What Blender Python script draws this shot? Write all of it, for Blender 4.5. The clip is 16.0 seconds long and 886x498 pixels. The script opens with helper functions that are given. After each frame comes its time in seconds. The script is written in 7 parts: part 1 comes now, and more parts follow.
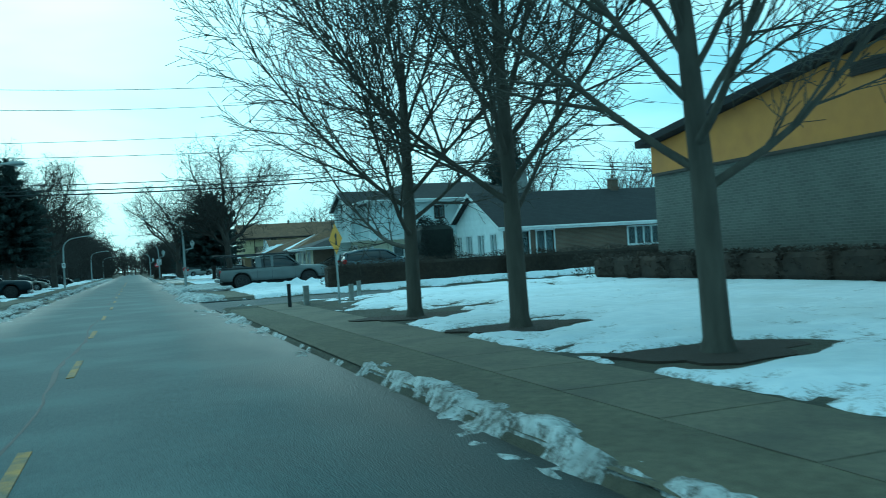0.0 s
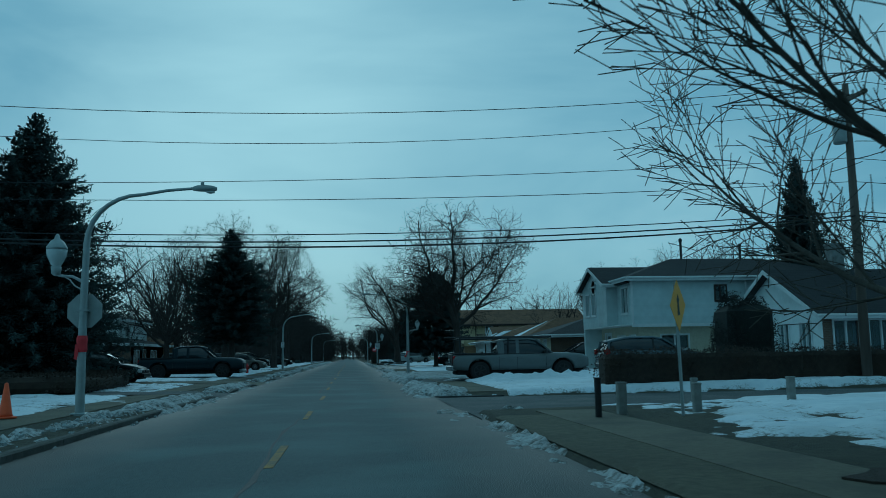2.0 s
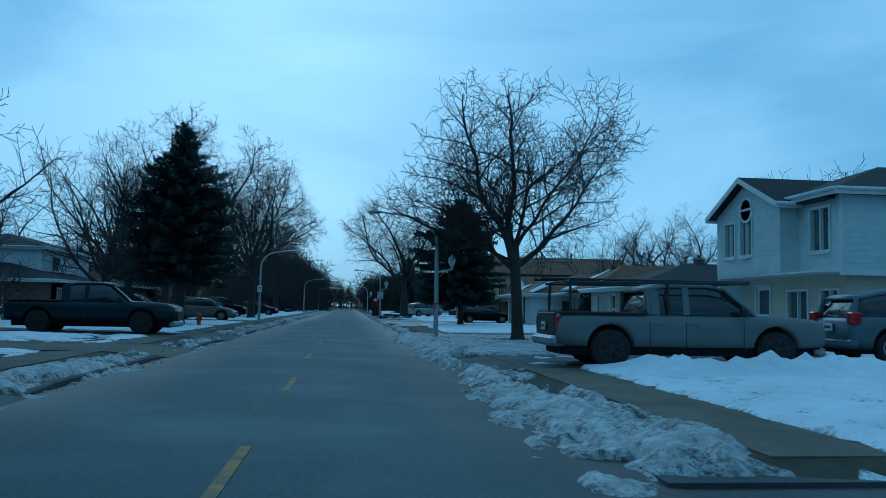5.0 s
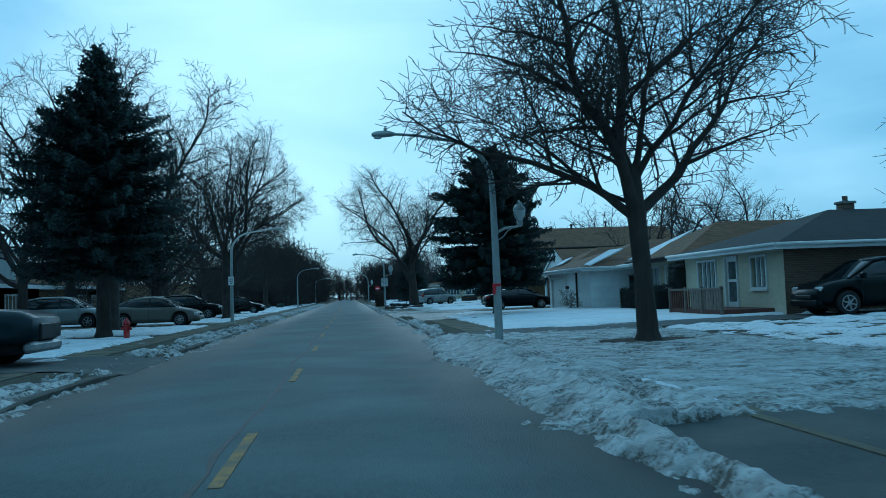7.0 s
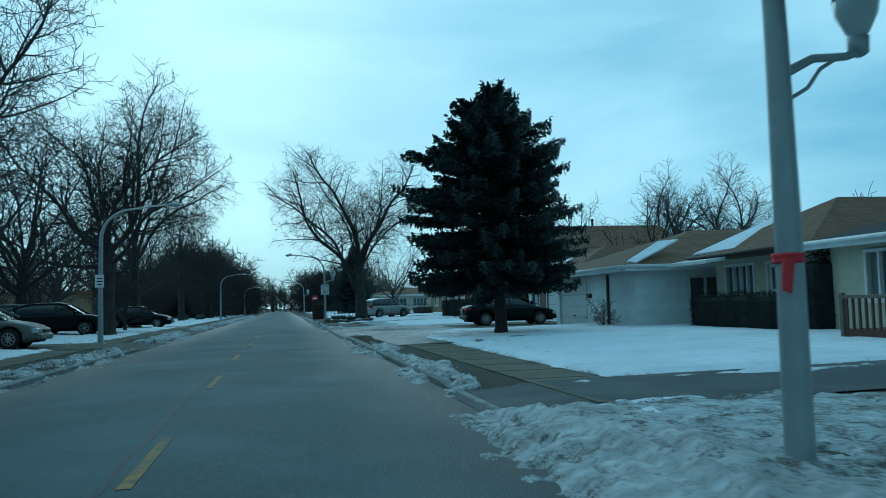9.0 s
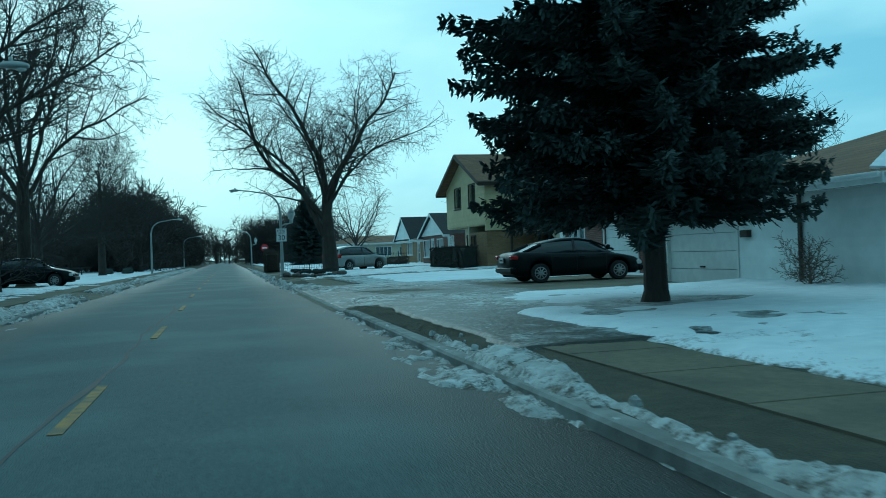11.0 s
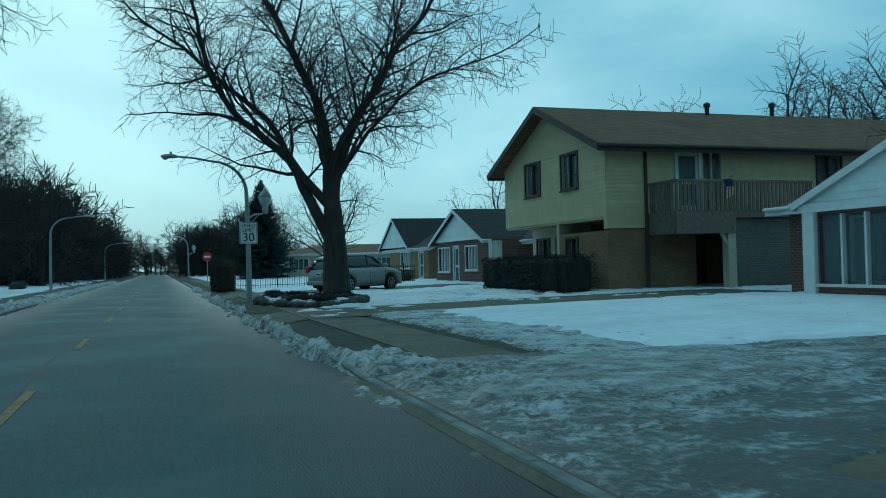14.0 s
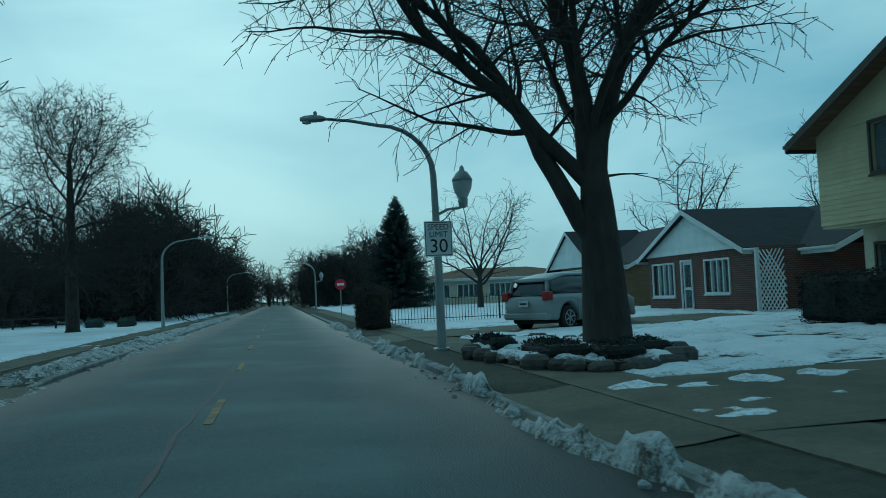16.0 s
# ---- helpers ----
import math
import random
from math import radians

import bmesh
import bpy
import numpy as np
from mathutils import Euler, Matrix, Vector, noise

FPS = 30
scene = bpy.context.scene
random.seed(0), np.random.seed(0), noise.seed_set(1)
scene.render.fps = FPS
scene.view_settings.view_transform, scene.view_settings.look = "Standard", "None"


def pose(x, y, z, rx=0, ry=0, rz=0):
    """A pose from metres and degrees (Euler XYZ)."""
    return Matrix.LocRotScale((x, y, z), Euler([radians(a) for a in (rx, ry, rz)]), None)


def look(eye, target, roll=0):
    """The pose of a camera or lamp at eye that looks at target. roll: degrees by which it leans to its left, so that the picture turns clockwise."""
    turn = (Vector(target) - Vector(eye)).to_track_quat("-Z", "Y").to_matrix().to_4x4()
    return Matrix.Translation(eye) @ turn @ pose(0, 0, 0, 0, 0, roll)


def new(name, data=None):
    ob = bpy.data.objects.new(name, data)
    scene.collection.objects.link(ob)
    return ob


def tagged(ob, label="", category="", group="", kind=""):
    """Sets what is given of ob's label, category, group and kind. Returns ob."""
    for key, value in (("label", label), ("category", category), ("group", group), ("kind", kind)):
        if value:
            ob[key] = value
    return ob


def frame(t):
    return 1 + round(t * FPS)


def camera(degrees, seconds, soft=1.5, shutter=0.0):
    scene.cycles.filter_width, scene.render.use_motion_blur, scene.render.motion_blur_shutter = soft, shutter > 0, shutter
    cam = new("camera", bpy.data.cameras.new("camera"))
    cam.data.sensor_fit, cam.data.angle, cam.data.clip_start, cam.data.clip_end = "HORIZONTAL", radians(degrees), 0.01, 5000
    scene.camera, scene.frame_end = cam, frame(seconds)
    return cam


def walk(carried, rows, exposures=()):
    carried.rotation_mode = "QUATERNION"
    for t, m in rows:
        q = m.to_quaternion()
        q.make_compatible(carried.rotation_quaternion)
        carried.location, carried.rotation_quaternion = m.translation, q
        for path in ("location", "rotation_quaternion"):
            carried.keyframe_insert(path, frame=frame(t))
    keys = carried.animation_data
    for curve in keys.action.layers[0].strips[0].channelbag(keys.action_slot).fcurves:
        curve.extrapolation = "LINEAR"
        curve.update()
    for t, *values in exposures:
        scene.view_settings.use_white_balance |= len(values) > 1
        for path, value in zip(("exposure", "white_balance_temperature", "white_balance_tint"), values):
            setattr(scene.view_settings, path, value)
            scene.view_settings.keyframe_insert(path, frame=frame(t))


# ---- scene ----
cam = camera(55.0, 16.0, soft=0.5, shutter=0.15)
PATH = [
    (0, (0.881, 1.792, 1.381), (1.567, 3.671, 1.391), -3.4),
    (0.5, (0.758, 4.196, 1.313), (1.218, 6.141, 1.394), -4.2),
    (1, (0.871, 6.514, 1.204), (1.095, 8.497, 1.343), -5.5),
    (1.5, (0.892, 9.081, 1.246), (1.128, 11.055, 1.461), -1.1),
    (2, (0.848, 11.769, 1.201), (1.064, 13.742, 1.448), -1.0),
    (2.5, (0.83, 14.477, 1.254), (0.993, 16.457, 1.488), -0.3),
    (3, (0.844, 17.351, 1.255), (0.986, 19.332, 1.493), 0.1),
    (3.5, (0.776, 20.227, 1.265), (0.943, 22.209, 1.482), 0.7),
    (3.7, (0.777, 21.487, 1.256), (0.943, 23.469, 1.46), 1.1),
    (5.8, (0.987, 35.919, 1.277), (1.249, 37.898, 1.399), -0.0),
    (6, (0.999, 37.318, 1.283), (1.235, 39.299, 1.423), -1.5),
    (6.5, (0.982, 40.763, 1.366), (1.226, 42.744, 1.489), -2.0),
    (7, (0.886, 44.126, 1.277), (1.11, 46.111, 1.381), -2.1),
    (7.5, (0.832, 47.529, 1.255), (1.083, 49.51, 1.362), -0.5),
    (8, (0.829, 50.991, 1.283), (1.092, 52.97, 1.401), -1.7),
    (8.5, (1.003, 54.691, 1.199), (1.325, 56.66, 1.329), -1.5),
    (10.8, (1.179, 71.26, 1.203), (1.663, 73.2, 1.24), -2.8),
    (11, (1.123, 72.638, 1.165), (1.615, 74.577, 1.172), -2.1),
    (11.5, (1.081, 76.102, 1.198), (1.501, 78.057, 1.216), -1.3),
    (12, (1.174, 79.555, 1.219), (1.632, 81.501, 1.265), -1.1),
    (12.5, (1.188, 83.015, 1.204), (1.663, 84.957, 1.251), -1.7),
    (13, (1.26, 86.238, 1.198), (1.848, 88.149, 1.21), -0.9),
    (13.5, (1.266, 89.544, 1.221), (1.891, 91.444, 1.25), -1.0),
    (14, (1.244, 92.938, 1.248), (1.878, 94.835, 1.283), -1.4),
    (14.5, (1.111, 96.055, 1.305), (1.77, 97.944, 1.319), -1.6),
    (15, (0.982, 99.132, 1.306), (1.585, 101.039, 1.283), -2.3),
    (15.5, (0.864, 102.252, 1.285), (1.321, 104.198, 1.347), -3.3),
    (16, (0.827, 105.378, 1.303), (1.207, 107.339, 1.409), -2.5),
]
# seconds, stops, kelvin, tint
EXPOSURES = [(0.0, 0.2, 4650, -34), (1.0, -0.68, 4400, -26), (1.5, -0.92, 4480, -29), (2.0, -1.25, 4400, -26), (2.5, -1.3, 4220, -21), (3.5, -1.2, 3950, -16), (6.0, -0.65, 4050, -12), (7.5, -0.5, 4400, -17), (8.5, -0.5, 4500, -19), (11.0, -0.25, 4650, -29), (13.0, -0.55, 4750, -27), (14.5, -0.6, 4750, -25), (15.5, -0.5, 4750, -27), (16.0, -0.85, 4750, -26)]
walk(cam, [(t, look(eye, target, roll)) for t, eye, target, roll in PATH], EXPOSURES)

# ---- world and light ----
world = bpy.data.worlds.new("winter_sky")
scene.world = world
world.use_nodes = True
wn, wl = world.node_tree.nodes, world.node_tree.links
wn.clear()
w_out = wn.new("ShaderNodeOutputWorld")
sky = wn.new("ShaderNodeTexSky")
sky.sky_type, sky.sun_disc = "NISHITA", False
sky.sun_elevation, sky.sun_rotation = radians(26), radians(-4)
sky.air_density, sky.dust_density, sky.ozone_density = 1.0, 2.0, 2.0
bg_clear = wn.new("ShaderNodeBackground")
bg_clear.inputs["Strength"].default_value = 0.12
wl.new(sky.outputs[0], bg_clear.inputs["Color"])
w_co = wn.new("ShaderNodeTexCoord")
w_map = wn.new("ShaderNodeMapping")
w_map.inputs["Scale"].default_value = (1.0, 1.0, 3.0)
w_noise = wn.new("ShaderNodeTexNoise")
w_noise.inputs["Scale"].default_value, w_noise.inputs["Detail"].default_value = 1.9, 5.0
w_noise.inputs["Roughness"].default_value, w_noise.inputs["Distortion"].default_value = 0.5, 0.4
w_ramp = wn.new("ShaderNodeValToRGB")
w_ramp.color_ramp.elements[0].position, w_ramp.color_ramp.elements[1].position = 0.38, 0.62
w_ramp.color_ramp.elements[0].color = (0.4, 0.63, 0.76, 1)
w_ramp.color_ramp.elements[1].color = (0.82, 0.98, 1.02, 1)
bg_cloud = wn.new("ShaderNodeBackground")
bg_cloud.inputs["Strength"].default_value = 0.95
wl.new(w_co.outputs["Generated"], w_map.inputs["Vector"])
wl.new(w_map.outputs[0], w_noise.inputs["Vector"])
wl.new(w_noise.outputs["Fac"], w_ramp.inputs["Fac"])
# thin cloud glows round the hidden sun and dims away from it
w_dot = wn.new("ShaderNodeVectorMath")
w_dot.operation = "DOT_PRODUCT"
w_dot.inputs[1].default_value = (-0.063, 0.897, 0.438)
wl.new(w_co.outputs["Generated"], w_dot.inputs[0])
w_glow = wn.new("ShaderNodeMapRange")
w_glow.interpolation_type = "SMOOTHSTEP"
w_glow.inputs["From Min"].default_value, w_glow.inputs["From Max"].default_value = -0.7, 1.0
w_glow.inputs["To Min"].default_value, w_glow.inputs["To Max"].default_value = 0.72, 1.1
wl.new(w_dot.outputs["Value"], w_glow.inputs["Value"])
w_mul = wn.new("ShaderNodeMix")
w_mul.data_type, w_mul.blend_type = "RGBA", "MULTIPLY"
w_mul.inputs["Factor"].default_value = 1.0
wl.new(w_ramp.outputs["Color"], w_mul.inputs["A"])
wl.new(w_glow.outputs[0], w_mul.inputs["B"])
wl.new(w_mul.outputs["Result"], bg_cloud.inputs["Color"])
w_mix = wn.new("ShaderNodeMixShader")
w_mix.inputs["Fac"].default_value = 0.85
wl.new(bg_clear.outputs[0], w_mix.inputs[1])
wl.new(bg_cloud.outputs[0], w_mix.inputs[2])
wl.new(w_mix.outputs[0], w_out.inputs["Surface"])

sun = new("sun", bpy.data.lights.new("sun", "SUN"))
sun.data.energy, sun.data.angle, sun.data.color = 0.5, radians(30), (1.0, 0.97, 0.92)
sun.matrix_world = look((0, 0, 0), (0.063, -0.897, -0.438))

# ---- materials ----


def mat(name, c1, c2=None, scale=6.0, rough=0.8, bump=0.0, bump_scale=40.0, metal=0.0, stain=None, stain_scale=0.6, stain_amount=0.5, per_object=0.0, stretch=None, spec=0.5):
    """A surface with grain between c1 and c2, broad stains and fine relief, at real-world size."""
    m = bpy.data.materials.new(name)
    m.use_nodes = True
    n, l = m.node_tree.nodes, m.node_tree.links
    b = n["Principled BSDF"]
    b.inputs["Roughness"].default_value, b.inputs["Metallic"].default_value = rough, metal
    b.inputs["Specular IOR Level"].default_value = spec
    co = n.new("ShaderNodeTexCoord")
    src = co.outputs["Object"]
    if stretch:
        mp = n.new("ShaderNodeMapping")
        mp.inputs["Scale"].default_value = stretch
        l.new(src, mp.inputs["Vector"])
        src = mp.outputs[0]
    c2 = c2 or tuple(v * 0.75 for v in c1)
    nz = n.new("ShaderNodeTexNoise")
    nz.inputs["Scale"].default_value, nz.inputs["Detail"].default_value = scale, 6.0
    l.new(src, nz.inputs["Vector"])
    mr = n.new("ShaderNodeMapRange")
    mr.inputs["From Min"].default_value, mr.inputs["From Max"].default_value = 0.3, 0.7
    l.new(nz.outputs["Fac"], mr.inputs["Value"])
    mx = n.new("ShaderNodeMix")
    mx.data_type = "RGBA"
    mx.inputs["A"].default_value, mx.inputs["B"].default_value = (*c1, 1), (*c2, 1)
    l.new(mr.outputs[0], mx.inputs["Factor"])
    col = mx.outputs["Result"]
    if stain:
        ns = n.new("ShaderNodeTexNoise")
        ns.inputs["Scale"].default_value, ns.inputs["Detail"].default_value = stain_scale, 5.0
        l.new(co.outputs["Object"], ns.inputs["Vector"])
        rs = n.new("ShaderNodeMapRange")
        rs.inputs["From Min"].default_value, rs.inputs["From Max"].default_value = 0.45, 0.75
        rs.inputs["To Max"].default_value = stain_amount
        l.new(ns.outputs["Fac"], rs.inputs["Value"])
        m2 = n.new("ShaderNodeMix")
        m2.data_type = "RGBA"
        m2.inputs["B"].default_value = (*stain, 1)
        l.new(rs.outputs[0], m2.inputs["Factor"])
        l.new(col, m2.inputs["A"])
        col = m2.outputs["Result"]
    if per_object:
        oi = n.new("ShaderNodeObjectInfo")
        hv = n.new("ShaderNodeHueSaturation")
        ro = n.new("ShaderNodeMapRange")
        ro.inputs["To Min"].default_value, ro.inputs["To Max"].default_value = 1 - per_object, 1 + per_object
        l.new(oi.outputs["Random"], ro.inputs["Value"])
        l.new(ro.outputs[0], hv.inputs["Value"])
        l.new(col, hv.inputs["Color"])
        col = hv.outputs["Color"]
    l.new(col, b.inputs["Base Color"])
    if bump:
        bn = n.new("ShaderNodeTexNoise")
        bn.inputs["Scale"].default_value, bn.inputs["Detail"].default_value = bump_scale, 4.0
        l.new(src, bn.inputs["Vector"])
        bp = n.new("ShaderNodeBump")
        bp.inputs["Strength"].default_value, bp.inputs["Distance"].default_value = bump, 0.03
        l.new(bn.outputs["Fac"], bp.inputs["Height"])
        l.new(bp.outputs[0], b.inputs["Normal"])
    return m


def brick_mat(name, c1, c2, mortar):
    m = bpy.data.materials.new(name)
    m.use_nodes = True
    n, l = m.node_tree.nodes, m.node_tree.links
    b = n["Principled BSDF"]
    b.inputs["Roughness"].default_value = 0.9
    co = n.new("ShaderNodeTexCoord")
    sp = n.new("ShaderNodeSeparateXYZ")
    ad = n.new("ShaderNodeMath")
    cb = n.new("ShaderNodeCombineXYZ")
    l.new(co.outputs["Object"], sp.inputs[0])
    l.new(sp.outputs["X"], ad.inputs[0])
    l.new(sp.outputs["Y"], ad.inputs[1])
    l.new(ad.outputs[0], cb.inputs["X"])
    l.new(sp.outputs["Z"], cb.inputs["Y"])
    br = n.new("ShaderNodeTexBrick")
    br.inputs["Scale"].default_value = 1.0
    br.inputs["Brick Width"].default_value, br.inputs["Row Height"].default_value = 0.21, 0.075
    br.inputs["Mortar Size"].default_value = 0.009
    br.inputs["Color1"].default_value, br.inputs["Color2"].default_value, br.inputs["Mortar"].default_value = (*c1, 1), (*c2, 1), (*mortar, 1)
    l.new(cb.outputs[0], br.inputs["Vector"])
    nz = n.new("ShaderNodeTexNoise")
    nz.inputs["Scale"].default_value, nz.inputs["Detail"].default_value = 0.8, 5.0
    l.new(co.outputs["Object"], nz.inputs["Vector"])
    hv = n.new("ShaderNodeHueSaturation")
    mr = n.new("ShaderNodeMapRange")
    mr.inputs["To Min"].default_value, mr.inputs["To Max"].default_value = 0.65, 1.3
    l.new(nz.outputs["Fac"], mr.inputs["Value"])
    l.new(mr.outputs[0], hv.inputs["Value"])
    l.new(br.outputs["Color"], hv.inputs["Color"])
    l.new(hv.outputs["Color"], b.inputs["Base Color"])
    bp = n.new("ShaderNodeBump")
    bp.invert = True
    bp.inputs["Strength"].default_value, bp.inputs["Distance"].default_value = 0.6, 0.008
    l.new(br.outputs["Fac"], bp.inputs["Height"])
    l.new(bp.outputs[0], b.inputs["Normal"])
    return m


def shingle_mat(name, c1, c2):
    """Asphalt shingles: courses of tabs with uneven tone."""
    m = brick_mat(name, c1, c2, tuple(v * 0.6 for v in c1))
    for nd in m.node_tree.nodes:
        if nd.type == "TEX_BRICK":
            nd.inputs["Brick Width"].default_value, nd.inputs["Row Height"].default_value = 0.3, 0.09
            nd.inputs["Mortar Size"].default_value = 0.01
    return m


def glass_mat(name, tint, rough=0.03):
    m = bpy.data.materials.new(name)
    m.use_nodes = True
    b = m.node_tree.nodes["Principled BSDF"]
    b.inputs["Base Color"].default_value = (*tint, 1)
    b.inputs["Roughness"].default_value = rough
    b.inputs["Transmission Weight"].default_value = 0.85
    b.inputs["IOR"].default_value = 1.15
    return m


def melting(name, base, dirt, low, high, broken=1.0):
    """Snow that thins out to the soil: its 'cover' runs from bare to whole, broken up by grass and grit."""
    m = base.copy()
    m.name = name
    n, l = m.node_tree.nodes, m.node_tree.links
    b = n["Principled BSDF"]
    col = b.inputs["Base Color"].links[0].from_socket
    at = n.new("ShaderNodeAttribute")
    at.attribute_name = "cover"
    co = n.new("ShaderNodeTexCoord")
    total = at.outputs["Fac"]
    for scale, amount in ((3.0, 0.45), (14.0, 0.5), (55.0, 0.35)):
        nz = n.new("ShaderNodeTexNoise")
        nz.inputs["Scale"].default_value, nz.inputs["Detail"].default_value = scale, 3.0
        l.new(co.outputs["Object"], nz.inputs["Vector"])
        ma = n.new("ShaderNodeMath")
        ma.operation = "MULTIPLY_ADD"
        ma.inputs[1].default_value = amount * broken
        l.new(nz.outputs["Fac"], ma.inputs[0])
        l.new(total, ma.inputs[2])
        total = ma.outputs[0]
    mr = n.new("ShaderNodeMapRange")
    mr.inputs["From Min"].default_value, mr.inputs["From Max"].default_value = 0.65 * broken + low, 0.65 * broken + high
    l.new(total, mr.inputs["Value"])
    mx = n.new("ShaderNodeMix")
    mx.data_type = "RGBA"
    mx.inputs["A"].default_value = (*dirt, 1)
    l.new(mr.outputs[0], mx.inputs["Factor"])
    l.new(col, mx.inputs["B"])
    l.new(mx.outputs["Result"], b.inputs["Base Color"])
    return m


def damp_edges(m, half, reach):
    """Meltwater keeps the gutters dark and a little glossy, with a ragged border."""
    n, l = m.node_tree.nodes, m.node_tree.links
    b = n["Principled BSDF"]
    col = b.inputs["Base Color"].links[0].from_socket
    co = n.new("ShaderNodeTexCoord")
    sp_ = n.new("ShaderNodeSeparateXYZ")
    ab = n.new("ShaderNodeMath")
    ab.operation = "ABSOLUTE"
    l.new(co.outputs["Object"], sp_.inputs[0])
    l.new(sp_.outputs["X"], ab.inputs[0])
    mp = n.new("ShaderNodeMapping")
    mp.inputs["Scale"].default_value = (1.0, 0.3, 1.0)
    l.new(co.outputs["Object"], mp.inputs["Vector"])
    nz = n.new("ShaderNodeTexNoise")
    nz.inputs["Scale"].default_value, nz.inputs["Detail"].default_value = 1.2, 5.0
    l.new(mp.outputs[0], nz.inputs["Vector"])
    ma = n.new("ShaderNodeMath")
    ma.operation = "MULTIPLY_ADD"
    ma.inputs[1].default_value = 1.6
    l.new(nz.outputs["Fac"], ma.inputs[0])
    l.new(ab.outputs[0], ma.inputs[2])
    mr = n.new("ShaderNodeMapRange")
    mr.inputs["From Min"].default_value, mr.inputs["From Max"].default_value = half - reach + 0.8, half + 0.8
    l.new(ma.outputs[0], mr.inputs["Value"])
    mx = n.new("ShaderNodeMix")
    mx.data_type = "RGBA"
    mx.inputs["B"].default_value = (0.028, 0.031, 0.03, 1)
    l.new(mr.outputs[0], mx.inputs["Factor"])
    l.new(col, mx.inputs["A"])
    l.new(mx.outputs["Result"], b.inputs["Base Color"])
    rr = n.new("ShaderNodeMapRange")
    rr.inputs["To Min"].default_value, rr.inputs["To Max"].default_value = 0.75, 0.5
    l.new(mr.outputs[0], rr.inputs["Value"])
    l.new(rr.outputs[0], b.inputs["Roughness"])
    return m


ASPHALT = mat("asphalt", (0.066, 0.099, 0.106), (0.046, 0.069, 0.075), 28, 0.75, 0.45, 90, stain=(0.12, 0.16, 0.165), stain_scale=0.4, stain_amount=0.85, stretch=(1, 0.25, 1), spec=0.2)
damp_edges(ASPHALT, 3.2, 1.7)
ASPHALT_OLD = mat("asphalt_drive", (0.062, 0.072, 0.074), (0.042, 0.047, 0.05), 18, 0.8, 0.4, 90, stain=(0.17, 0.16, 0.14), stain_scale=0.7)
CONCRETE = mat("concrete", (0.145, 0.13, 0.088), (0.1, 0.09, 0.062), 14, 0.9, 0.25, 60, stain=(0.05, 0.047, 0.037), stain_scale=0.9, stain_amount=0.8, per_object=0.05)
KERB = mat("kerb_concrete", (0.31, 0.32, 0.31), (0.17, 0.172, 0.165), 4, 0.9, 0.3, 40, stain=(0.07, 0.07, 0.063), stain_scale=1.3, stain_amount=0.8)
KERB_MUDDY = mat("muddy_kerb", (0.085, 0.083, 0.07), (0.045, 0.044, 0.038), 5, 0.85, 0.4, 30, stain=(0.13, 0.13, 0.12), stain_scale=1.6, stain_amount=0.6)
TURF = mat("winter_turf", (0.068, 0.066, 0.043), (0.034, 0.034, 0.025), 7, 0.95, 1.0, 45, stain=(0.092, 0.083, 0.054), stain_scale=0.5, stain_amount=0.7)
SNOW = mat("snow", (0.8, 0.83, 0.87), (0.68, 0.72, 0.78), 3.5, 0.75, 0.5, 9, stain=(0.5, 0.52, 0.52), stain_scale=0.5, stain_amount=0.5)
SNOW_LAWN = melting("lawn_snow_surface", SNOW, (0.085, 0.08, 0.055), -0.2, 0.12, 1.7)
SNOW_LUMP = mat("dirty_snow_base", (0.56, 0.58, 0.59), (0.27, 0.28, 0.275), 6.5, 0.8, 0.9, 14, stain=(0.15, 0.148, 0.135), stain_scale=1.2, stain_amount=0.6)
SNOW_DIRTY = melting("dirty_snow", SNOW_LUMP, (0.06, 0.058, 0.045), -0.3, 0.3, 4.0)
SNOW_CRUST = melting("crusted_snow", mat("crust_base", (0.54, 0.585, 0.61), (0.3, 0.32, 0.325), 4.2, 0.75, 1.0, 11, stain=(0.22, 0.22, 0.19), stain_scale=2.3, stain_amount=0.6), (0.075, 0.075, 0.06), -0.25, 0.45, 4.5)
SLUSH = melting("refrozen_slush", mat("slush_base", (0.42, 0.46, 0.475), (0.15, 0.16, 0.16), 3.2, 0.5, 0.9, 12, stain=(0.13, 0.128, 0.115), stain_scale=1.6, stain_amount=0.7), (0.028, 0.03, 0.025), -0.25, 0.45, 5.0)
DRY_GRASS = mat("dry_grass", (0.14, 0.128, 0.085), (0.085, 0.078, 0.052), 8, 0.95, 0.8, 50, stain=(0.06, 0.057, 0.04), stain_scale=0.7, stain_amount=0.6)
BARK_YOUNG = mat("young_bark", (0.095, 0.088, 0.07), (0.055, 0.05, 0.04), 7, 0.95, 0.9, 22, stain=(0.05, 0.047, 0.04), stain_scale=1.5, stretch=(1, 1, 0.2))
MULCH = mat("mulch", (0.055, 0.042, 0.03), (0.03, 0.022, 0.016), 20, 0.95, 1.0, 60)
BARK = mat("bark", (0.052, 0.044, 0.037), (0.028, 0.024, 0.021), 7, 0.95, 0.9, 22, stain=(0.08, 0.073, 0.062), stain_scale=1.5, stretch=(1, 1, 0.2))
BARK_PALE = mat("bark_pale", (0.056, 0.048, 0.043), (0.034, 0.029, 0.026), 7, 0.95, 0.8, 22, stretch=(1, 1, 0.2))
NEEDLE = mat("needles", (0.052, 0.072, 0.066), (0.026, 0.038, 0.037), 2.5, 0.85, stain=(0.046, 0.056, 0.044), stain_scale=0.9)
YEW = mat("dark_yew", (0.018, 0.022, 0.018), (0.01, 0.012, 0.011), 4, 0.9)
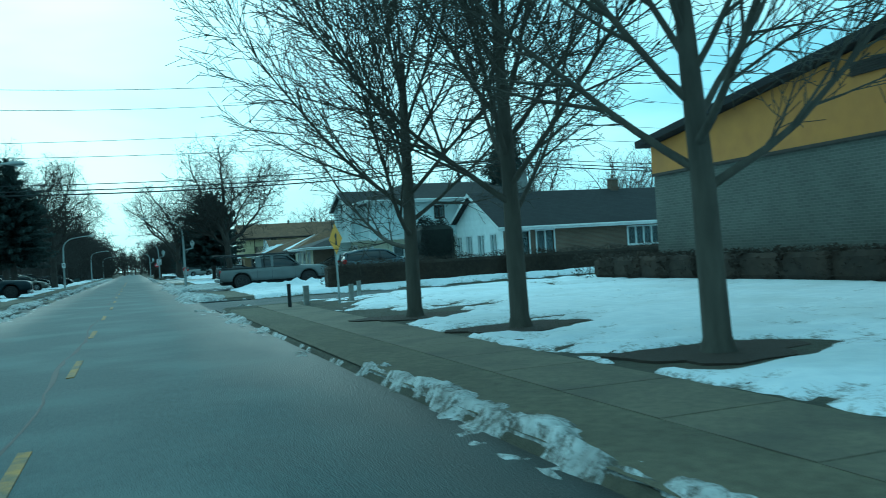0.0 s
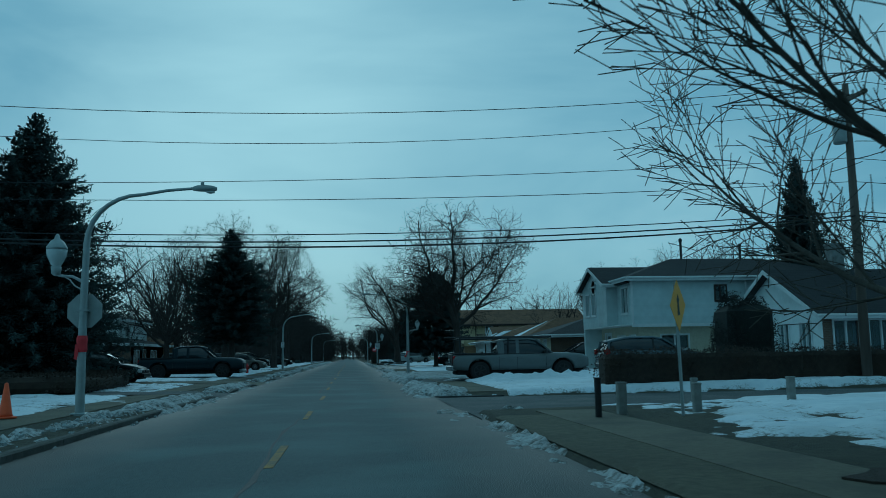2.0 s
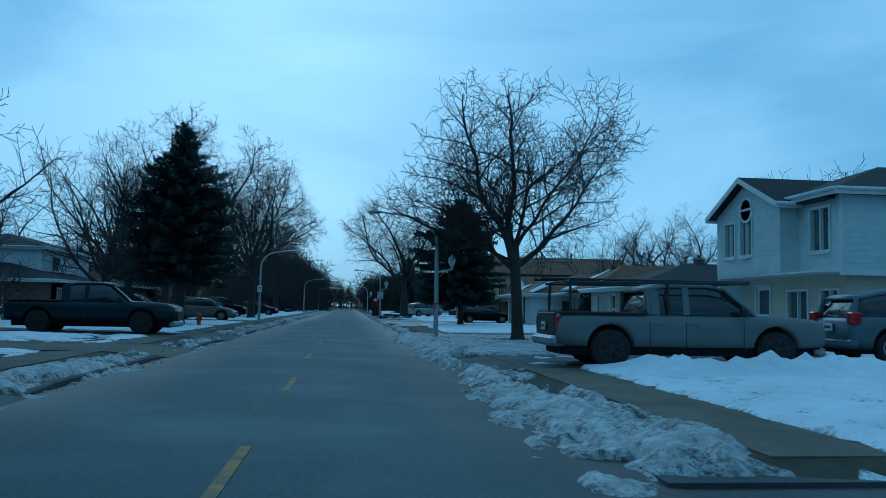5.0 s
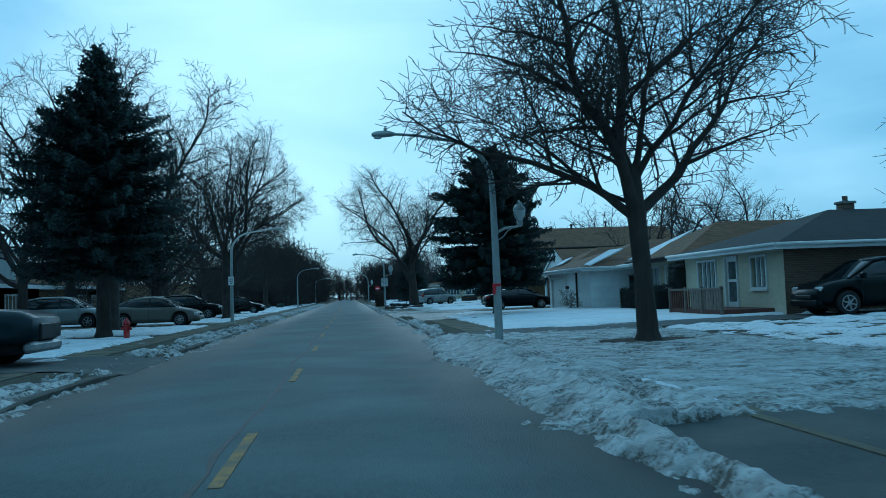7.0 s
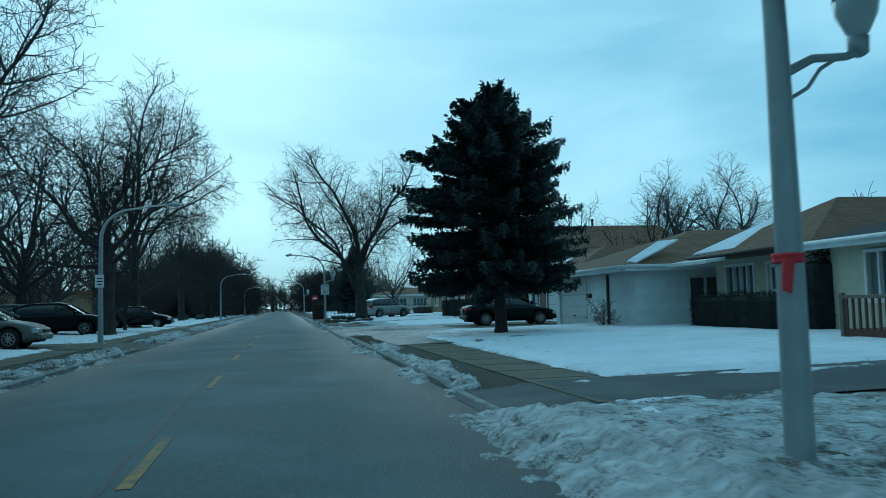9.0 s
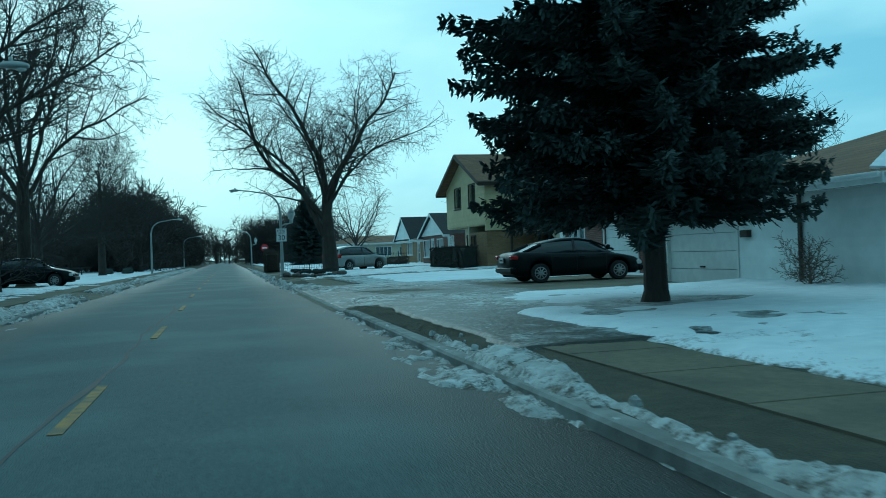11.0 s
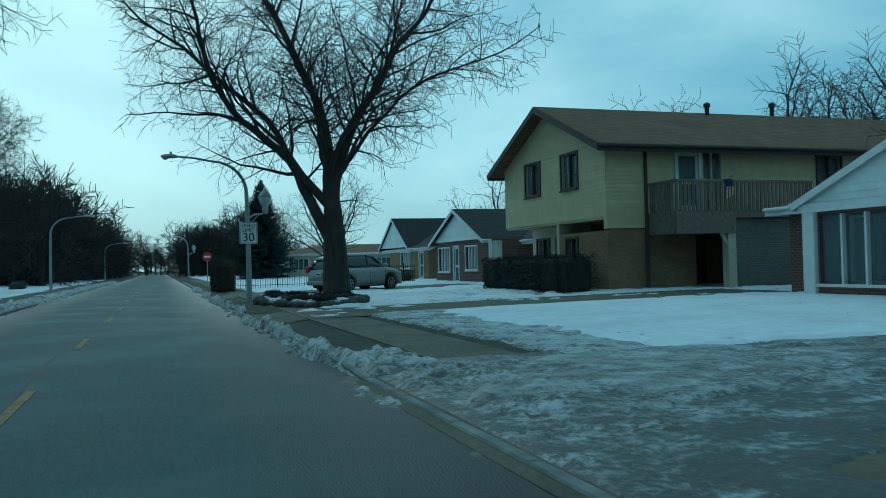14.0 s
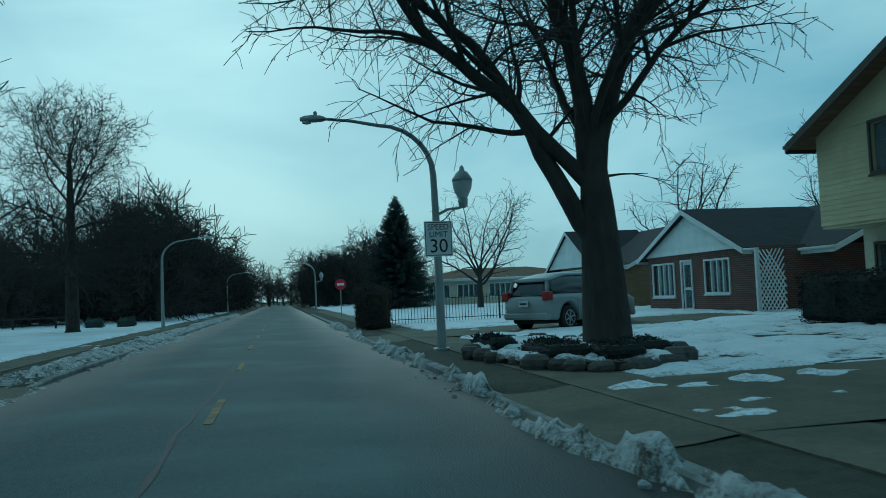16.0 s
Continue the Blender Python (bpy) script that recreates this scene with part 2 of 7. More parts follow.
HEDGE = mat("hedge_twigs", (0.045, 0.035, 0.025), (0.025, 0.02, 0.015), 6, 0.95, stain=(0.06, 0.04, 0.025), stain_scale=0.7)
GALV = mat("galvanised_steel", (0.42, 0.45, 0.45), (0.33, 0.36, 0.36), 4, 0.5, 0.1, 30, metal=0.5, stain=(0.28, 0.28, 0.26), stain_scale=1.4)
DARK_METAL = mat("dark_metal", (0.03, 0.032, 0.034), (0.02, 0.02, 0.022), 8, 0.5, 0.1, 30, metal=0.3)
BLACK_RUBBER = mat("rubber", (0.02, 0.02, 0.021), (0.013, 0.013, 0.014), 12, 0.85, 0.2, 40)
RIM = mat("alloy", (0.4, 0.41, 0.42), (0.28, 0.29, 0.3), 6, 0.45, metal=0.5)
RIM_DARK = mat("dull_steel", (0.045, 0.045, 0.046), (0.03, 0.03, 0.03), 8, 0.7, metal=0.3)
WOOD_POLE = mat("weathered_wood", (0.16, 0.135, 0.11), (0.1, 0.085, 0.07), 6, 0.9, 0.6, 25, stretch=(1, 1, 0.12))
WOOD_DECK = mat("deck_wood", (0.2, 0.17, 0.14), (0.13, 0.11, 0.09), 7, 0.9, 0.4, 25, per_object=0.15)
RED_DECK = mat("stained_deck", (0.13, 0.065, 0.045), (0.09, 0.045, 0.035), 7, 0.85, 0.4, 25, per_object=0.12)
WHITE = mat("white_paint", (0.74, 0.76, 0.75), (0.64, 0.66, 0.66), 5, 0.6, 0.05, 20, stain=(0.5, 0.5, 0.47), stain_scale=1.2, stain_amount=0.4)
SIDING_WHITE = mat("white_siding", (0.8, 0.83, 0.82), (0.72, 0.75, 0.74), 3, 0.65, 0.05, 20, stain=(0.45, 0.47, 0.45), stain_scale=0.8, stain_amount=0.4, per_object=0.04)
SIDING_GREY = mat("pale_grey_siding", (0.62, 0.68, 0.68), (0.54, 0.6, 0.6), 3, 0.65, 0.05, 20, stain=(0.36, 0.39, 0.38), stain_scale=0.7, per_object=0.04)
SIDING_CREAM = mat("cream_siding", (0.56, 0.49, 0.29), (0.48, 0.42, 0.245), 3, 0.7, 0.05, 20, stain=(0.4, 0.35, 0.2), stain_scale=0.7, stain_amount=0.4, per_object=0.05)
STUCCO = mat("cream_stucco", (0.58, 0.55, 0.41), (0.49, 0.46, 0.34), 9, 0.85, 0.3, 60, stain=(0.33, 0.31, 0.23), stain_scale=0.8)
ORANGE = mat("orange_panel", (0.52, 0.25, 0.045), (0.43, 0.2, 0.04), 2, 0.7, 0.08, 15, stain=(0.34, 0.17, 0.05), stain_scale=0.6)
TRIM_DARK = mat("dark_brown_trim", (0.05, 0.04, 0.032), (0.035, 0.028, 0.022), 6, 0.7, 0.1, 20)
BRICK_GREY = brick_mat("grey_brick", (0.135, 0.138, 0.118), (0.105, 0.107, 0.092), (0.165, 0.165, 0.142))
BRICK_BROWN = brick_mat("brown_brick", (0.145, 0.1, 0.066), (0.11, 0.075, 0.052), (0.17, 0.15, 0.12))
BRICK_RED = brick_mat("red_brick", (0.13, 0.055, 0.042), (0.09, 0.042, 0.034), (0.16, 0.13, 0.11))
BRICK_TAN = brick_mat("tan_brick", (0.25, 0.17, 0.085), (0.19, 0.125, 0.062), (0.2, 0.155, 0.1))
SHINGLE_DARK = shingle_mat("dark_shingles", (0.024, 0.024, 0.026), (0.016, 0.016, 0.018))
SHINGLE_BROWN = shingle_mat("brown_shingles", (0.17, 0.1, 0.05), (0.115, 0.068, 0.035))
PANE = glass_mat("window_glass", (0.5, 0.58, 0.6))
CAR_GLASS = mat("car_glass", (0.02, 0.026, 0.03), (0.014, 0.018, 0.022), 2, 0.08, spec=0.6)
CURTAIN = mat("curtain", (0.6, 0.6, 0.55), (0.5, 0.5, 0.46), 8, 0.9, 0.4, 12, stretch=(8, 8, 0.3))
# near-black: the dimness of unlit rooms is put into the colour
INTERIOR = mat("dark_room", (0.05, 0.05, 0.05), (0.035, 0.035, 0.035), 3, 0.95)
TAR = mat("tar", (0.025, 0.026, 0.027), (0.04, 0.04, 0.04), 12, 0.75)
YELLOW_PAINT = mat("worn_yellow_paint", (0.38, 0.22, 0.03), (0.1, 0.095, 0.06), 6, 0.8, 0.3, 80, stain=(0.085, 0.088, 0.084), stain_scale=1.6, stain_amount=1.0)
SIGN_YELLOW = mat("sign_yellow", (0.72, 0.38, 0.02), (0.62, 0.33, 0.02), 5, 0.5)
SIGN_WHITE = mat("sign_white", (0.86, 0.88, 0.88), (0.8, 0.82, 0.82), 5, 0.5)
SIGN_BACK = mat("sign_back", (0.38, 0.4, 0.39), (0.3, 0.32, 0.31), 5, 0.5, metal=0.4)
SIGN_BLACK = mat("sign_black", (0.015, 0.015, 0.016), None, 5, 0.5)
RED = mat("red_ribbon", (0.55, 0.035, 0.05), (0.42, 0.03, 0.04), 6, 0.7)
CONE_ORANGE = mat("cone_orange", (0.75, 0.13, 0.035), (0.62, 0.1, 0.03), 5, 0.6)
LAMP_GLASS = mat("lantern_glass", (0.6, 0.64, 0.64), (0.5, 0.54, 0.54), 5, 0.25)
TAIL_RED = mat("tail_lamp", (0.3, 0.015, 0.015), (0.2, 0.01, 0.01), 6, 0.2)
HEAD_CLEAR = mat("head_lamp", (0.6, 0.62, 0.63), (0.5, 0.52, 0.53), 6, 0.15)
PLATE = mat("plate", (0.65, 0.66, 0.66), None, 6, 0.5)
POST_GREY = mat("grey_post", (0.3, 0.31, 0.29), (0.2, 0.2, 0.185), 8, 0.9, 0.4, 30)
STONE = mat("stone", (0.1, 0.092, 0.082), (0.06, 0.055, 0.05), 6, 0.9, 0.6, 22, per_object=0.25)


def paint(name, c, rough=0.35, metal=0.1, spec=0.4):
    return mat(name, c, tuple(v * 0.85 for v in c), 2.5, rough, metal=metal, stain=tuple(v * 0.85 + 0.003 for v in c), stain_scale=1.6, stain_amount=0.5, spec=spec)


# ---- mesh helpers ----
class Mesh:
    def __init__(self):
        self.v, self.f, self.smooth = [], [], False

    def hexa(self, pts):
        """Eight points: four below, four above, counter-clockwise seen from above."""
        k = len(self.v)
        self.v += [tuple(p) for p in pts]
        self.f += [(k + 3, k + 2, k + 1, k), (k + 4, k + 5, k + 6, k + 7)]
        self.f += [(k + i, k + (i + 1) % 4, k + 4 + (i + 1) % 4, k + 4 + i) for i in range(4)]
        return self

    def box(self, x0, x1, y0, y1, z0, z1):
        return self.hexa([(x0, y0, z0), (x1, y0, z0), (x1, y1, z0), (x0, y1, z0), (x0, y0, z1), (x1, y0, z1), (x1, y1, z1), (x0, y1, z1)])

    def cbox(self, x0, x1, y0, y1, z0, z1, c=0.02):
        """A box with chamfered upper and side edges."""
        rings = []
        for z, i in ((z0, c * 0.5), (z0 + c, 0), (z1 - c, 0), (z1, c)):
            a, b, d, e = x0 + i, x1 - i, y0 + i, y1 - i
            rings.append([(a + c, d, z), (b - c, d, z), (b, d + c, z), (b, e - c, z), (b - c, e, z), (a + c, e, z), (a, e - c, z), (a, d + c, z)])
        return self.loft(rings)

    def loft(self, rings, caps=True):
        k, s = len(self.v), len(rings[0])
        for r in rings:
            self.v += [tuple(p) for p in r]
        for i in range(len(rings) - 1):
            for j in range(s):
                a, b = k + i * s + j, k + i * s + (j + 1) % s
                self.f.append((a, b, b + s, a + s))
        if caps:
            self.f.append(tuple(range(k + s - 1, k - 1, -1)))
            e = k + (len(rings) - 1) * s
            self.f.append(tuple(range(e, e + s)))
        return self

    def tube(self, pts, radii, sides=8, caps=False):
        rings, prev = [], None
        pts = [Vector(p) for p in pts]
        for i, p in enumerate(pts):
            d = (pts[min(i + 1, len(pts) - 1)] - pts[max(i - 1, 0)]).normalized()
            if prev is None:
                prev = d.orthogonal().normalized()
            u = (prev - d * prev.dot(d))
            u = u.normalized() if u.length > 1e-6 else d.orthogonal().normalized()
            w, prev = d.cross(u), u
            r = radii[i] if isinstance(radii, (list, tuple)) else radii
            rings.append([p + (u * math.cos(6.28319 * j / sides) + w * math.sin(6.28319 * j / sides)) * r for j in range(sides)])
        return self.loft(rings, caps)

    def lathe(self, prof, sides=16, base=(0, 0, 0), axis="z"):
        """prof: (radius, height) pairs, turned about an axis."""
        rings = []
        for r, h in prof:
            ring = []
            for j in range(sides):
                a = 6.28319 * j / sides
                c, s = r * math.cos(a), r * math.sin(a)
                p = {"z": (c, s, h), "x": (h, c, s), "y": (s, h, c)}[axis]
                ring.append((base[0] + p[0], base[1] + p[1], base[2] + p[2]))
            rings.append(ring)
        return self.loft(rings)

    def shrink(self, c, s, dz=0.0):
        """Scales all points about c and shifts them up by dz."""
        self.v = [(c[0] + (x - c[0]) * s, c[1] + (y - c[1]) * s, c[2] + (z - c[2]) * s + dz) for x, y, z in self.v]
        return self

    def prism(self, poly, y0, y1, plane="xz"):
        """A polygon in a plane, given thickness along the third axis."""
        def at(p, h):
            return {"xz": (p[0], h, p[1]), "yz": (h, p[0], p[1]), "xy": (p[0], p[1], h)}[plane]
        return self.loft([[at(p, y0) for p in poly], [at(p, y1) for p in poly]])


def part(name, ms, material, parent=None, label="", smooth=False):
    """Links a mesh as one object under a thing or a part."""
    me = bpy.data.meshes.new(name)
    me.from_pydata(ms.v, [], ms.f)
    me.materials.append(material)
    if smooth or ms.smooth:
        me.polygons.foreach_set("use_smooth", [True] * len(me.polygons))
    ob = new(name, me)
    if parent:
        ob.parent = parent
    if label:
        ob["label"] = label
    return ob


def thing(name, label, category, m=None, group="", kind=""):
    ob = new(name)
    ob.empty_display_size = 0.2
    if m is not None:
        ob.matrix_world = m
    return tagged(ob, label, category, group, kind)


def vnoise(x, y, seed=0):
    """Smooth value noise on arrays, 0 to 1."""
    xi, yi = np.floor(x).astype(np.int64), np.floor(y).astype(np.int64)
    fx, fy = x - xi, y - yi
    fx, fy = fx * fx * (3 - 2 * fx), fy * fy * (3 - 2 * fy)

    def hsh(a, b):
        h = (a * 374761393 + b * 668265263 + seed * 144269) & 0xFFFFFFFF
        h = ((h ^ (h >> 13)) * 1274126177) & 0xFFFFFFFF
        return ((h ^ (h >> 16)) & 0xFFFF) / 65535.0
    return (hsh(xi, yi) * (1 - fx) + hsh(xi + 1, yi) * fx) * (1 - fy) + (hsh(xi, yi + 1) * (1 - fx) + hsh(xi + 1, yi + 1) * fx) * fy


def fbm(x, y, scale, seed=0, octaves=4):
    t, a, s = 0, 0.5, scale
    for k in range(octaves):
        t = t + a * vnoise(x * s, y * s, seed + k)
        a, s = a * 0.5, s * 2.03
    return t / (1 - 0.5 ** octaves)


def step01(v, a, b):
    t = np.clip((v - a) / (b - a), 0, 1)
    return t * t * (3 - 2 * t)


def grid_mesh(name, xs, ys, zs, material, label, category, kind="structure", keep=None, cover=None):
    nx, ny = len(xs), len(ys)
    X, Y = np.meshgrid(xs, ys)
    verts = np.stack([X.ravel(), Y.ravel(), zs.ravel()], 1)
    i, j = np.meshgrid(np.arange(nx - 1), np.arange(ny - 1))
    a = (j * nx + i).ravel()
    faces = np.stack([a, a + 1, a + nx + 1, a + nx], 1)
    if keep is not None:
        k = keep.ravel()
        faces = faces[k[faces].any(1)]
        used = np.unique(faces)
        remap = np.full(len(verts), -1)
        remap[used] = np.arange(len(used))
        verts, faces = verts[used], remap[faces]
        cover = cover.ravel()[used] if cover is not None else None
    me = bpy.data.meshes.new(name)
    me.vertices.add(len(verts))
    me.vertices.foreach_set("co", verts.astype(np.float32).ravel())
    me.loops.add(faces.size)
    me.loops.foreach_set("vertex_index", faces.astype(np.int32).ravel())
    me.polygons.add(len(faces))
    me.polygons.foreach_set("loop_start", np.arange(0, faces.size, 4, dtype=np.int32))
    me.polygons.foreach_set("use_smooth", np.ones(len(faces), dtype=bool))
    me.update(calc_edges=True)
    me.materials.append(material)
    if cover is not None:
        me.attributes.new("cover", "FLOAT", "POINT").data.foreach_set("value", cover.astype(np.float32))
    return tagged(new(name, me), label, category, "", kind)

# ---- ground, road, walks, snow ----
ROAD = 3.35            # half the road's width
CROSS = (29.6, 36.4)   # the side street, along y
DRIVES = [(47.0, 51.5, 3.35, 14.0), (66.6, 69.6, 3.35, 19.0), (90.6, 102.0, 3.35, 15.0), (111.6, 115.6, 3.35, 18.0), (128.6, 133.0, 3.35, 15.5),
          (39.5, 42.0, -16.0, -3.35), (50.8, 54.6, -15.0, -3.35), (60.4, 64.6, -15.0, -3.35), (86.4, 91.5, -16.0, -3.35), (103.0, 108.0, -16.0, -3.35), (117.0, 121.0, -15.0, -3.35)]


def ground_z(x, y):
    a = np.abs(x)
    z = -0.07 + 0.16 * step01(a, ROAD - 0.05, ROAD + 0.12) + 0.012 * np.clip(a - 4, 0, 12) * (1 - step01(y, 90, 93) * (1 - step01(y, 102, 105)) * (x > 0))
    street = step01(y, CROSS[0] - 0.6, CROSS[0]) * (1 - step01(y, CROSS[1], CROSS[1] + 0.6)) * step01(x, 2.5, 3.3)
    z = z * (1 - street) - 0.07 * street
    for y0, y1, x0, x1 in DRIVES:
        ramp = step01(y, y0 - 0.5, y0) * (1 - step01(y, y1, y1 + 0.5)) * (1 - step01(a, ROAD + 0.4, ROAD + 1.2)) * (np.sign(x) == np.sign(x0 + x1))
        z = z - 0.07 * ramp * step01(a, ROAD - 0.05, ROAD + 0.1)
    return z


def gz(x, y):
    return float(ground_z(np.array([float(x)]), np.array([float(y)]))[0])


gx = np.concatenate([[-1500, -700, -300, -150, -80], np.arange(-60, -16, 4), np.arange(-16, -5, 0.5), np.arange(-5, 5.01, 0.1), np.arange(5.5, 24, 0.5), np.arange(24, 60, 4), [80, 150, 300, 700, 1500]])
gy = np.concatenate([[-800, -300, -120, -60], np.arange(-40, 25, 1.0), np.arange(25, 150, 0.4), np.arange(150, 260, 4.0), [300, 400, 600, 1000, 2500]])
GX, GY = np.meshgrid(gx, gy)
grid_mesh("ground", gx, gy, ground_z(GX, GY), TURF, "flat winter lawns of brown thawed turf beside a street", "ground")

rx = np.linspace(-ROAD, ROAD, 29)
ry = np.concatenate([np.arange(-60, 200, 1.0), np.arange(200, 901, 20.0)])
RX, RY = np.meshgrid(rx, ry)
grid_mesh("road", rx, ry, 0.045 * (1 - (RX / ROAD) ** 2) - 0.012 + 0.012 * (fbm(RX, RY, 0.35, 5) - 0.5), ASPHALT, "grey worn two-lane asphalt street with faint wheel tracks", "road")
sx = np.concatenate([np.arange(ROAD - 0.15, 30, 0.6), np.arange(30, 160, 10)])
sy = np.linspace(CROSS[0] - 0.1, CROSS[1] + 0.1, 15)
SX, SY = np.meshgrid(sx, sy)
grid_mesh("side_street", sx, sy, -0.02 + 0.03 * (1 - ((SY - 33) / 3.5) ** 2) + 0.012 * (fbm(SX, SY, 0.6, 8) - 0.5), ASPHALT_OLD, "dark wet asphalt side street joining the main street", "road")

# flared mouths where the side street and the drives meet the road
for y0, y1, sg in ((CROSS[0], -2.0, 1), (CROSS[1], 2.0, 1)):
    ms = Mesh()
    poly = [(ROAD - 0.1, y0), (ROAD - 0.1, y0 + y1)] + [(ROAD - 0.1 + 2 * (1 - math.cos(a)), y0 + y1 * (1 - math.sin(a))) for a in (0.3, 0.6, 0.9, 1.2, 1.57)]
    if y1 > 0:
        poly = poly[::-1]
    ms.prism(poly, -0.1, 0.022, "xy")
    tagged(part("pavement_corner", ms, ASPHALT_OLD), "rounded asphalt corner of the side street", "road", "", "structure")


def slab_strip(name, label, x0, x1, y0, y1, step, material, z=0.012, buried=()):
    """A walk of separate slabs with shallow, silted joints."""
    walk_ob = thing(name, label, "pavement", None, "", "structure")
    n = int((y1 - y0) / step)
    for i in range(n):
        a, b = y0 + i * step + 0.001, y0 + (i + 1) * step - 0.001
        if x0 > 0 and (b > CROSS[0] - 0.3 and a < CROSS[1] + 0.3 or any(lo < (a + b) / 2 < hi for lo, hi in buried)):
            continue
        ms = Mesh()
        za, zb = gz((x0 + x1) / 2, a) + z, gz((x0 + x1) / 2, b) + z
        t = 0.003 * math.sin(i * 12.7)
        ms.hexa([(x0, a, za - 0.1), (x1, a, za - 0.1), (x1, b, zb - 0.1), (x0, b, zb - 0.1), (x0, a, za + t), (x1, a, za + t), (x1, b, zb - t), (x0, b, zb - t)])
        part("slab", ms, material, walk_ob)
        j = Mesh().box(x0, x1, b - 0.001, b + 0.005, zb - 0.09, zb - 0.006)
        part("joint", j, CONCRETE, walk_ob)
    return walk_ob


slab_strip("sidewalk_east", "tan concrete sidewalk of damp slabs along the lawns", 4.35, 5.5, -20.0, 200.0, 1.5, CONCRETE, 0.012, ((51.5, 66.4), (83.4, 102.2)))
slab_strip("sidewalk_west", "tan concrete sidewalk of damp slabs along the lawns", -5.9, -4.8, -20.0, 200.0, 1.5, CONCRETE)


vx = np.linspace(3.42, 4.42, 11)
vy = np.arange(-20.0, 27.3, 0.3)
VX, VY = np.meshgrid(vx, vy)
grid_mesh("verge", vx, vy, ground_z(VX, VY) + 0.006 + 0.012 * fbm(VX, VY, 4.0, 6), DRY_GRASS, "strip of dead tan grass between kerb and sidewalk", "verge")


def kerb(name, x0, x1, spans):
    for y0, y1 in spans:
        ob = thing(name, "worn concrete kerb at the road's edge", "kerb", None, "kerbs", "structure")
        y = y0
        while y < y1 - 0.1:
            e = min(y + 3.0, y1)
            ta, tb = 0.034 if y == y0 else 0.095, 0.034 if e == y1 else 0.095
            c = 0.025
            st = Mesh().loft([[(x0, q, -0.1), (x1, q, -0.1), (x1, q, h - c), (x1 - c, q, h), (x0 + c, q, h), (x0, q, h - c)] for q, h in ((y + 0.005, ta), (y + (e - y) * 0.5, 0.095), (e - 0.005, tb))])
            part("kerbstone", st, KERB_MUDDY if y < 68 else KERB, ob)
            y = e


def spans_for(side, lo, hi):
    cuts = sorted((y0, y1) for y0, y1, x0, x1 in DRIVES if (x0 + x1 > 0) == (side > 0))
    if side > 0:
        cuts = sorted(cuts + [(CROSS[0] - 2.0, CROSS[1] + 2.0)])
    out, y = [], lo
    for a, b in cuts:
        if a - y > 0.5:
            out.append((y, a))
        y = b
    return out + [(y, hi)]


kerb("kerb_east", ROAD - 0.01, ROAD + 0.2, [(a, b) for a, b in spans_for(1, -20, 180) if b > 36])
for y0, y1, x0, x1 in DRIVES:
    if x0 > 0:
        ob = thing("dropped_kerb", "worn flush kerb across a driveway's mouth", "kerb", None, "kerbs", "structure")
        n = max(1, round((y1 - y0) / 1.5))
        for k in range(n):
            part("kerbstone", Mesh().cbox(ROAD - 0.01, ROAD + 0.2, y0 + (y1 - y0) * k / n + 0.005, y0 + (y1 - y0) * (k + 1) / n - 0.005, -0.1, 0.034, 0.015), KERB, ob)
kerb("kerb_west", -ROAD - 0.15, -ROAD + 0.01, spans_for(-1, -20, 180))

for i, (y0, y1, x0, x1) in enumerate(DRIVES):
    xs = np.arange(min(abs(x0), abs(x1)) - 0.12, max(abs(x0), abs(x1)) + 0.01, 0.25) * (1 if x0 + x1 > 0 else -1)
    xs = np.sort(xs)
    ys = np.linspace(y0, y1, 12)
    DX, DY = np.meshgrid(xs, ys)
    dz = ground_z(DX, DY) + 0.022 + 0.008 * (fbm(DX, DY, 0.8, 3) - 0.5)
    dz = np.maximum(dz, -0.005)
    grid_mesh("driveway", xs, ys, dz, ASPHALT_OLD if i in (0, 1, 5, 7) else CONCRETE, "worn driveway with frozen slush, crossing the sidewalk", "driveway")

# yellow centre dashes
for k in range(-8, 14):
    y = 57.2 + 7.2 * k
    ms = Mesh()
    x = 0.04 * math.sin(k * 1.7)
    ms.hexa([(x - 0.05, y, 0.02), (x + 0.05, y, 0.02), (x + 0.05, y + 2.3, 0.02), (x - 0.05, y + 2.3, 0.02), (x - 0.05, y, 0.041), (x + 0.05, y, 0.041), (x + 0.05, y + 2.3, 0.041), (x - 0.05, y + 2.3, 0.041)])
    tagged(part("lane_dash", ms, YELLOW_PAINT), "faded yellow centre-line dash on asphalt", "road marking", "centre line dashes", "structure")

# tarred seam wandering along the middle of the road
rng = random.Random(4)
for s0, s1 in ((-5, 29), (40, 150)):
    pts, y = [], s0
    while y < s1:
        pts.append((-0.16 + 0.05 * math.sin(y * 0.7) + rng.uniform(-0.03, 0.03), y))
        y += 0.7
    k = len(pts)
    ms = Mesh()
    w = [0.012 + 0.03 * rng.random() ** 2 for _ in pts]
    ms.v = [(x - b, y, 0.0375) for (x, y), b in zip(pts, w)] + [(x + b, y, 0.0375) for (x, y), b in zip(pts, w)]
    ms.f = [(i, i + k, i + k + 1, i + 1) for i in range(k - 1)]
    tagged(part("road_seam", ms, TAR), "dark cracked tar seam along the road's middle", "road marking", "", "structure")

# ---- snow ----
TREE_WELLS = [(6.81, 9.5, 0.75), (6.65, 14.2, 0.75), (6.24, 18.36, 0.8), (7.15, 61.6, 0.8), (8.28, 85.8, 0.9), (6.7, 120.2, 0.6), (-7.66, 76.0, 0.8), (-9.3, 121.0, 0.6), (-9.6, 150.0, 0.5)]


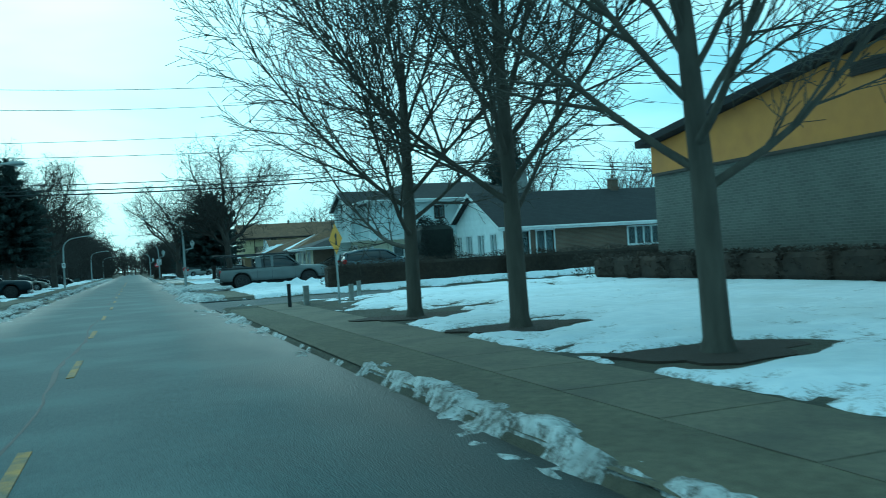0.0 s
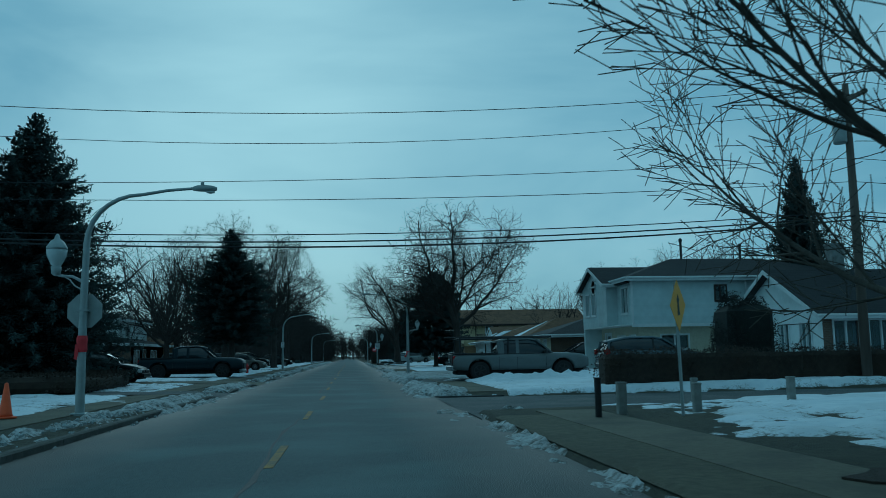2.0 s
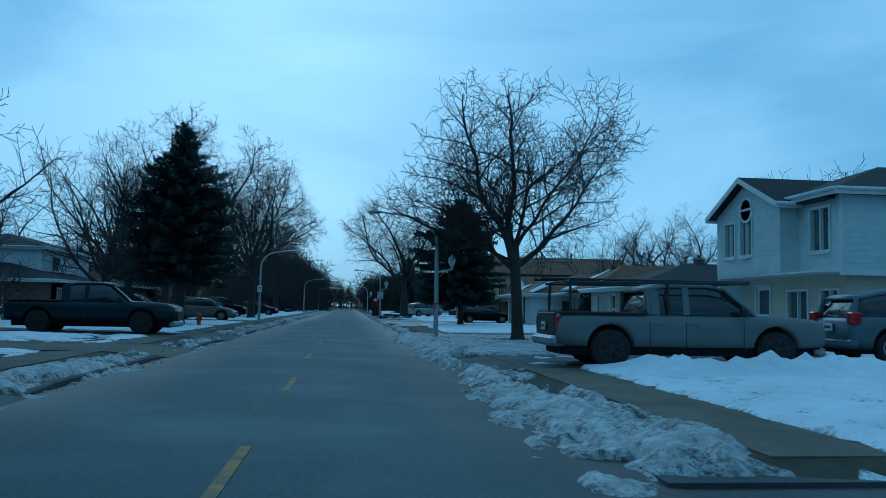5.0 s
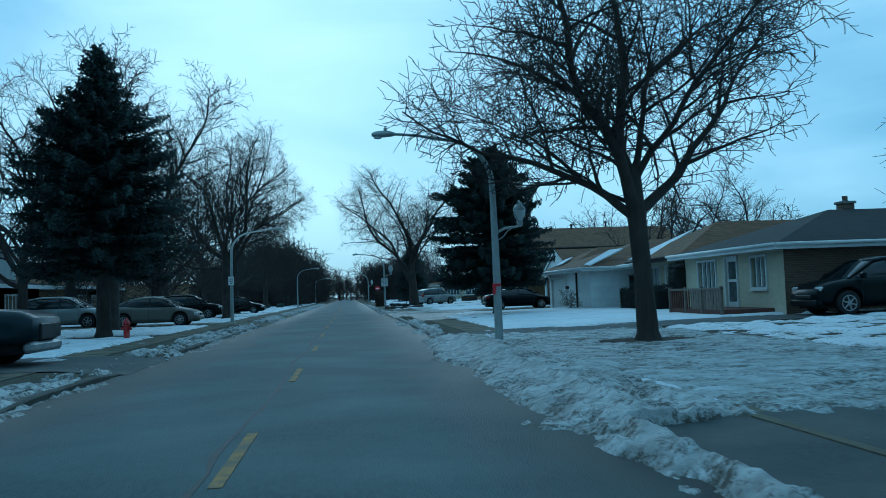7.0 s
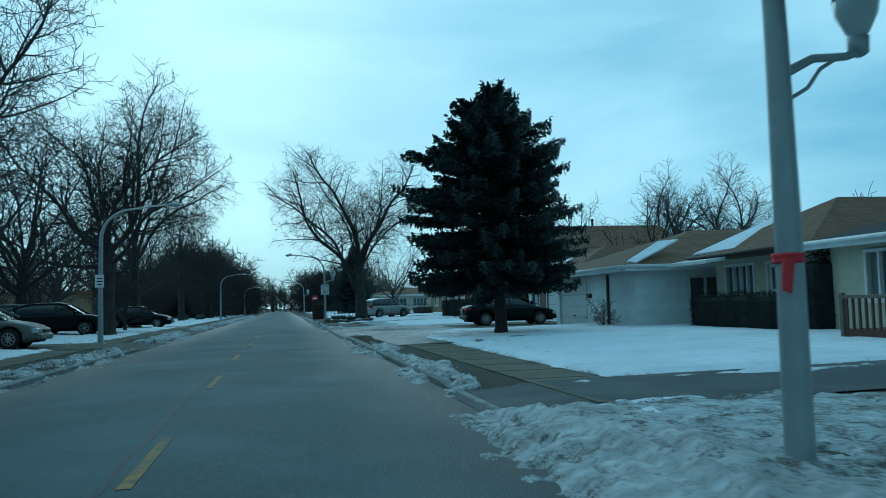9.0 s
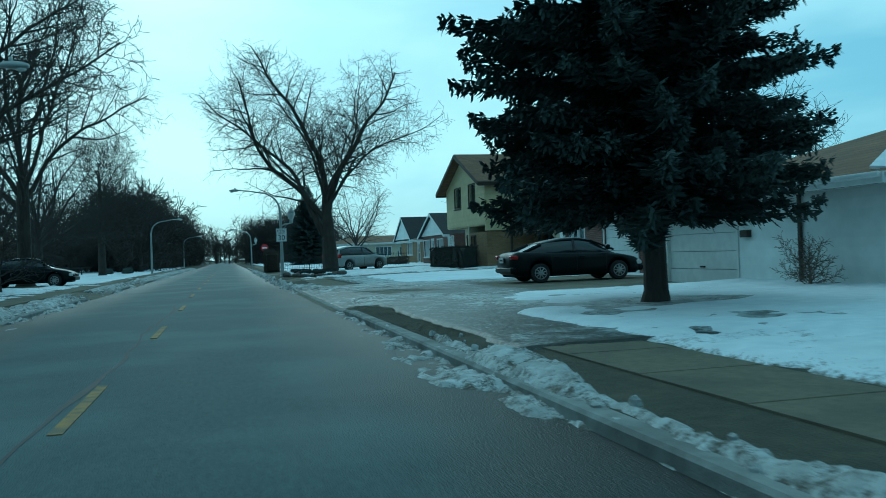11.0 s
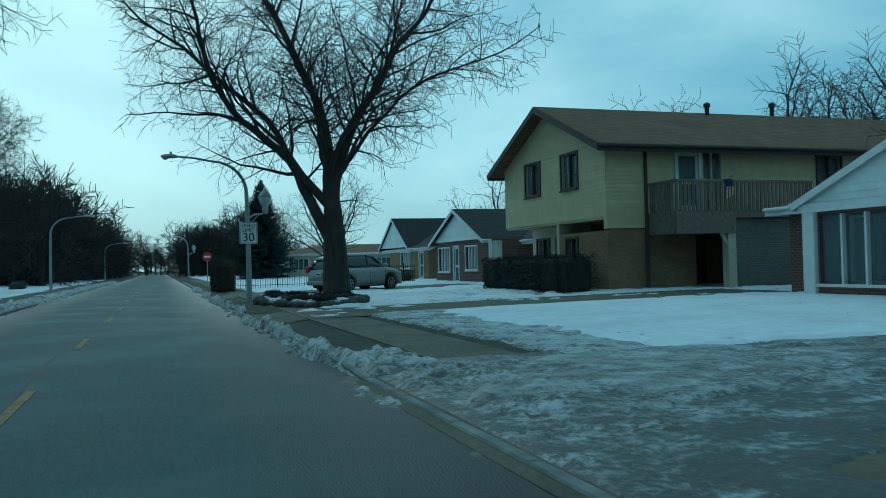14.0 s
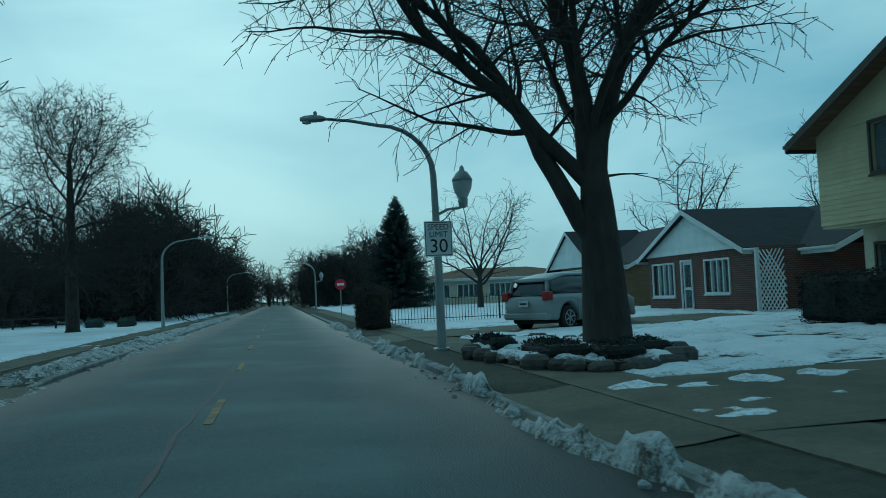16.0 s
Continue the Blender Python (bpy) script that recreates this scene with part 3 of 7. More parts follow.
def snow_cover(x, y):
    """Share of the ground under snow, before the ragged noise."""
    a = np.abs(x)
    east = x > 0
    c = np.where(east, 0.78, 0.66) * np.ones_like(x)
    # open lawns keep their snow, worn ones are patchy
    c = np.where(east & (y < 29), 0.8, c)
    c = np.where(east & (y > 19) & (y < 29) & (x < 9), 0.6, c)
    c = np.where(east & (y > 17) & (y < 29) & (x < 6.6), 0.4, c)
    c = np.where(east & (y > 36.4) & (y < 47), 0.85 + 0.2 * step01(y, 44.5, 45.5), c)
    c = np.where(east & (y > 51.5) & (y < 66.6), np.where(x > 9.2, 0.6, 0.0), c)
    c = np.where(east & (y > 69.6) & (y < 90.6), 0.98 - 0.75 * step01(y, 85, 87.5) * (1 - step01(x, 5.6, 7.4)), c)
    c = np.where(east & (y > 102.0) & (y < 111.6), 0.95 - 0.75 * (1 - step01(x, 6.4, 7.6)), c)
    c = np.where(east & (y > 115.6) & (y < 128.6), 0.74, c)
    c = np.where(~east & (y > 125), 0.9, c)
    # verge between kerb and walk
    verge = (a > ROAD + 0.1) & (a < 4.45)
    c = np.where(verge, 0.62, c)
    c = np.where(verge & east & (y > 51) & (y < 66.6), 0.88, c)
    c = np.where(verge & east & (y < 14.5), 0.8 - 1.7 * np.abs(a - 3.5) - 0.5 * step01(y, 11, 14.5), c)
    c = np.where(verge & east & (y > 14.5) & (y < 29), 0.2, c)
    c = np.where(verge & east & (y > 69.6) & (y < 84), 0.8 - 1.5 * np.abs(a - 3.62) - 0.3 * step01(y, 78, 84), c)
    c = np.where(verge & east & (y >= 84) & (y < 93), 0.3, c)
    c = np.where(east & (a > 5.4), c - 0.22 * np.exp(-(a - 5.4) / 0.7), c)
    # walks are swept, gutters hold a ragged line of slush
    c = np.where(east & (a > 4.4) & (a < 5.45), 0.16, c)
    c = np.where(east & (a > 4.4) & (a < 5.45) & (y > 51) & (y < 66), 0.0, c)
    c = np.where(~east & (a > 4.85) & (a < 5.85), 0.3, c)
    c = np.where(a < ROAD + 0.1, 0.62 - (ROAD + 0.1 - a) * 0.62, c)
    c = np.where(east & (y > 104) & (a < ROAD + 0.1), 0.7 - 1.3 * np.abs(a - 3.35), c)
    c = np.where(verge & east & (y > 104), 0.5 - 0.7 * np.abs(a - 3.4), c)
    c = np.where(east & (y > 37.5) & (y < 67.5) & (a < ROAD + 0.1), 0.98 - (ROAD + 0.1 - a) * 0.75, c)
    c = np.where(a < 2.3, 0, c)
    for y0, y1, x0, x1 in DRIVES:
        on = (y > y0) & (y < y1) & (np.sign(x) == np.sign(x0 + x1)) & (a > ROAD - 0.05) & (a < max(abs(x0), abs(x1)))
        c = np.where(on, 0.3 - 0.1 * np.cos((y - (y0 + y1) / 2) * 3.0), c)
        if y0 == 90.6:
            c = np.where(on & (a > 4.4), 0.1, c)
        c = np.where(on & (a < 4.4), 0.12, c)
    street = (y > CROSS[0] - 0.2) & (y < CROSS[1] + 0.2) & (x > 2.6)
    c = np.where(street, 0.3 * np.clip(np.abs(y - 33) / 3.4, 0, 1) ** 4 + 0.12, c)
    for tx, ty, tr in TREE_WELLS:
        r = np.sqrt(((x - tx) / 1.5) ** 2 + (y - ty) ** 2)
        c = np.where(r < tr * 1.3, c * step01(r, tr * 0.8, tr * 1.3) * 0.9, c)
    return c


def snow_sheet(name, label, x0, x1, step, y0, y1, thick, material, seed, fine=2.2, cover=snow_cover, grain=(1.0, 1.0), film=-0.06, edge=0.3):
    xs, ys = np.arange(x0, x1 + step / 2, step), np.arange(y0, y1 + step / 2, step)
    X, Y = np.meshgrid(xs, ys)
    gx_, gy_ = X * grain[0], Y * grain[1]
    n = 0.45 * fbm(gx_, gy_, 0.45, seed) + 0.55 * fbm(gx_, gy_, fine, seed + 20, 5)
    m = cover(X, Y) - 0.5 + (n - 0.5) * 1.5
    rim = np.minimum(np.minimum(X - x0, x1 - X), np.minimum(Y - y0, y1 - Y))
    m = m - 1.2 * (1 - step01(rim, 0.0, edge))
    top = ground_z(X, Y)
    a = np.abs(X)
    for y0, y1, x0, x1 in DRIVES:
        top = np.where((Y > y0) & (Y < y1) & (X > min(x0, x1)) & (X < max(x0, x1)), np.maximum(top + 0.022, -0.005), top)
    if film > 0:
        top = np.where(a > ROAD + 0.2, ground_z(X, Y) + 0.028, top)
    top = np.where(a < ROAD, np.maximum(top, 0.045 * (1 - (X / ROAD) ** 2) - 0.016), top)
    bank = np.exp(-((a - 3.85) / 0.35) ** 2) * (0.15 + 0.85 * fbm(X, Y, 0.8, seed + 40)) * 0.13 * np.where((X > 0) & (Y < 29), 0.15, 1.0)
    z = top - 0.01 + np.clip(m * 0.28, film, thick) + np.where(m > 0, (0.08 * (fbm(X, Y, 4.0, seed + 80, 3) - 0.5) + 0.05 * (fbm(X, Y, 9.0, seed + 90, 2) - 0.5)) * (a < 4.6), 0) + np.where(m > 0, np.clip(m * 3, 0, 1), 0) * (bank + 0.035 * (fbm(X, Y, 1.6, seed + 60) - 0.35))
    z = z + np.where((m > 0) & (X > 0) & (Y > 103.5), 0.06 * np.exp(-((a - 3.4) / 0.4) ** 2) * (0.3 + fbm(X, Y, 1.3, seed + 51)) * np.clip(m * 3, 0, 1), 0)
    buried = (step01(Y, 37, 39) * (1 - step01(Y, 66.5, 67.5)) + step01(Y, 103, 105)) * (X > 0)
    z = z + np.where((m > 0) & (a < ROAD + 0.3), 0.11 * buried * step01(a, 2.75, 3.3) * np.clip(m * 4, 0, 1) * (1 - step01(a, 3.38, 3.6)), 0)
    # heaps shovelled from a drive
    z = z + np.where(m > 0, 0.3 * np.exp(-((Y - 45.9 - 0.25 * np.sin(X * 1.3)) / 0.6) ** 2) * step01(X, 5.5, 6.6) * (1 - step01(X, 10, 13)) * (0.1 + 1.5 * fbm(X, Y, 2.4, 77, 5) ** 1.5), 0)
    if film > 0:
        z = z - 0.1 * step01(-m, 0.62, 0.85)
    keep = m > (-0.12 if film < 0 else -0.95)
    grid_mesh(name, xs, ys, z, material, label, "snow", "stuff", keep, m)


def slush_cover(x, y):
    """Churned slush over the wide drive, with a bare muddy hollow and the parking place swept."""
    c = 0.42 + 0.3 * step01(y, 97.5, 100.5) * (1 - step01(x, 9.5, 11.5)) + 0.12 * np.exp(-((y - 92.8) / 1.2) ** 2)
    c = c - 0.55 * np.exp(-(((x - 5.8) / 2.2) ** 2 + ((y - 96.0) / 1.7) ** 2))
    c = c - 1.5 * (1 - step01(y, 89.4, 91.0))
    return c - 1.3 * step01(x, 8.0, 9.4) * (1 - step01(y, 99.0, 100.4)) - 1.2 * step01(x, 5.6, 6.4) * (1 - step01(y, 89.8, 90.8))


snow_sheet("lawn_snow", "thin crusted snow with ragged edges lying on lawns", 4.2, 24.0, 0.2, -12.0, 170.0, 0.085, SNOW_LAWN, 3)
snow_sheet("crusted_snow", "thin pitted crust of old snow over turf and walk", 4.05, 9.4, 0.075, 50.8, 67.2, 0.05, SNOW_CRUST, 17, 4.2, lambda x, y: 0.82 - 0.25 * step01(x, 8.2, 9.4) - 0.4 * step01(y, 66.0, 67.2) - 0.4 * (1 - step01(y, 50.8, 51.8)) - 0.5 * (1 - step01(np.hypot((x - 7.15) / 1.3, y - 61.6), 0.5, 1.1)))
snow_sheet("crusted_snow", "ragged grey crust at the edge of a snowy lawn", 5.5, 8.6, 0.075, 100.8, 112.2, 0.05, SNOW_CRUST, 29, 3.8, lambda x, y: 0.78 - 0.8 * step01(x, 7.6, 8.6) - 0.5 * (1 - step01(x, 5.5, 6.2)) - 0.4 * step01(y, 111.4, 112.2) - 0.4 * (1 - step01(y, 100.8, 101.6)))
snow_sheet("frozen_slush", "mottled grey refrozen slush and mud across a driveway", 2.6, 12.0, 0.08, 83.5, 103.0, 0.045, SLUSH, 23, 2.4, slush_cover, (0.7, 1.2), 0.017, 1.2)
snow_sheet("thin_slush", "thin grey film of thawing snow over flattened turf", 3.7, 10.5, 0.08, 80.8, 92.4, 0.04, SLUSH, 37, 1.7, lambda x, y: 0.46 - 0.22 * np.exp(-((x - 4.7) / 0.7) ** 2) + 0.3 * step01(x, 5.6, 7.2) - 0.3 * np.exp(-(np.hypot((x - 7.4) / 2.2, y - 85.6) / 0.9) ** 2), (0.9, 0.6), 0.017, 0.8)
snow_sheet("verge_snow", "dirty refrozen ploughed snow along the kerb", 2.1, 4.6, 0.065, -4.0, 150.0, 0.07, SNOW_DIRTY, 7, 2.8, grain=(1.6, 0.55))
snow_sheet("lawn_snow", "thin crusted snow with ragged edges lying on lawns", -20.0, -4.6, 0.25, 10.0, 220.0, 0.085, SNOW_LAWN, 11)
snow_sheet("verge_snow", "dirty refrozen ploughed snow along the kerb", -4.6, -2.2, 0.1, 5.0, 200.0, 0.08, SNOW_DIRTY, 13, 2.8, grain=(1.6, 0.55))

snow_sheet("snow_pile", "lumpy heap of shovelled snow along a driveway", 5.5, 12.6, 0.06, 44.8, 47.1, 0.09, SNOW, 61, 3.0, lambda x, y: 0.85 - 1.3 * np.abs((y - 45.9) / 1.1) ** 2)

# snow on the lots further back
for x0, x1, y0, y1 in ((23.0, 72.0, -40.0, 240.0), (-72.0, -19.2, -40.0, 240.0), (4.2, 24.0, -60.0, -11.4), (-20.0, -4.6, -60.0, 10.6), (4.2, 24.0, 169.4, 260.0)):
    snow_sheet("lawn_snow", "thin crusted snow with ragged edges lying on lawns", x0, x1, 0.6, y0, y1, 0.085, SNOW_LAWN, 41, 1.2)


def chunks(name, label, count, x0, x1, y0, y1, seed, size=(0.012, 0.045)):
    """Broken lumps of refrozen slush thrown up by the plough."""
    rng = random.Random(seed)
    ms = Mesh()
    for _ in range(count):
        x, y = rng.gauss((x0 + x1) / 2, (x1 - x0) / 6), rng.uniform(y0, y1)
        if any(a - 0.3 < y < b + 0.3 and (c + d > 0) == (x > 0) for a, b, c, d in DRIVES) and (x > 0 or rng.random() < 0.75):
            continue
        if x > 0 and (y < CROSS[1] + 3 or 83 < y < 103.5 or (82 < y < 92 and rng.random() < 0.6)):
            continue
        if x > 0 and y > 103:
            x -= 0.3
        r = rng.uniform(*size)
        z = max(gz(x, y), 0.0) + (0.06 if 3.55 < abs(x) < 4.2 else 0.0)
        k = len(ms.v)
        tw = rng.uniform(0, 6.28)
        for dz, q in ((-0.02, 1.0), (r * 0.5, 0.95), (r * 0.95, 0.5)):
            for j in range(5):
                a = tw + 1.2566 * j
                w = r * q * rng.uniform(0.7, 1.3)
                ms.v.append((x + w * math.cos(a), y + 1.4 * w * math.sin(a), z + dz * rng.uniform(0.8, 1.2)))
        for i in range(2):
            for j in range(5):
                p, q = k + i * 5 + j, k + i * 5 + (j + 1) % 5
                ms.f.append((p, q, q + 5, p + 5))
        ms.f.append(tuple(k + 10 + j for j in range(5)))
    return tagged(part(name, ms, SNOW_LUMP), label, "snow", "", "stuff")


chunks("slush_lumps", "broken lumps of dirty refrozen slush along the kerb", 700, 3.15, 3.95, 2.0, 135.0, 91)
chunks("slush_lumps", "broken lumps of dirty refrozen slush along the kerb", 1100, -4.5, -2.9, 15.0, 135.0, 92)


def tufts(label, count, x0, x1, y0, y1, seed):
    """Flattened winter grass: single bent blades, thick where the snow has gone."""
    r = np.random.default_rng(seed)
    x, y = r.uniform(x0, x1, count), r.uniform(y0, y1, count)
    ok = fbm(x, y, 1.3, seed) > 0.42
    x, y = x[ok], y[ok]
    n = len(x)
    z = ground_z(x, y) + 0.002
    a, ln, w = r.uniform(0, 6.283, n), r.uniform(0.03, 0.07, n), r.uniform(0.004, 0.009, n)
    h = ln * r.uniform(0.06, 0.3, n)
    dx, dy = np.cos(a), np.sin(a)
    v = np.stack([np.stack([x - dy * w, y + dx * w, z], 1), np.stack([x + dy * w, y - dx * w, z], 1), np.stack([x + dx * ln, y + dy * ln, z + h], 1)], 1).reshape(-1, 3)
    me = bpy.data.meshes.new("grass")
    me.from_pydata([tuple(p) for p in v], [], [(3 * k, 3 * k + 1, 3 * k + 2) for k in range(n)])
    me.materials.append(DRY_GRASS)
    return tagged(new("grass", me), label, "grass", "", "stuff")


tufts("matted olive winter grass on a thawed verge", 22000, 3.55, 6.6, 83.0, 91.0, 5)
tufts("matted tan winter grass between kerb and walk", 10000, 3.5, 4.4, 1.0, 27.0, 6)
tufts("matted winter grass at a lawn's thawed edge", 5000, 5.5, 7.2, 3.0, 29.0, 7)

# ---- trees ----


def rot_off(d, ang, az):
    side = Matrix.Rotation(az, 3, d) @ d.orthogonal().normalized()
    return (d * math.cos(ang) + side * math.sin(ang)).normalized()


def grow(meshes, rng, p, d, length, r, level, sp, bend=None, taper=0.86):
    """One branch with its children, kept inside the crown's outline. bend: the heading that it turns to."""
    lv = sp["levels"][level]
    step = lv["step"]
    n = max(2, int(length / step))
    sides = (9, 6, 5, 4, 3, 3)[min(level, 5)]
    pts, rad, dirs = [p.copy()], [r], [d.copy()]
    cz, R, up, down = sp["centre"], sp["radius"], sp["up"], sp["down"]
    lim = rng.uniform(0.86, 1.06)
    for i in range(n):
        if bend is not None:
            d = d.lerp(bend, 2.0 / n).normalized()
        d = (d + Vector((rng.uniform(-1, 1), rng.uniform(-1, 1), rng.uniform(-1, 1))) * lv["wobble"] + Vector((0, 0, lv["lift"]))).normalized()
        p = p + d * step
        h = p.z - cz
        e = ((p.x - sp.get("shift", 0.0)) ** 2 + p.y * p.y) / (R * R) + (h / (up if h > 0 else down)) ** 2
        pts.append(p.copy())
        dirs.append(d.copy())
        if e > lim * lim and i > 0:
            break
    m = len(pts) - 1
    rad = [max(r * (1 - taper * (i / m) ** 0.7), sp["fine"]) for i in range(m + 1)]
    meshes.tube(pts, rad, sides)
    if level + 1 >= len(sp["levels"]):
        return
    nx = sp["levels"][level + 1]
    dist, az = lv["bare"] * length, rng.uniform(0, 6.28)
    while dist < m * step:
        x = dist / step
        i = min(int(x), m - 1)
        q = pts[i].lerp(pts[i + 1], x - i)
        az += 2.4 + rng.uniform(-0.6, 0.6)
        f = dist / max(m * step, 0.01)
        cl = rng.uniform(*nx["length"]) * (1 - 0.45 * f)
        cr = min(rad[i] * 0.72, max(nx["girth"] * cl, sp["fine"]))
        grow(meshes, rng, q, rot_off(dirs[i], radians(rng.uniform(*nx["angle"])), az), cl, cr, level + 1, sp)
        dist += lv["every"] * rng.uniform(0.7, 1.3)


def tree_meshes(seed, trunk, sp, material, lean=(0, 0), mains=None):
    """A leafless tree: [(part name, mesh), ...]. trunk: height to the last fork, girth at the foot and at the top, height of the first limb."""
    rng = random.Random(seed)
    th, r0, r1, first = trunk
    tr = Mesh()
    path = [(0, 0, -0.06), (0, 0, 0.18), (lean[0] * 0.2, lean[1] * 0.2, th * 0.35), (lean[0] * 0.6, lean[1] * 0.6, th * 0.7), (lean[0], lean[1], th)]
    tr.tube(path, [r0 * 1.6, r0 * 1.12, r0 * 0.95, (r0 + r1) / 2, r1], 14)
    out = [("trunk", tr)]
    lv = sp["levels"][0]
    k = sp["limbs"]
    az = rng.uniform(0, 6.28)
    for z, d, d2, length, rr in mains or ():
        ms = Mesh()
        grow(ms, rng, Vector((lean[0] * z / th, lean[1] * z / th, z - 0.1)), Vector(d).normalized(), length, rr, 0, sp, Vector(d2).normalized())
        out.append(("limb", ms))
    for i in range(0 if mains else k):
        f = i / max(1, k - 1)
        z = first + (th - first) * f
        c = Vector((lean[0] * z / th, lean[1] * z / th, z - 0.05))
        az += 2.4 + rng.uniform(-0.3, 0.3)
        lo, hi = lv["angle"]
        ang = radians(hi + (lo - hi) * f + rng.uniform(-6, 6))
        ms = Mesh()
        rr = (r0 + (r1 - r0) * z / th) * sp["limb_girth"] * rng.uniform(0.85, 1.1)
        grow(ms, rng, c, rot_off(Vector((0, 0, 1)), ang, az), rng.uniform(*lv["length"]), rr, 0, sp)
        out.append(("limb", ms))
    res = []
    for nm, ms in out:
        me = bpy.data.meshes.new(nm)
        me.from_pydata(ms.v, [], ms.f)
        me.materials.append(material)
        me.polygons.foreach_set("use_smooth", [True] * len(me.polygons))
        res.append((nm, me))
    return res


def put_tree(name, parts, x, y, label, turn=0.0, size=1.0, group="", tall=1.0):
    t = thing(name, label, "tree", pose(x, y, gz(x, y), 0, 0, turn) @ Matrix.Diagonal((size, size, size * tall, 1)), group)
    for nm, me in parts:
        ob = new(nm, me)
        ob.parent = t
    return t


def joined(parts):
    """For trees far off: trunk and one crown."""
    v, f = [], []
    for nm, me in parts[1:]:
        k = len(v)
        v += [tuple(a.co) for a in me.vertices]
        f += [tuple(i + k for i in p.vertices) for p in me.polygons]
    me = bpy.data.meshes.new("crown")
    me.from_pydata(v, [], f)
    me.materials.append(parts[0][1].materials[0])
    return [parts[0], ("crown", me)]


VASE = dict(centre=4.8, radius=4.85, up=5.6, down=4.0, fine=0.006, limbs=15, limb_girth=0.52, levels=[
    dict(step=0.45, wobble=0.07, lift=0.055, bare=0.14, every=0.31, length=(5.2, 6.8), angle=(14, 76)),
    dict(step=0.4, wobble=0.08, lift=0.035, bare=0.12, every=0.22, length=(1.8, 3.8), angle=(15, 38), girth=0.01),
    dict(step=0.3, wobble=0.1, lift=0.03, bare=0.2, every=0.22, length=(0.7, 1.7), angle=(16, 40), girth=0.008),
    dict(step=0.2, wobble=0.12, lift=0.0, bare=0.2, every=0.4, length=(0.25, 0.5), angle=(25, 50), girth=0.006)])
ROUND = dict(centre=5.7, radius=5.2, up=4.6, down=5.2, fine=0.0077, limbs=8, limb_girth=0.6, levels=[
    dict(step=0.4, wobble=0.22, lift=0.015, bare=0.14, every=0.32, length=(7.0, 9.5), angle=(16, 72)),
    dict(step=0.34, wobble=0.2, lift=0.03, bare=0.14, every=0.18, length=(1.8, 4.2), angle=(32, 68), girth=0.019),
    dict(step=0.25, wobble=0.24, lift=0.02, bare=0.14, every=0.16, length=(0.7, 1.8), angle=(35, 72), girth=0.013),
    dict(step=0.16, wobble=0.26, lift=0.02, bare=0.2, every=0.25, length=(0.25, 0.6), angle=(30, 70), girth=0.012)])
ELM = dict(centre=7.9, radius=6.7, up=5.6, down=5.2, fine=0.0066, limbs=8, limb_girth=0.52, levels=[
    dict(step=0.5, wobble=0.19, lift=0.03, bare=0.2, every=0.36, length=(10.0, 13.5), angle=(14, 66)),
    dict(step=0.4, wobble=0.22, lift=0.02, bare=0.15, every=0.27, length=(2.2, 5.0), angle=(30, 66), girth=0.018),
    dict(step=0.28, wobble=0.22, lift=-0.02, bare=0.12, every=0.17, length=(0.9, 2.2), angle=(35, 72), girth=0.012),
    dict(step=0.2, wobble=0.2, lift=-0.12, bare=0.15, every=0.24, length=(0.4, 1.0), angle=(30, 75), girth=0.01)])
FAR = dict(centre=6.9, radius=5.6, up=5.0, down=4.6, fine=0.012, limbs=9, limb_girth=0.62, levels=[
    dict(step=0.6, wobble=0.2, lift=0.0, bare=0.18, every=0.5, length=(6.5, 9.5), angle=(10, 70)),
    dict(step=0.45, wobble=0.2, lift=0.02, bare=0.12, every=0.34, length=(1.8, 3.8), angle=(30, 62), girth=0.02),
    dict(step=0.33, wobble=0.2, lift=0.0, bare=0.12, every=0.3, length=(0.6, 1.5), angle=(30, 66), girth=0.013)])
THICKET = dict(centre=3.4, radius=3.3, up=3.8, down=3.4, fine=0.015, limbs=9, limb_girth=0.5, levels=[
    dict(step=0.6, wobble=0.2, lift=0.0, bare=0.1, every=0.34, length=(3.5, 5.6), angle=(8, 74)),
    dict(step=0.45, wobble=0.22, lift=0.02, bare=0.1, every=0.24, length=(1.2, 2.6), angle=(28, 64), girth=0.018),
    dict(step=0.35, wobble=0.2, lift=0.02, bare=0.1, every=0.3, length=(0.5, 1.1), angle=(28, 65), girth=0.015)])


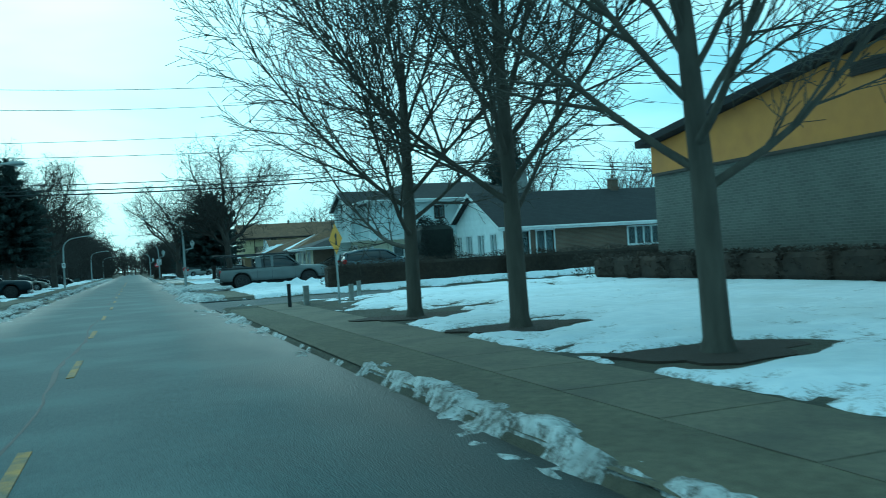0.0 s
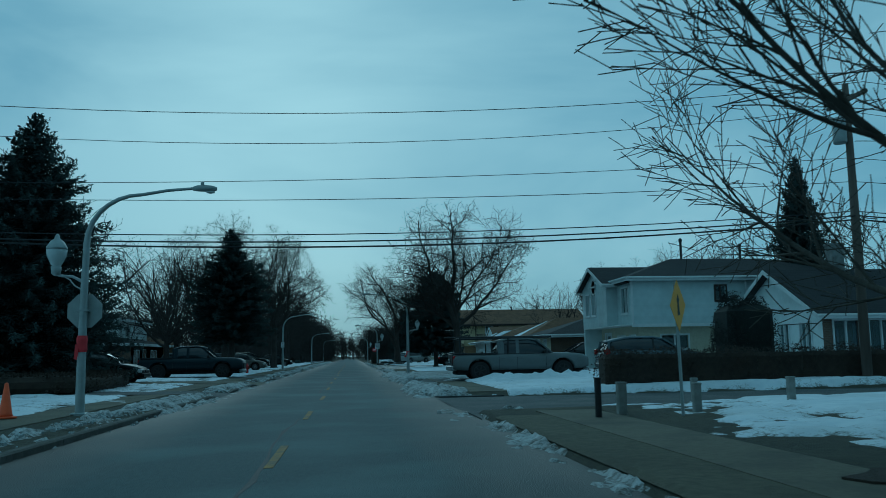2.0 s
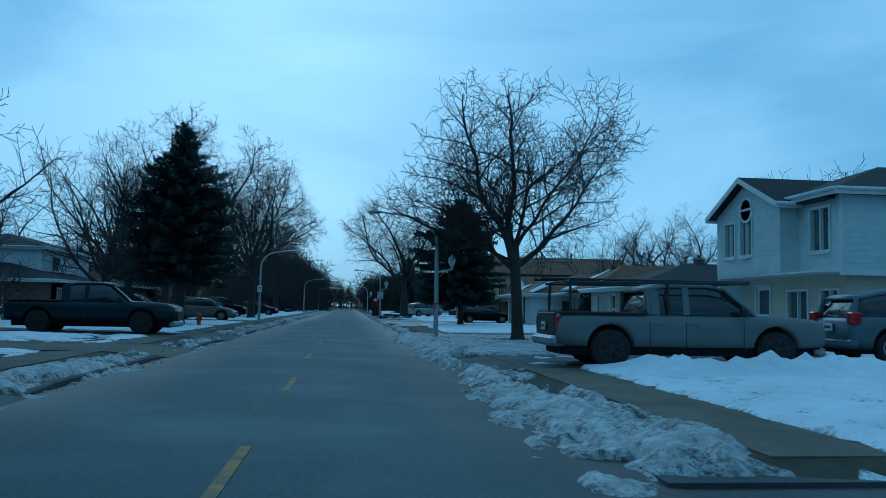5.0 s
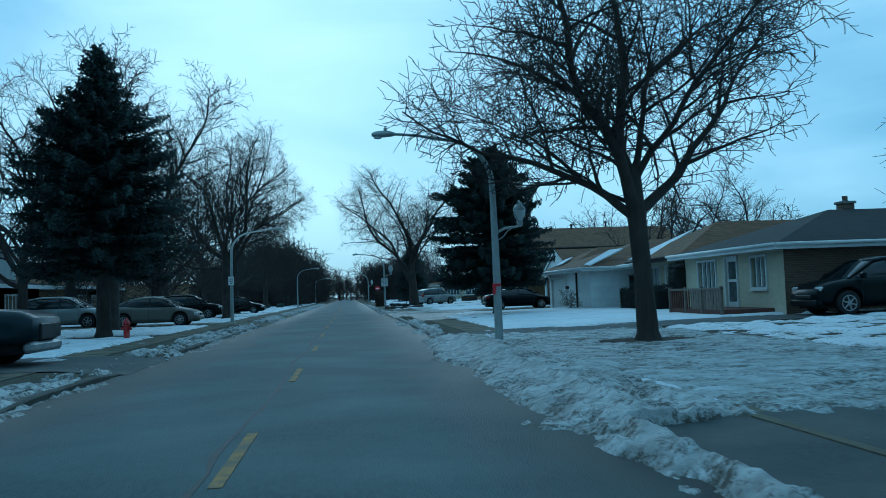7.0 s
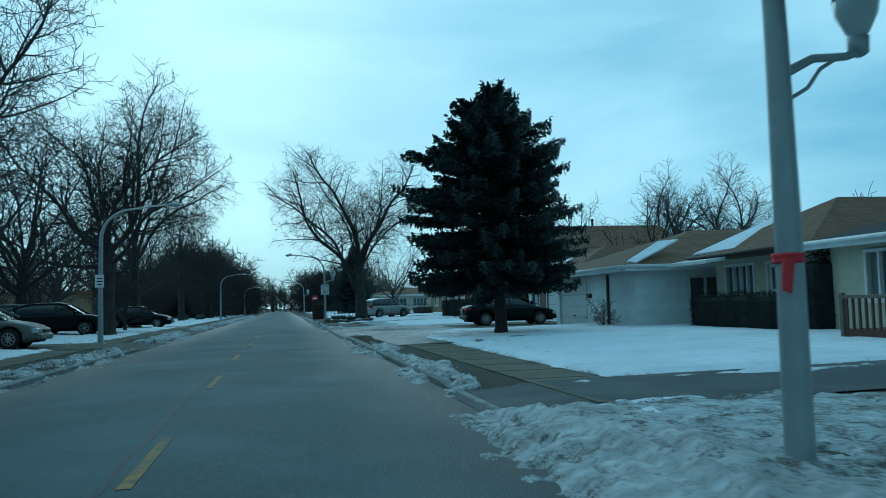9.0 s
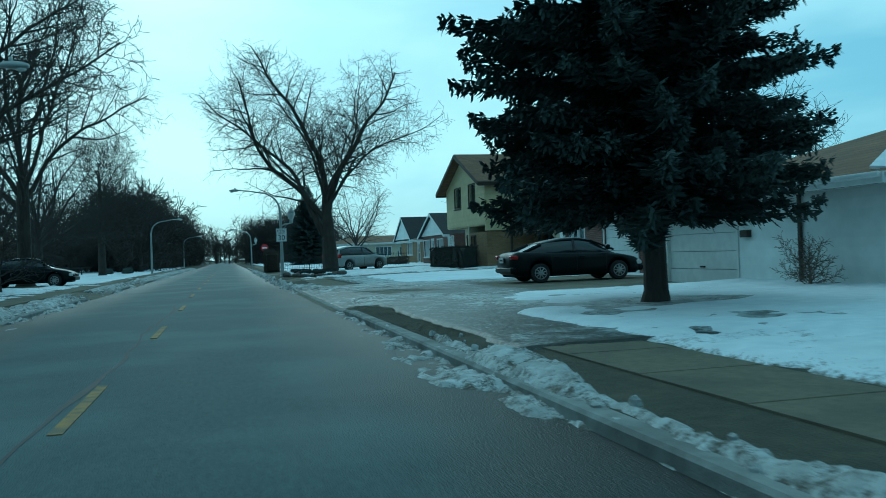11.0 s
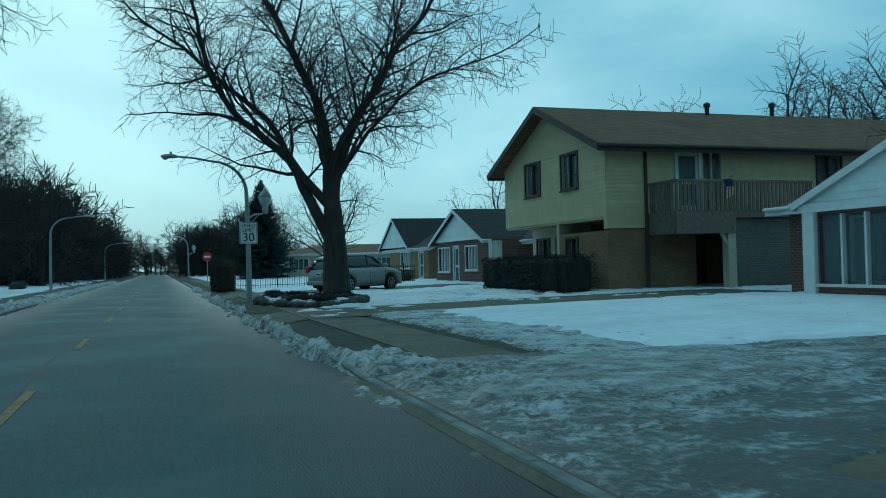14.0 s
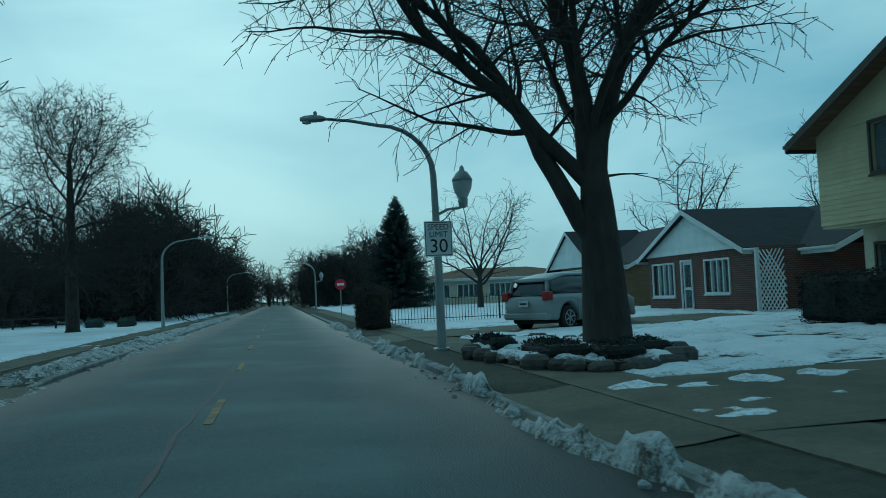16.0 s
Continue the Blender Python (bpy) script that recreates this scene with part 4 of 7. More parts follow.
def fir_meshes(seed, height, bare, outline, dense=1.0, droop=0.3, spray=1.0, lop=0.0):
    """A spruce: trunk and separate boughs thick with short sprays. outline: (share of height, reach) pairs."""
    rng = random.Random(seed)
    trunk = Mesh()
    trunk.tube([(0, 0, -0.05), (0.02, 0, 0.25), (0, 0.02, height * 0.4), (0, 0, height * 0.75), (0, 0, height)], [height * 0.034, height * 0.025, height * 0.018, height * 0.009, 0.012], 10)
    trunk.smooth = True
    tiers = []
    z = bare
    while z < height * 0.985:
        f = (z - bare) / (height - bare)
        for a, b in zip(outline, outline[1:]):
            if a[0] <= f <= b[0]:
                reach = a[1] + (b[1] - a[1]) * (f - a[0]) / (b[0] - a[0])
        boughs = Mesh()
        n = max(5, int(6 + reach * 1.6))
        a0 = rng.uniform(0, 6.28)
        for k in range(n):
            a = a0 + 6.283 * k / n + rng.uniform(-0.3, 0.3)
            ln = max(0.12, reach * (1 - lop * math.cos(a)) * rng.choice((1.0, 1.0, 0.88, 0.7)) * rng.uniform(0.8, 1.12))
            dx, dy = math.cos(a), math.sin(a)
            dr = droop * rng.uniform(0.4, 1.5) * (1 - 0.7 * f)
            rise = 0.6 * f * f
            zz = z + rng.uniform(-0.22, 0.22)
            steps = max(3, int(ln / 0.13 * dense))
            for i in range(steps):
                t = (i + rng.uniform(0.1, 0.9)) / steps
                t = t ** 0.75
                px, py = dx * ln * t, dy * ln * t
                pz = zz + (rise - dr) * ln * t + 0.55 * dr * ln * t ** 3 + rng.uniform(-0.14, 0.1)
                w = (0.1 + 0.34 * math.sin(3.14 * min(1, t * 0.86 + 0.12)) * min(1.0, ln * 0.7)) * rng.uniform(0.75, 1.25)
                for sgn in (-1, 1):
                    for q in range(3):
                        b = a + sgn * rng.uniform(0.2, 1.25)
                        ww = w * (1 - 0.2 * q) * rng.uniform(0.6, 1.1)
                        ex, ey = px + math.cos(b) * ww, py + math.sin(b) * ww
                        ez = pz - rng.uniform(-0.09, 0.09) - 0.07 * q * rng.uniform(0.2, 1.2)
                        th = rng.uniform(0.028, 0.05) * spray
                        nx, ny = -math.sin(b) * th, math.cos(b) * th
                        mx, my, mz = px * 0.4 + ex * 0.6, py * 0.4 + ey * 0.6, pz * 0.4 + ez * 0.6
                        kk = len(boughs.v)
                        boughs.v += [(px, py, pz), (mx + nx, my + ny, mz + rng.uniform(-0.03, 0.03)), (ex, ey, ez), (mx - nx, my - ny, mz - rng.uniform(0.01, 0.05))]
                        boughs.f.append((kk, kk + 1, kk + 2, kk + 3))
            boughs.tube([(0, 0, zz), (dx * ln * 0.5, dy * ln * 0.5, zz + (rise - dr) * ln * 0.5), (dx * ln * 0.92, dy * ln * 0.92, zz + (rise - dr) * ln * 0.92 + 0.4 * dr * ln)], [0.03, 0.016, 0.005], 4)
        tiers.append(boughs)
        z += (0.2 + 0.1 * rng.random()) * (1 - 0.5 * f)
    res = []
    for nm, ms, m in [("trunk", trunk, BARK)] + [("bough_tier", b, NEEDLE) for b in tiers]:
        me = bpy.data.meshes.new(nm)
        me.from_pydata(ms.v, [], ms.f)
        me.materials.append(m)
        res.append((nm, me))
    return res


def put_fir(parts, x, y, label, turn=0.0, size=1.0, wide=1.0):
    t = thing("fir_tree", label, "fir tree", pose(x, y, gz(x, y), 0, 0, turn) @ Matrix.Diagonal((size * wide, size * wide, size, 1)))
    for nm, me in parts:
        ob = new(nm, me)
        ob.parent = t
    return t


# three young street trees on the lawn by the orange-gabled hall
UPRIGHT = dict(VASE, radius=4.7, levels=[dict(VASE["levels"][0], angle=(12, 60))] + VASE["levels"][1:])
for i, (x, y, seed, sp, lean, low) in enumerate(((6.81, 9.5, 11, UPRIGHT, -0.3, 2.1), (6.65, 14.2, 12, UPRIGHT, -0.25, 2.1), (6.24, 18.36, 17, VASE, -0.15, 1.75))):
    put_tree("street_tree", tree_meshes(seed, (5.2, 0.14, 0.06, low - 0.3), sp, BARK_YOUNG, (lean, 0)), x, y, "bare vase-shaped street tree in a mulched bed on snow", 40 * i, group="lawn trees")
# limbs: height on the trunk, heading at the fork, heading at the end, length, girth
OAK_LIMBS = [(2.7, (-0.75, 0.05, 0.65), (-0.75, 0.1, 0.62), 6.4, 0.11), (2.85, (-0.55, -0.2, 0.85), (-0.45, -0.3, 0.85), 7.0, 0.16), (3.0, (0.12, 0.05, 1.0), (-0.12, 0.1, 1.0), 7.2, 0.18),
             (2.8, (0.7, 0.1, 0.6), (0.75, 0.1, 0.5), 6.6, 0.14), (3.4, (0.25, -0.5, 0.85), (0.55, -0.4, 0.7), 6.4, 0.09), (3.3, (-0.2, 0.6, 0.8), (-0.4, 0.6, 0.65), 6.4, 0.09),
             (3.6, (-0.4, -0.6, 0.7), (-0.6, -0.5, 0.6), 4.4, 0.07), (3.6, (0.35, 0.5, 0.85), (0.6, 0.4, 0.7), 6.2, 0.09), (3.0, (-0.8, 0.4, 0.6), (-0.9, 0.2, 0.35), 5.2, 0.055)]
put_tree("oak_tree", tree_meshes(21, (3.7, 0.21, 0.19, 2.6), dict(ROUND, shift=0.2, down=3.4), BARK, (-0.2, 0), OAK_LIMBS), 7.15, 61.6, "large bare tree with a low fork on a patchy lawn")
ELM_LIMBS = [(2.1, (-0.65, -0.05, 0.75), (-0.58, -0.05, 0.82), 10.5, 0.22), (3.1, (-0.75, 0.2, 0.7), (-0.62, 0.3, 0.72), 11.0, 0.17), (3.1, (-0.12, 0.05, 1.0), (-0.45, 0.1, 0.9), 10.5, 0.25), (3.0, (0.16, 0.0, 1.0), (0.6, 0.1, 0.75), 11.0, 0.26),
             (4.0, (0.5, -0.3, 0.85), (0.8, -0.3, 0.5), 8.5, 0.09), (3.9, (0.1, 0.65, 0.75), (0.3, 0.7, 0.65), 9.5, 0.1), (4.0, (-0.1, -0.6, 0.8), (0.1, -0.8, 0.6), 9.0, 0.1),
             (3.8, (0.35, 0.45, 0.85), (0.6, 0.45, 0.7), 9.0, 0.1), (3.8, (-0.3, -0.4, 0.9), (-0.55, -0.45, 0.7), 9.0, 0.1), (3.3, (0.97, -0.1, 0.1), (0.95, -0.1, -0.15), 3.6, 0.04)]
put_tree("elm_tree", tree_meshes(35, (3.9, 0.42, 0.2, 2.6), dict(ELM, shift=-0.6), BARK, (-0.12, 0), ELM_LIMBS), 6.7, 120.2, "huge bare old tree with drooping twigs in a stone ring")
put_tree("tall_tree", tree_meshes(41, (4.4, 0.36, 0.28, 3.2), ELM, BARK), -9.1, 121.0, "tall bare tree on a snowy front lawn", 200, 1.0, tall=1.24)
put_tree("maple_tree", tree_meshes(47, (4.2, 0.3, 0.24, 3.0), dict(ROUND, centre=7.6, radius=7.0, up=6.4, down=7.0), BARK), -9.2, 82.0, "tall bare tree behind a dark spruce", 140)
put_tree("spreading_tree", tree_meshes(43, (8.6, 0.3, 0.09, 2.9), dict(ROUND, centre=6.2, radius=6.4, up=5.8, down=6.4, limbs=17, limb_girth=0.5, levels=[dict(ROUND["levels"][0], angle=(22, 84), length=(4.5, 6.8), lift=0.02)] + ROUND["levels"][1:]), BARK), -9.2, 150.0, "bare spreading tree on open snow", 80)
put_tree("maple_tree", tree_meshes(44, (4.4, 0.3, 0.24, 3.0), dict(ROUND, centre=7.8, radius=5.8, up=5.3, down=5.2, fine=0.0085, limbs=8), BARK), -7.0, 101.0, "tall round-crowned bare tree near the far kerb", 60)
far_a = joined(tree_meshes(51, (3.6, 0.26, 0.2, 2.2), FAR, BARK_PALE))
far_b = joined(tree_meshes(52, (4.0, 0.28, 0.2, 2.4), FAR, BARK_PALE))
far_c = joined(tree_meshes(53, (3.2, 0.24, 0.18, 2.0), FAR, BARK_PALE))
bush_a = joined(tree_meshes(54, (1.6, 0.14, 0.1, 0.4), THICKET, BARK_PALE))
bush_b = joined(tree_meshes(55, (1.8, 0.14, 0.1, 0.5), THICKET, BARK_PALE))
bush_c = joined(tree_meshes(56, (1.8, 0.14, 0.1, 0.4), dict(THICKET, fine=0.019, levels=[THICKET["levels"][0], dict(THICKET["levels"][1], every=0.17), THICKET["levels"][2]]), BARK_PALE))
rng = random.Random(5)
TREES = [(-13, 97, 1.1), (-14, 112, 1.1), (-11, 134, 0.95), (-13, 109, 1.1),
         (29.5, 137, 0.95), (26.5, 113, 0.8), (-15, 88, 1.05), (-17, 66, 1.0), (-19, 72, 1.1), (-22, 60, 1.15), (-16.5, 100, 1.1), (-19, 106, 1.15), (-21, 115, 1.1), (-13, 129, 1.0), (-18, 136, 1.1), (-24, 125, 1.1), (-21, 150, 1.0), (-10, 186, 0.95), (30, 79, 0.9), (35, 86, 1.0), (33, 70, 0.95), (32, 146, 0.9), (29, 160, 0.9), (40, 64, 0.85), (31, 63, 0.85), (44, 57, 0.9), (42, 30, 1.0), (46, 22, 1.1), (36, 58, 0.8), (39, 20, 1.0),
         (-20, 56, 1.1), (-24, 48, 1.1), (-18, 36, 1.0), (-32, 90, 1.1), (-31, 110, 1.05), (14.5, 163, 0.8), (12, 205, 0.9)]
for k in range(40):
    side = 1 if k % 2 else -1
    TREES.append((side * rng.uniform(7.5, 22), (225 if side > 0 else 200) + k * 4.4, rng.uniform(0.7, 1.05)))
for k in range(16):
    TREES.append((rng.uniform(-20, -8.5), 176 + 4.5 * k, rng.uniform(0.85, 1.1)))
for k in range(34):
    TREES.append((rng.uniform(-60, 60), 390 + 4 * k, rng.uniform(0.9, 1.2)))
big = joined(tree_meshes(27, (4.0, 0.34, 0.26, 2.8), dict(ROUND, centre=7.6, radius=6.6, up=6.6, down=8.0, fine=0.011, levels=ROUND["levels"][:3]), BARK_PALE))
for x, y, s, a in ((37, 133, 1.1, 40), (44.5, 135, 1.15, 190), (35.5, 121, 0.95, 300), (39, 92, 0.9, 120)):
    put_tree("tree", big, x, y, "tall bare tree rising behind house roofs", a, s, "background trees")
for k in range(22):
    TREES.append((-62 + 2.2 * k + rng.uniform(-1, 1), 222 + rng.uniform(-3, 14), rng.uniform(1.1, 1.45)))
for x, y, s in TREES:
    put_tree("tree", (far_a, far_b, far_c)[rng.randrange(3)], x, y, "bare deciduous tree in a residential neighbourhood", rng.uniform(0, 360), s, "background trees")
BUSHES = [(-8.0, 111, 0.7), (-14, 116, 0.9), (-12, 126, 0.6), (-24, 77, 0.8), (-15.5, 98, 0.8), (-20, 44, 1.0), (-16, 58, 0.6), (30, 112, 0.8), (28, 94, 0.8), (28, 128, 0.8)]
for k in range(36):
    side = -1 if k % 3 else 1
    BUSHES.append((side * rng.uniform(6.5, 16) - (2 if side < 0 else 0), (172 if side < 0 else 235) + k * 4.5, rng.uniform(0.6, 1.25)))
for k in range(24):
    BUSHES.append((rng.uniform(-24, -16.5), 40 + k * 4.2, rng.uniform(0.6, 1.1)))
for k in range(24):
    BUSHES.append((rng.choice((-1, 1)) * rng.uniform(5.5, 15), 235 + k * 5, rng.uniform(1.1, 1.8)))
for k in range(44):
    BUSHES.append((rng.uniform(-15, -7.6), 172 + k * 2.4, rng.uniform(1.2, 1.9)))
for k in range(30):
    BUSHES.append((rng.uniform(7.0, 18), 225 + k * 2.5, rng.uniform(1.2, 1.9)))
for k in range(30):
    BUSHES.append((rng.uniform(-45, 45), 330 + k * 2.5, rng.uniform(1.2, 1.9)))
for k in range(34):
    BUSHES.append((rng.uniform(-20, -9), 166 + 1.4 * k, rng.uniform(0.85, 1.2)))
for x, y, s in BUSHES:
    put_tree("thicket", bush_c if y > 165 else (bush_a, bush_b)[rng.randrange(2)], x, y, "dense bare brown shrubs beside the street", rng.uniform(0, 360), s, "thickets")

fir_a = fir_meshes(61, 10.8, 0.5, [(0, 3.4), (0.12, 4.1), (0.35, 3.6), (0.55, 2.6), (0.75, 1.5), (0.9, 0.6), (1, 0.1)], 1.8, 0.3, 0.85)
fir_b = fir_meshes(62, 10.7, 2.6, [(0, 2.5), (0.1, 3.2), (0.45, 3.0), (0.62, 2.3), (0.7, 1.3), (0.9, 0.6), (1, 0.1)], 2.2, 0.22, 0.8, 0.05)
fir_c = fir_meshes(63, 8.4, 1.78, [(0, 2.7), (0.12, 3.15), (0.5, 2.95), (0.66, 2.3), (0.74, 1.6), (0.88, 0.9), (1, 0.1)], 3.6, 0.26, 0.75, 0.09)
put_fir(fir_a, -11.4, 46.0, "tall dark green spruce with boughs down to the snow")
put_fir(fir_a, -14.8, 54.5, "dark green spruce beside a taller one", 70, 0.8)
put_fir(fir_b, -7.9, 76.0, "tall dark spruce with a bare lower trunk by a driveway")
put_fir(fir_c, 8.16, 85.8, "broad dark spruce with a bare lower trunk on a snowy lawn", 0, 1.0, 0.98)
put_fir(fir_a, 11.0, 179.0, "dark green spruce behind an iron fence", 120, 0.92, 0.85)
put_fir(fir_a, 26.4, 57.5, "narrow dark evergreen behind a low roof", 200, 1.12, 0.55)

# ---- street lamps and signs ----


def street_lamp(x, y, side, lantern=True, height=5.02, label="", drop=0.0, small=1.0):
    """A steel pole with a curved arm over the road and a lantern on the walk's side. side: +1 if the arm reaches towards -x."""
    t = thing("street_lamp", label or "galvanised street lamp with a curved arm and a side lantern", "street lamp", pose(x, y, gz(x, y), 0, 0, 0 if side > 0 else 180) @ Matrix.Scale(height / 5.02, 4), "street lamps")
    part("base_plate", Mesh().cbox(-0.16, 0.16, -0.16, 0.16, -0.05, 0.05, 0.015), GALV, t)
    pts = [(0, 0, 0.04), (0, 0, 1.5), (-0.01, 0, 2.8), (-0.03, 0, 3.75)]
    rad = [0.1, 0.09, 0.078, 0.07]
    for k in range(1, 8):
        a = 1.5708 * k / 7
        pts.append((-0.03 - 1.15 * (1 - math.cos(a)), 0, 3.75 + 1.08 * math.sin(a)))
        rad.append(0.066 - 0.004 * k)
    pts += [(-1.75, 0, 4.93), (-2.35, 0, 4.98)]
    rad += [0.034, 0.032]
    part("pole", Mesh().tube(pts, rad, 12), GALV, t, smooth=True)
    head = Mesh()
    rings = []
    for xx, w, z0, z1 in ((-2.25, 0.05, 4.95, 5.02), (-2.38, 0.1, 4.93, 5.06), (-2.6, 0.15, 4.92, 5.07), (-2.82, 0.13, 4.93, 5.05), (-2.95, 0.05, 4.95, 5.01)):
        rings.append([(xx, -w, z0 + 0.02), (xx, -w * 0.6, z0 - 0.03), (xx, w * 0.6, z0 - 0.03), (xx, w, z0 + 0.02), (xx, w * 0.7, z1), (xx, -w * 0.7, z1)])
    hd = part("lamp_head", head.loft(rings).shrink((-2.42, 0, 4.98), 0.76), GALV, t, smooth=True)
    part("photocell", Mesh().lathe([(0.035, 5.05), (0.04, 5.06), (0.04, 5.12), (0.02, 5.14)], 10, (-2.5, 0, 0)), GALV, hd)
    part("diffuser", Mesh().lathe([(0.02, 4.86), (0.09, 4.88), (0.1, 4.91)], 12, (-2.68, 0, 0)), LAMP_GLASS, hd, "clear glass refractor")
    if lantern:
        arm = part("lantern_arm", Mesh().tube([(0.05, 0, 2.9), (0.25, 0, 3.0), (0.5, 0, 3.02), (0.6, 0, 3.06)], [0.035, 0.03, 0.028, 0.03], 8).shrink((0, 0, 0), 1, -drop), GALV, t, smooth=True)
        part("scroll", Mesh().tube([(0.06, 0, 2.72), (0.2, 0, 2.8), (0.3, 0, 2.93), (0.42, 0, 3.0)], 0.015, 6).shrink((0, 0, 0), 1, -drop), GALV, arm)
        ln = part("lantern", Mesh().lathe([(0.05, 3.05), (0.09, 3.08), (0.1, 3.2), (0.06, 3.22), (0.11, 3.26), (0.2, 3.45), (0.22, 3.58), (0.2, 3.62)], 16, (0.6, 0, 0)).shrink((0.6, 0, 3.02), small, -drop), LAMP_GLASS, t, "pale acorn glass", smooth=True)
        part("lantern_cap", Mesh().lathe([(0.225, 3.6), (0.22, 3.65), (0.14, 3.78), (0.06, 3.84), (0.05, 3.9), (0.015, 3.95)], 16, (0.6, 0, 0)).shrink((0.6, 0, 3.02), small, -drop), GALV, ln, smooth=True)
        part("lantern_fitter", Mesh().lathe([(0.04, 3.02), (0.1, 3.06), (0.11, 3.22), (0.06, 3.25)], 14, (0.6, 0, 0)).shrink((0.6, 0, 3.02), small, -drop), GALV, ln, smooth=True)
    return t


street_lamp(-4.72, 30.3, -1, height=4.8)
street_lamp(4.26, 63.3, 1, height=4.88, drop=0.3, small=0.68)
street_lamp(4.26, 123.7, 1, height=5.14)
street_lamp(-5.3, 90.6, -1, False, label="galvanised street lamp with a curved arm over the road")
street_lamp(-5.6, 155.0, -1, False, label="galvanised street lamp with a curved arm over the road")
street_lamp(4.3, 190.0, 1)
street_lamp(-5.6, 215.0, -1, False, label="galvanised street lamp with a curved arm over the road")

# ---- houses ----


class Wall:
    """A straight wall from a to b in plan, outside to its right, with openings cut through it."""

    def __init__(self, house, a, b, z0, z1, material, openings=(), thick=0.2, siding=None, course=0.19, name="wall"):
        self.a, self.b = Vector((a[0], a[1])), Vector((b[0], b[1]))
        self.t = (self.b - self.a).normalized()
        self.n = Vector((self.t.y, -self.t.x))
        self.len, self.house, self.z0, self.z1 = (self.b - self.a).length, house, z0, z1
        ms = Mesh()
        us = sorted({0.003, self.len - 0.003, *[o[0] for o in openings], *[o[1] for o in openings]})
        zs = sorted({z0, z1, *[o[2] for o in openings], *[o[3] for o in openings]})
        nz = len(zs)
        for v in (0.0, -thick):
            ms.v += [self.p(u, v, z) for u in us for z in zs]
        off = len(us) * nz

        def solid(i, j):
            if not (0 <= i < len(us) - 1 and 0 <= j < nz - 1):
                return False
            uc, zc = (us[i] + us[i + 1]) / 2, (zs[j] + zs[j + 1]) / 2
            return not any(o[0] < uc < o[1] and o[2] < zc < o[3] for o in openings)
        for i in range(len(us) - 1):
            for j in range(nz - 1):
                if not solid(i, j):
                    continue
                q = [i * nz + j, (i + 1) * nz + j, (i + 1) * nz + j + 1, i * nz + j + 1]
                ms.f += [tuple(q), tuple(k + off for k in reversed(q))]
                for di, dj, e in ((0, -1, (0, 1)), (1, 0, (1, 2)), (0, 1, (2, 3)), (-1, 0, (3, 0))):
                    if not solid(i + di, j + dj):
                        x, y = q[e[0]], q[e[1]]
                        ms.f.append((y, x, x + off, y + off))
        self.ob = part(name, ms, material, house)
        if siding:
            z = z0 + 0.02
            while z < z1 - 0.05:
                e = min(z + course, z1)
                cuts = sorted((max(0, o[0] - 0.09), min(self.len, o[1] + 0.09)) for o in openings if o[2] - 0.05 < (z + e) / 2 < o[3] + 0.05)
                u, free = 0.0, []
                for c0, c1 in cuts:
                    if c0 - u > 0.05:
                        free.append((u, c0))
                    u = max(u, c1)
                if self.len - u > 0.05:
                    free.append((u, self.len))
                for u0, u1 in free:
                    bm = Mesh()
                    P = self.p
                    bm.hexa([P(u0, 0.003, z), P(u0, 0.02, z), P(u1, 0.02, z), P(u1, 0.003, z), P(u0, 0.003, e), P(u0, 0.01, e), P(u1, 0.01, e), P(u1, 0.003, e)])
                    part("siding_board", bm, siding, self.ob)
                z += course
        for o in openings:
            kind = o[4]
            if kind == "gap":
                continue
            self.fill(*o)

    def p(self, u, v, z):
        q = self.a + self.t * u + self.n * v
        return (q.x, q.y, z)

    def block(self, ms, u0, u1, v0, v1, z0, z1):
        P = self.p
        return ms.hexa([P(u0, v1, z0), P(u1, v1, z0), P(u1, v0, z0), P(u0, v0, z0), P(u0, v1, z1), P(u1, v1, z1), P(u1, v0, z1), P(u0, v0, z1)])

    def fill(self, u0, u1, z0, z1, kind, *more):
        w = 0.075
        trim = more[0] if more else WHITE
        if kind == "porch":
            win = part("window", self.block(Mesh(), u0 - w, u1 + w, 0.0, 0.08, z0 - w, z0), trim, self.house, "large dark porch glazing with thin white bars")
            for k in range(3):
                a, b = u0 + (u1 - u0) * k / 3, u0 + (u1 - u0) * (k + 1) / 3
                part("pane", self.block(Mesh(), a + 0.01, b - 0.01, -0.09, -0.08, z0, z1), PANE, win)
                part("mullion", self.block(Mesh(), b - 0.03, b + 0.03, -0.1, 0.03, z0, z1), trim, win)
        elif kind == "solid_door":
            dr = part("door", self.block(Mesh(), u0 - w, u1 + w, 0.002, 0.05, z1, z1 + w), trim, self.house, "white panel door with a small window")
            part("door_leaf", self.block(Mesh(), u0, u1, -0.06, 0.0, z0, z1), trim, dr)
            part("pane", self.block(Mesh(), u0 + 0.25, u1 - 0.2, 0.001, 0.012, z1 - 0.45, z1 - 0.22), DARK_METAL, dr)
            part("handle", self.block(Mesh(), u0 + 0.06, u0 + 0.1, 0.0, 0.06, z0 + 0.95, z0 + 1.1), DARK_METAL, dr)
            for a, b in ((u0 - w, u0), (u1, u1 + w)):
                part("jamb", self.block(Mesh(), a, b, 0.002, 0.05, z0, z1), trim, dr)
        elif kind in ("window", "curtained", "triple", "slider"):
            fr = Mesh()
            for a, b, c, d in ((u0 - w, u1 + w, z1, z1 + w), (u0 - w, u1 + w, z0 - w, z0), (u0 - w, u0, z0, z1), (u1, u1 + w, z0, z1)):
                self.block(fr, a, b, 0.002, 0.05, c, d)
            win = part("window", fr, trim, self.house)
            n = {"triple": 4, "slider": 2, "window": 2, "curtained": 3}[kind]
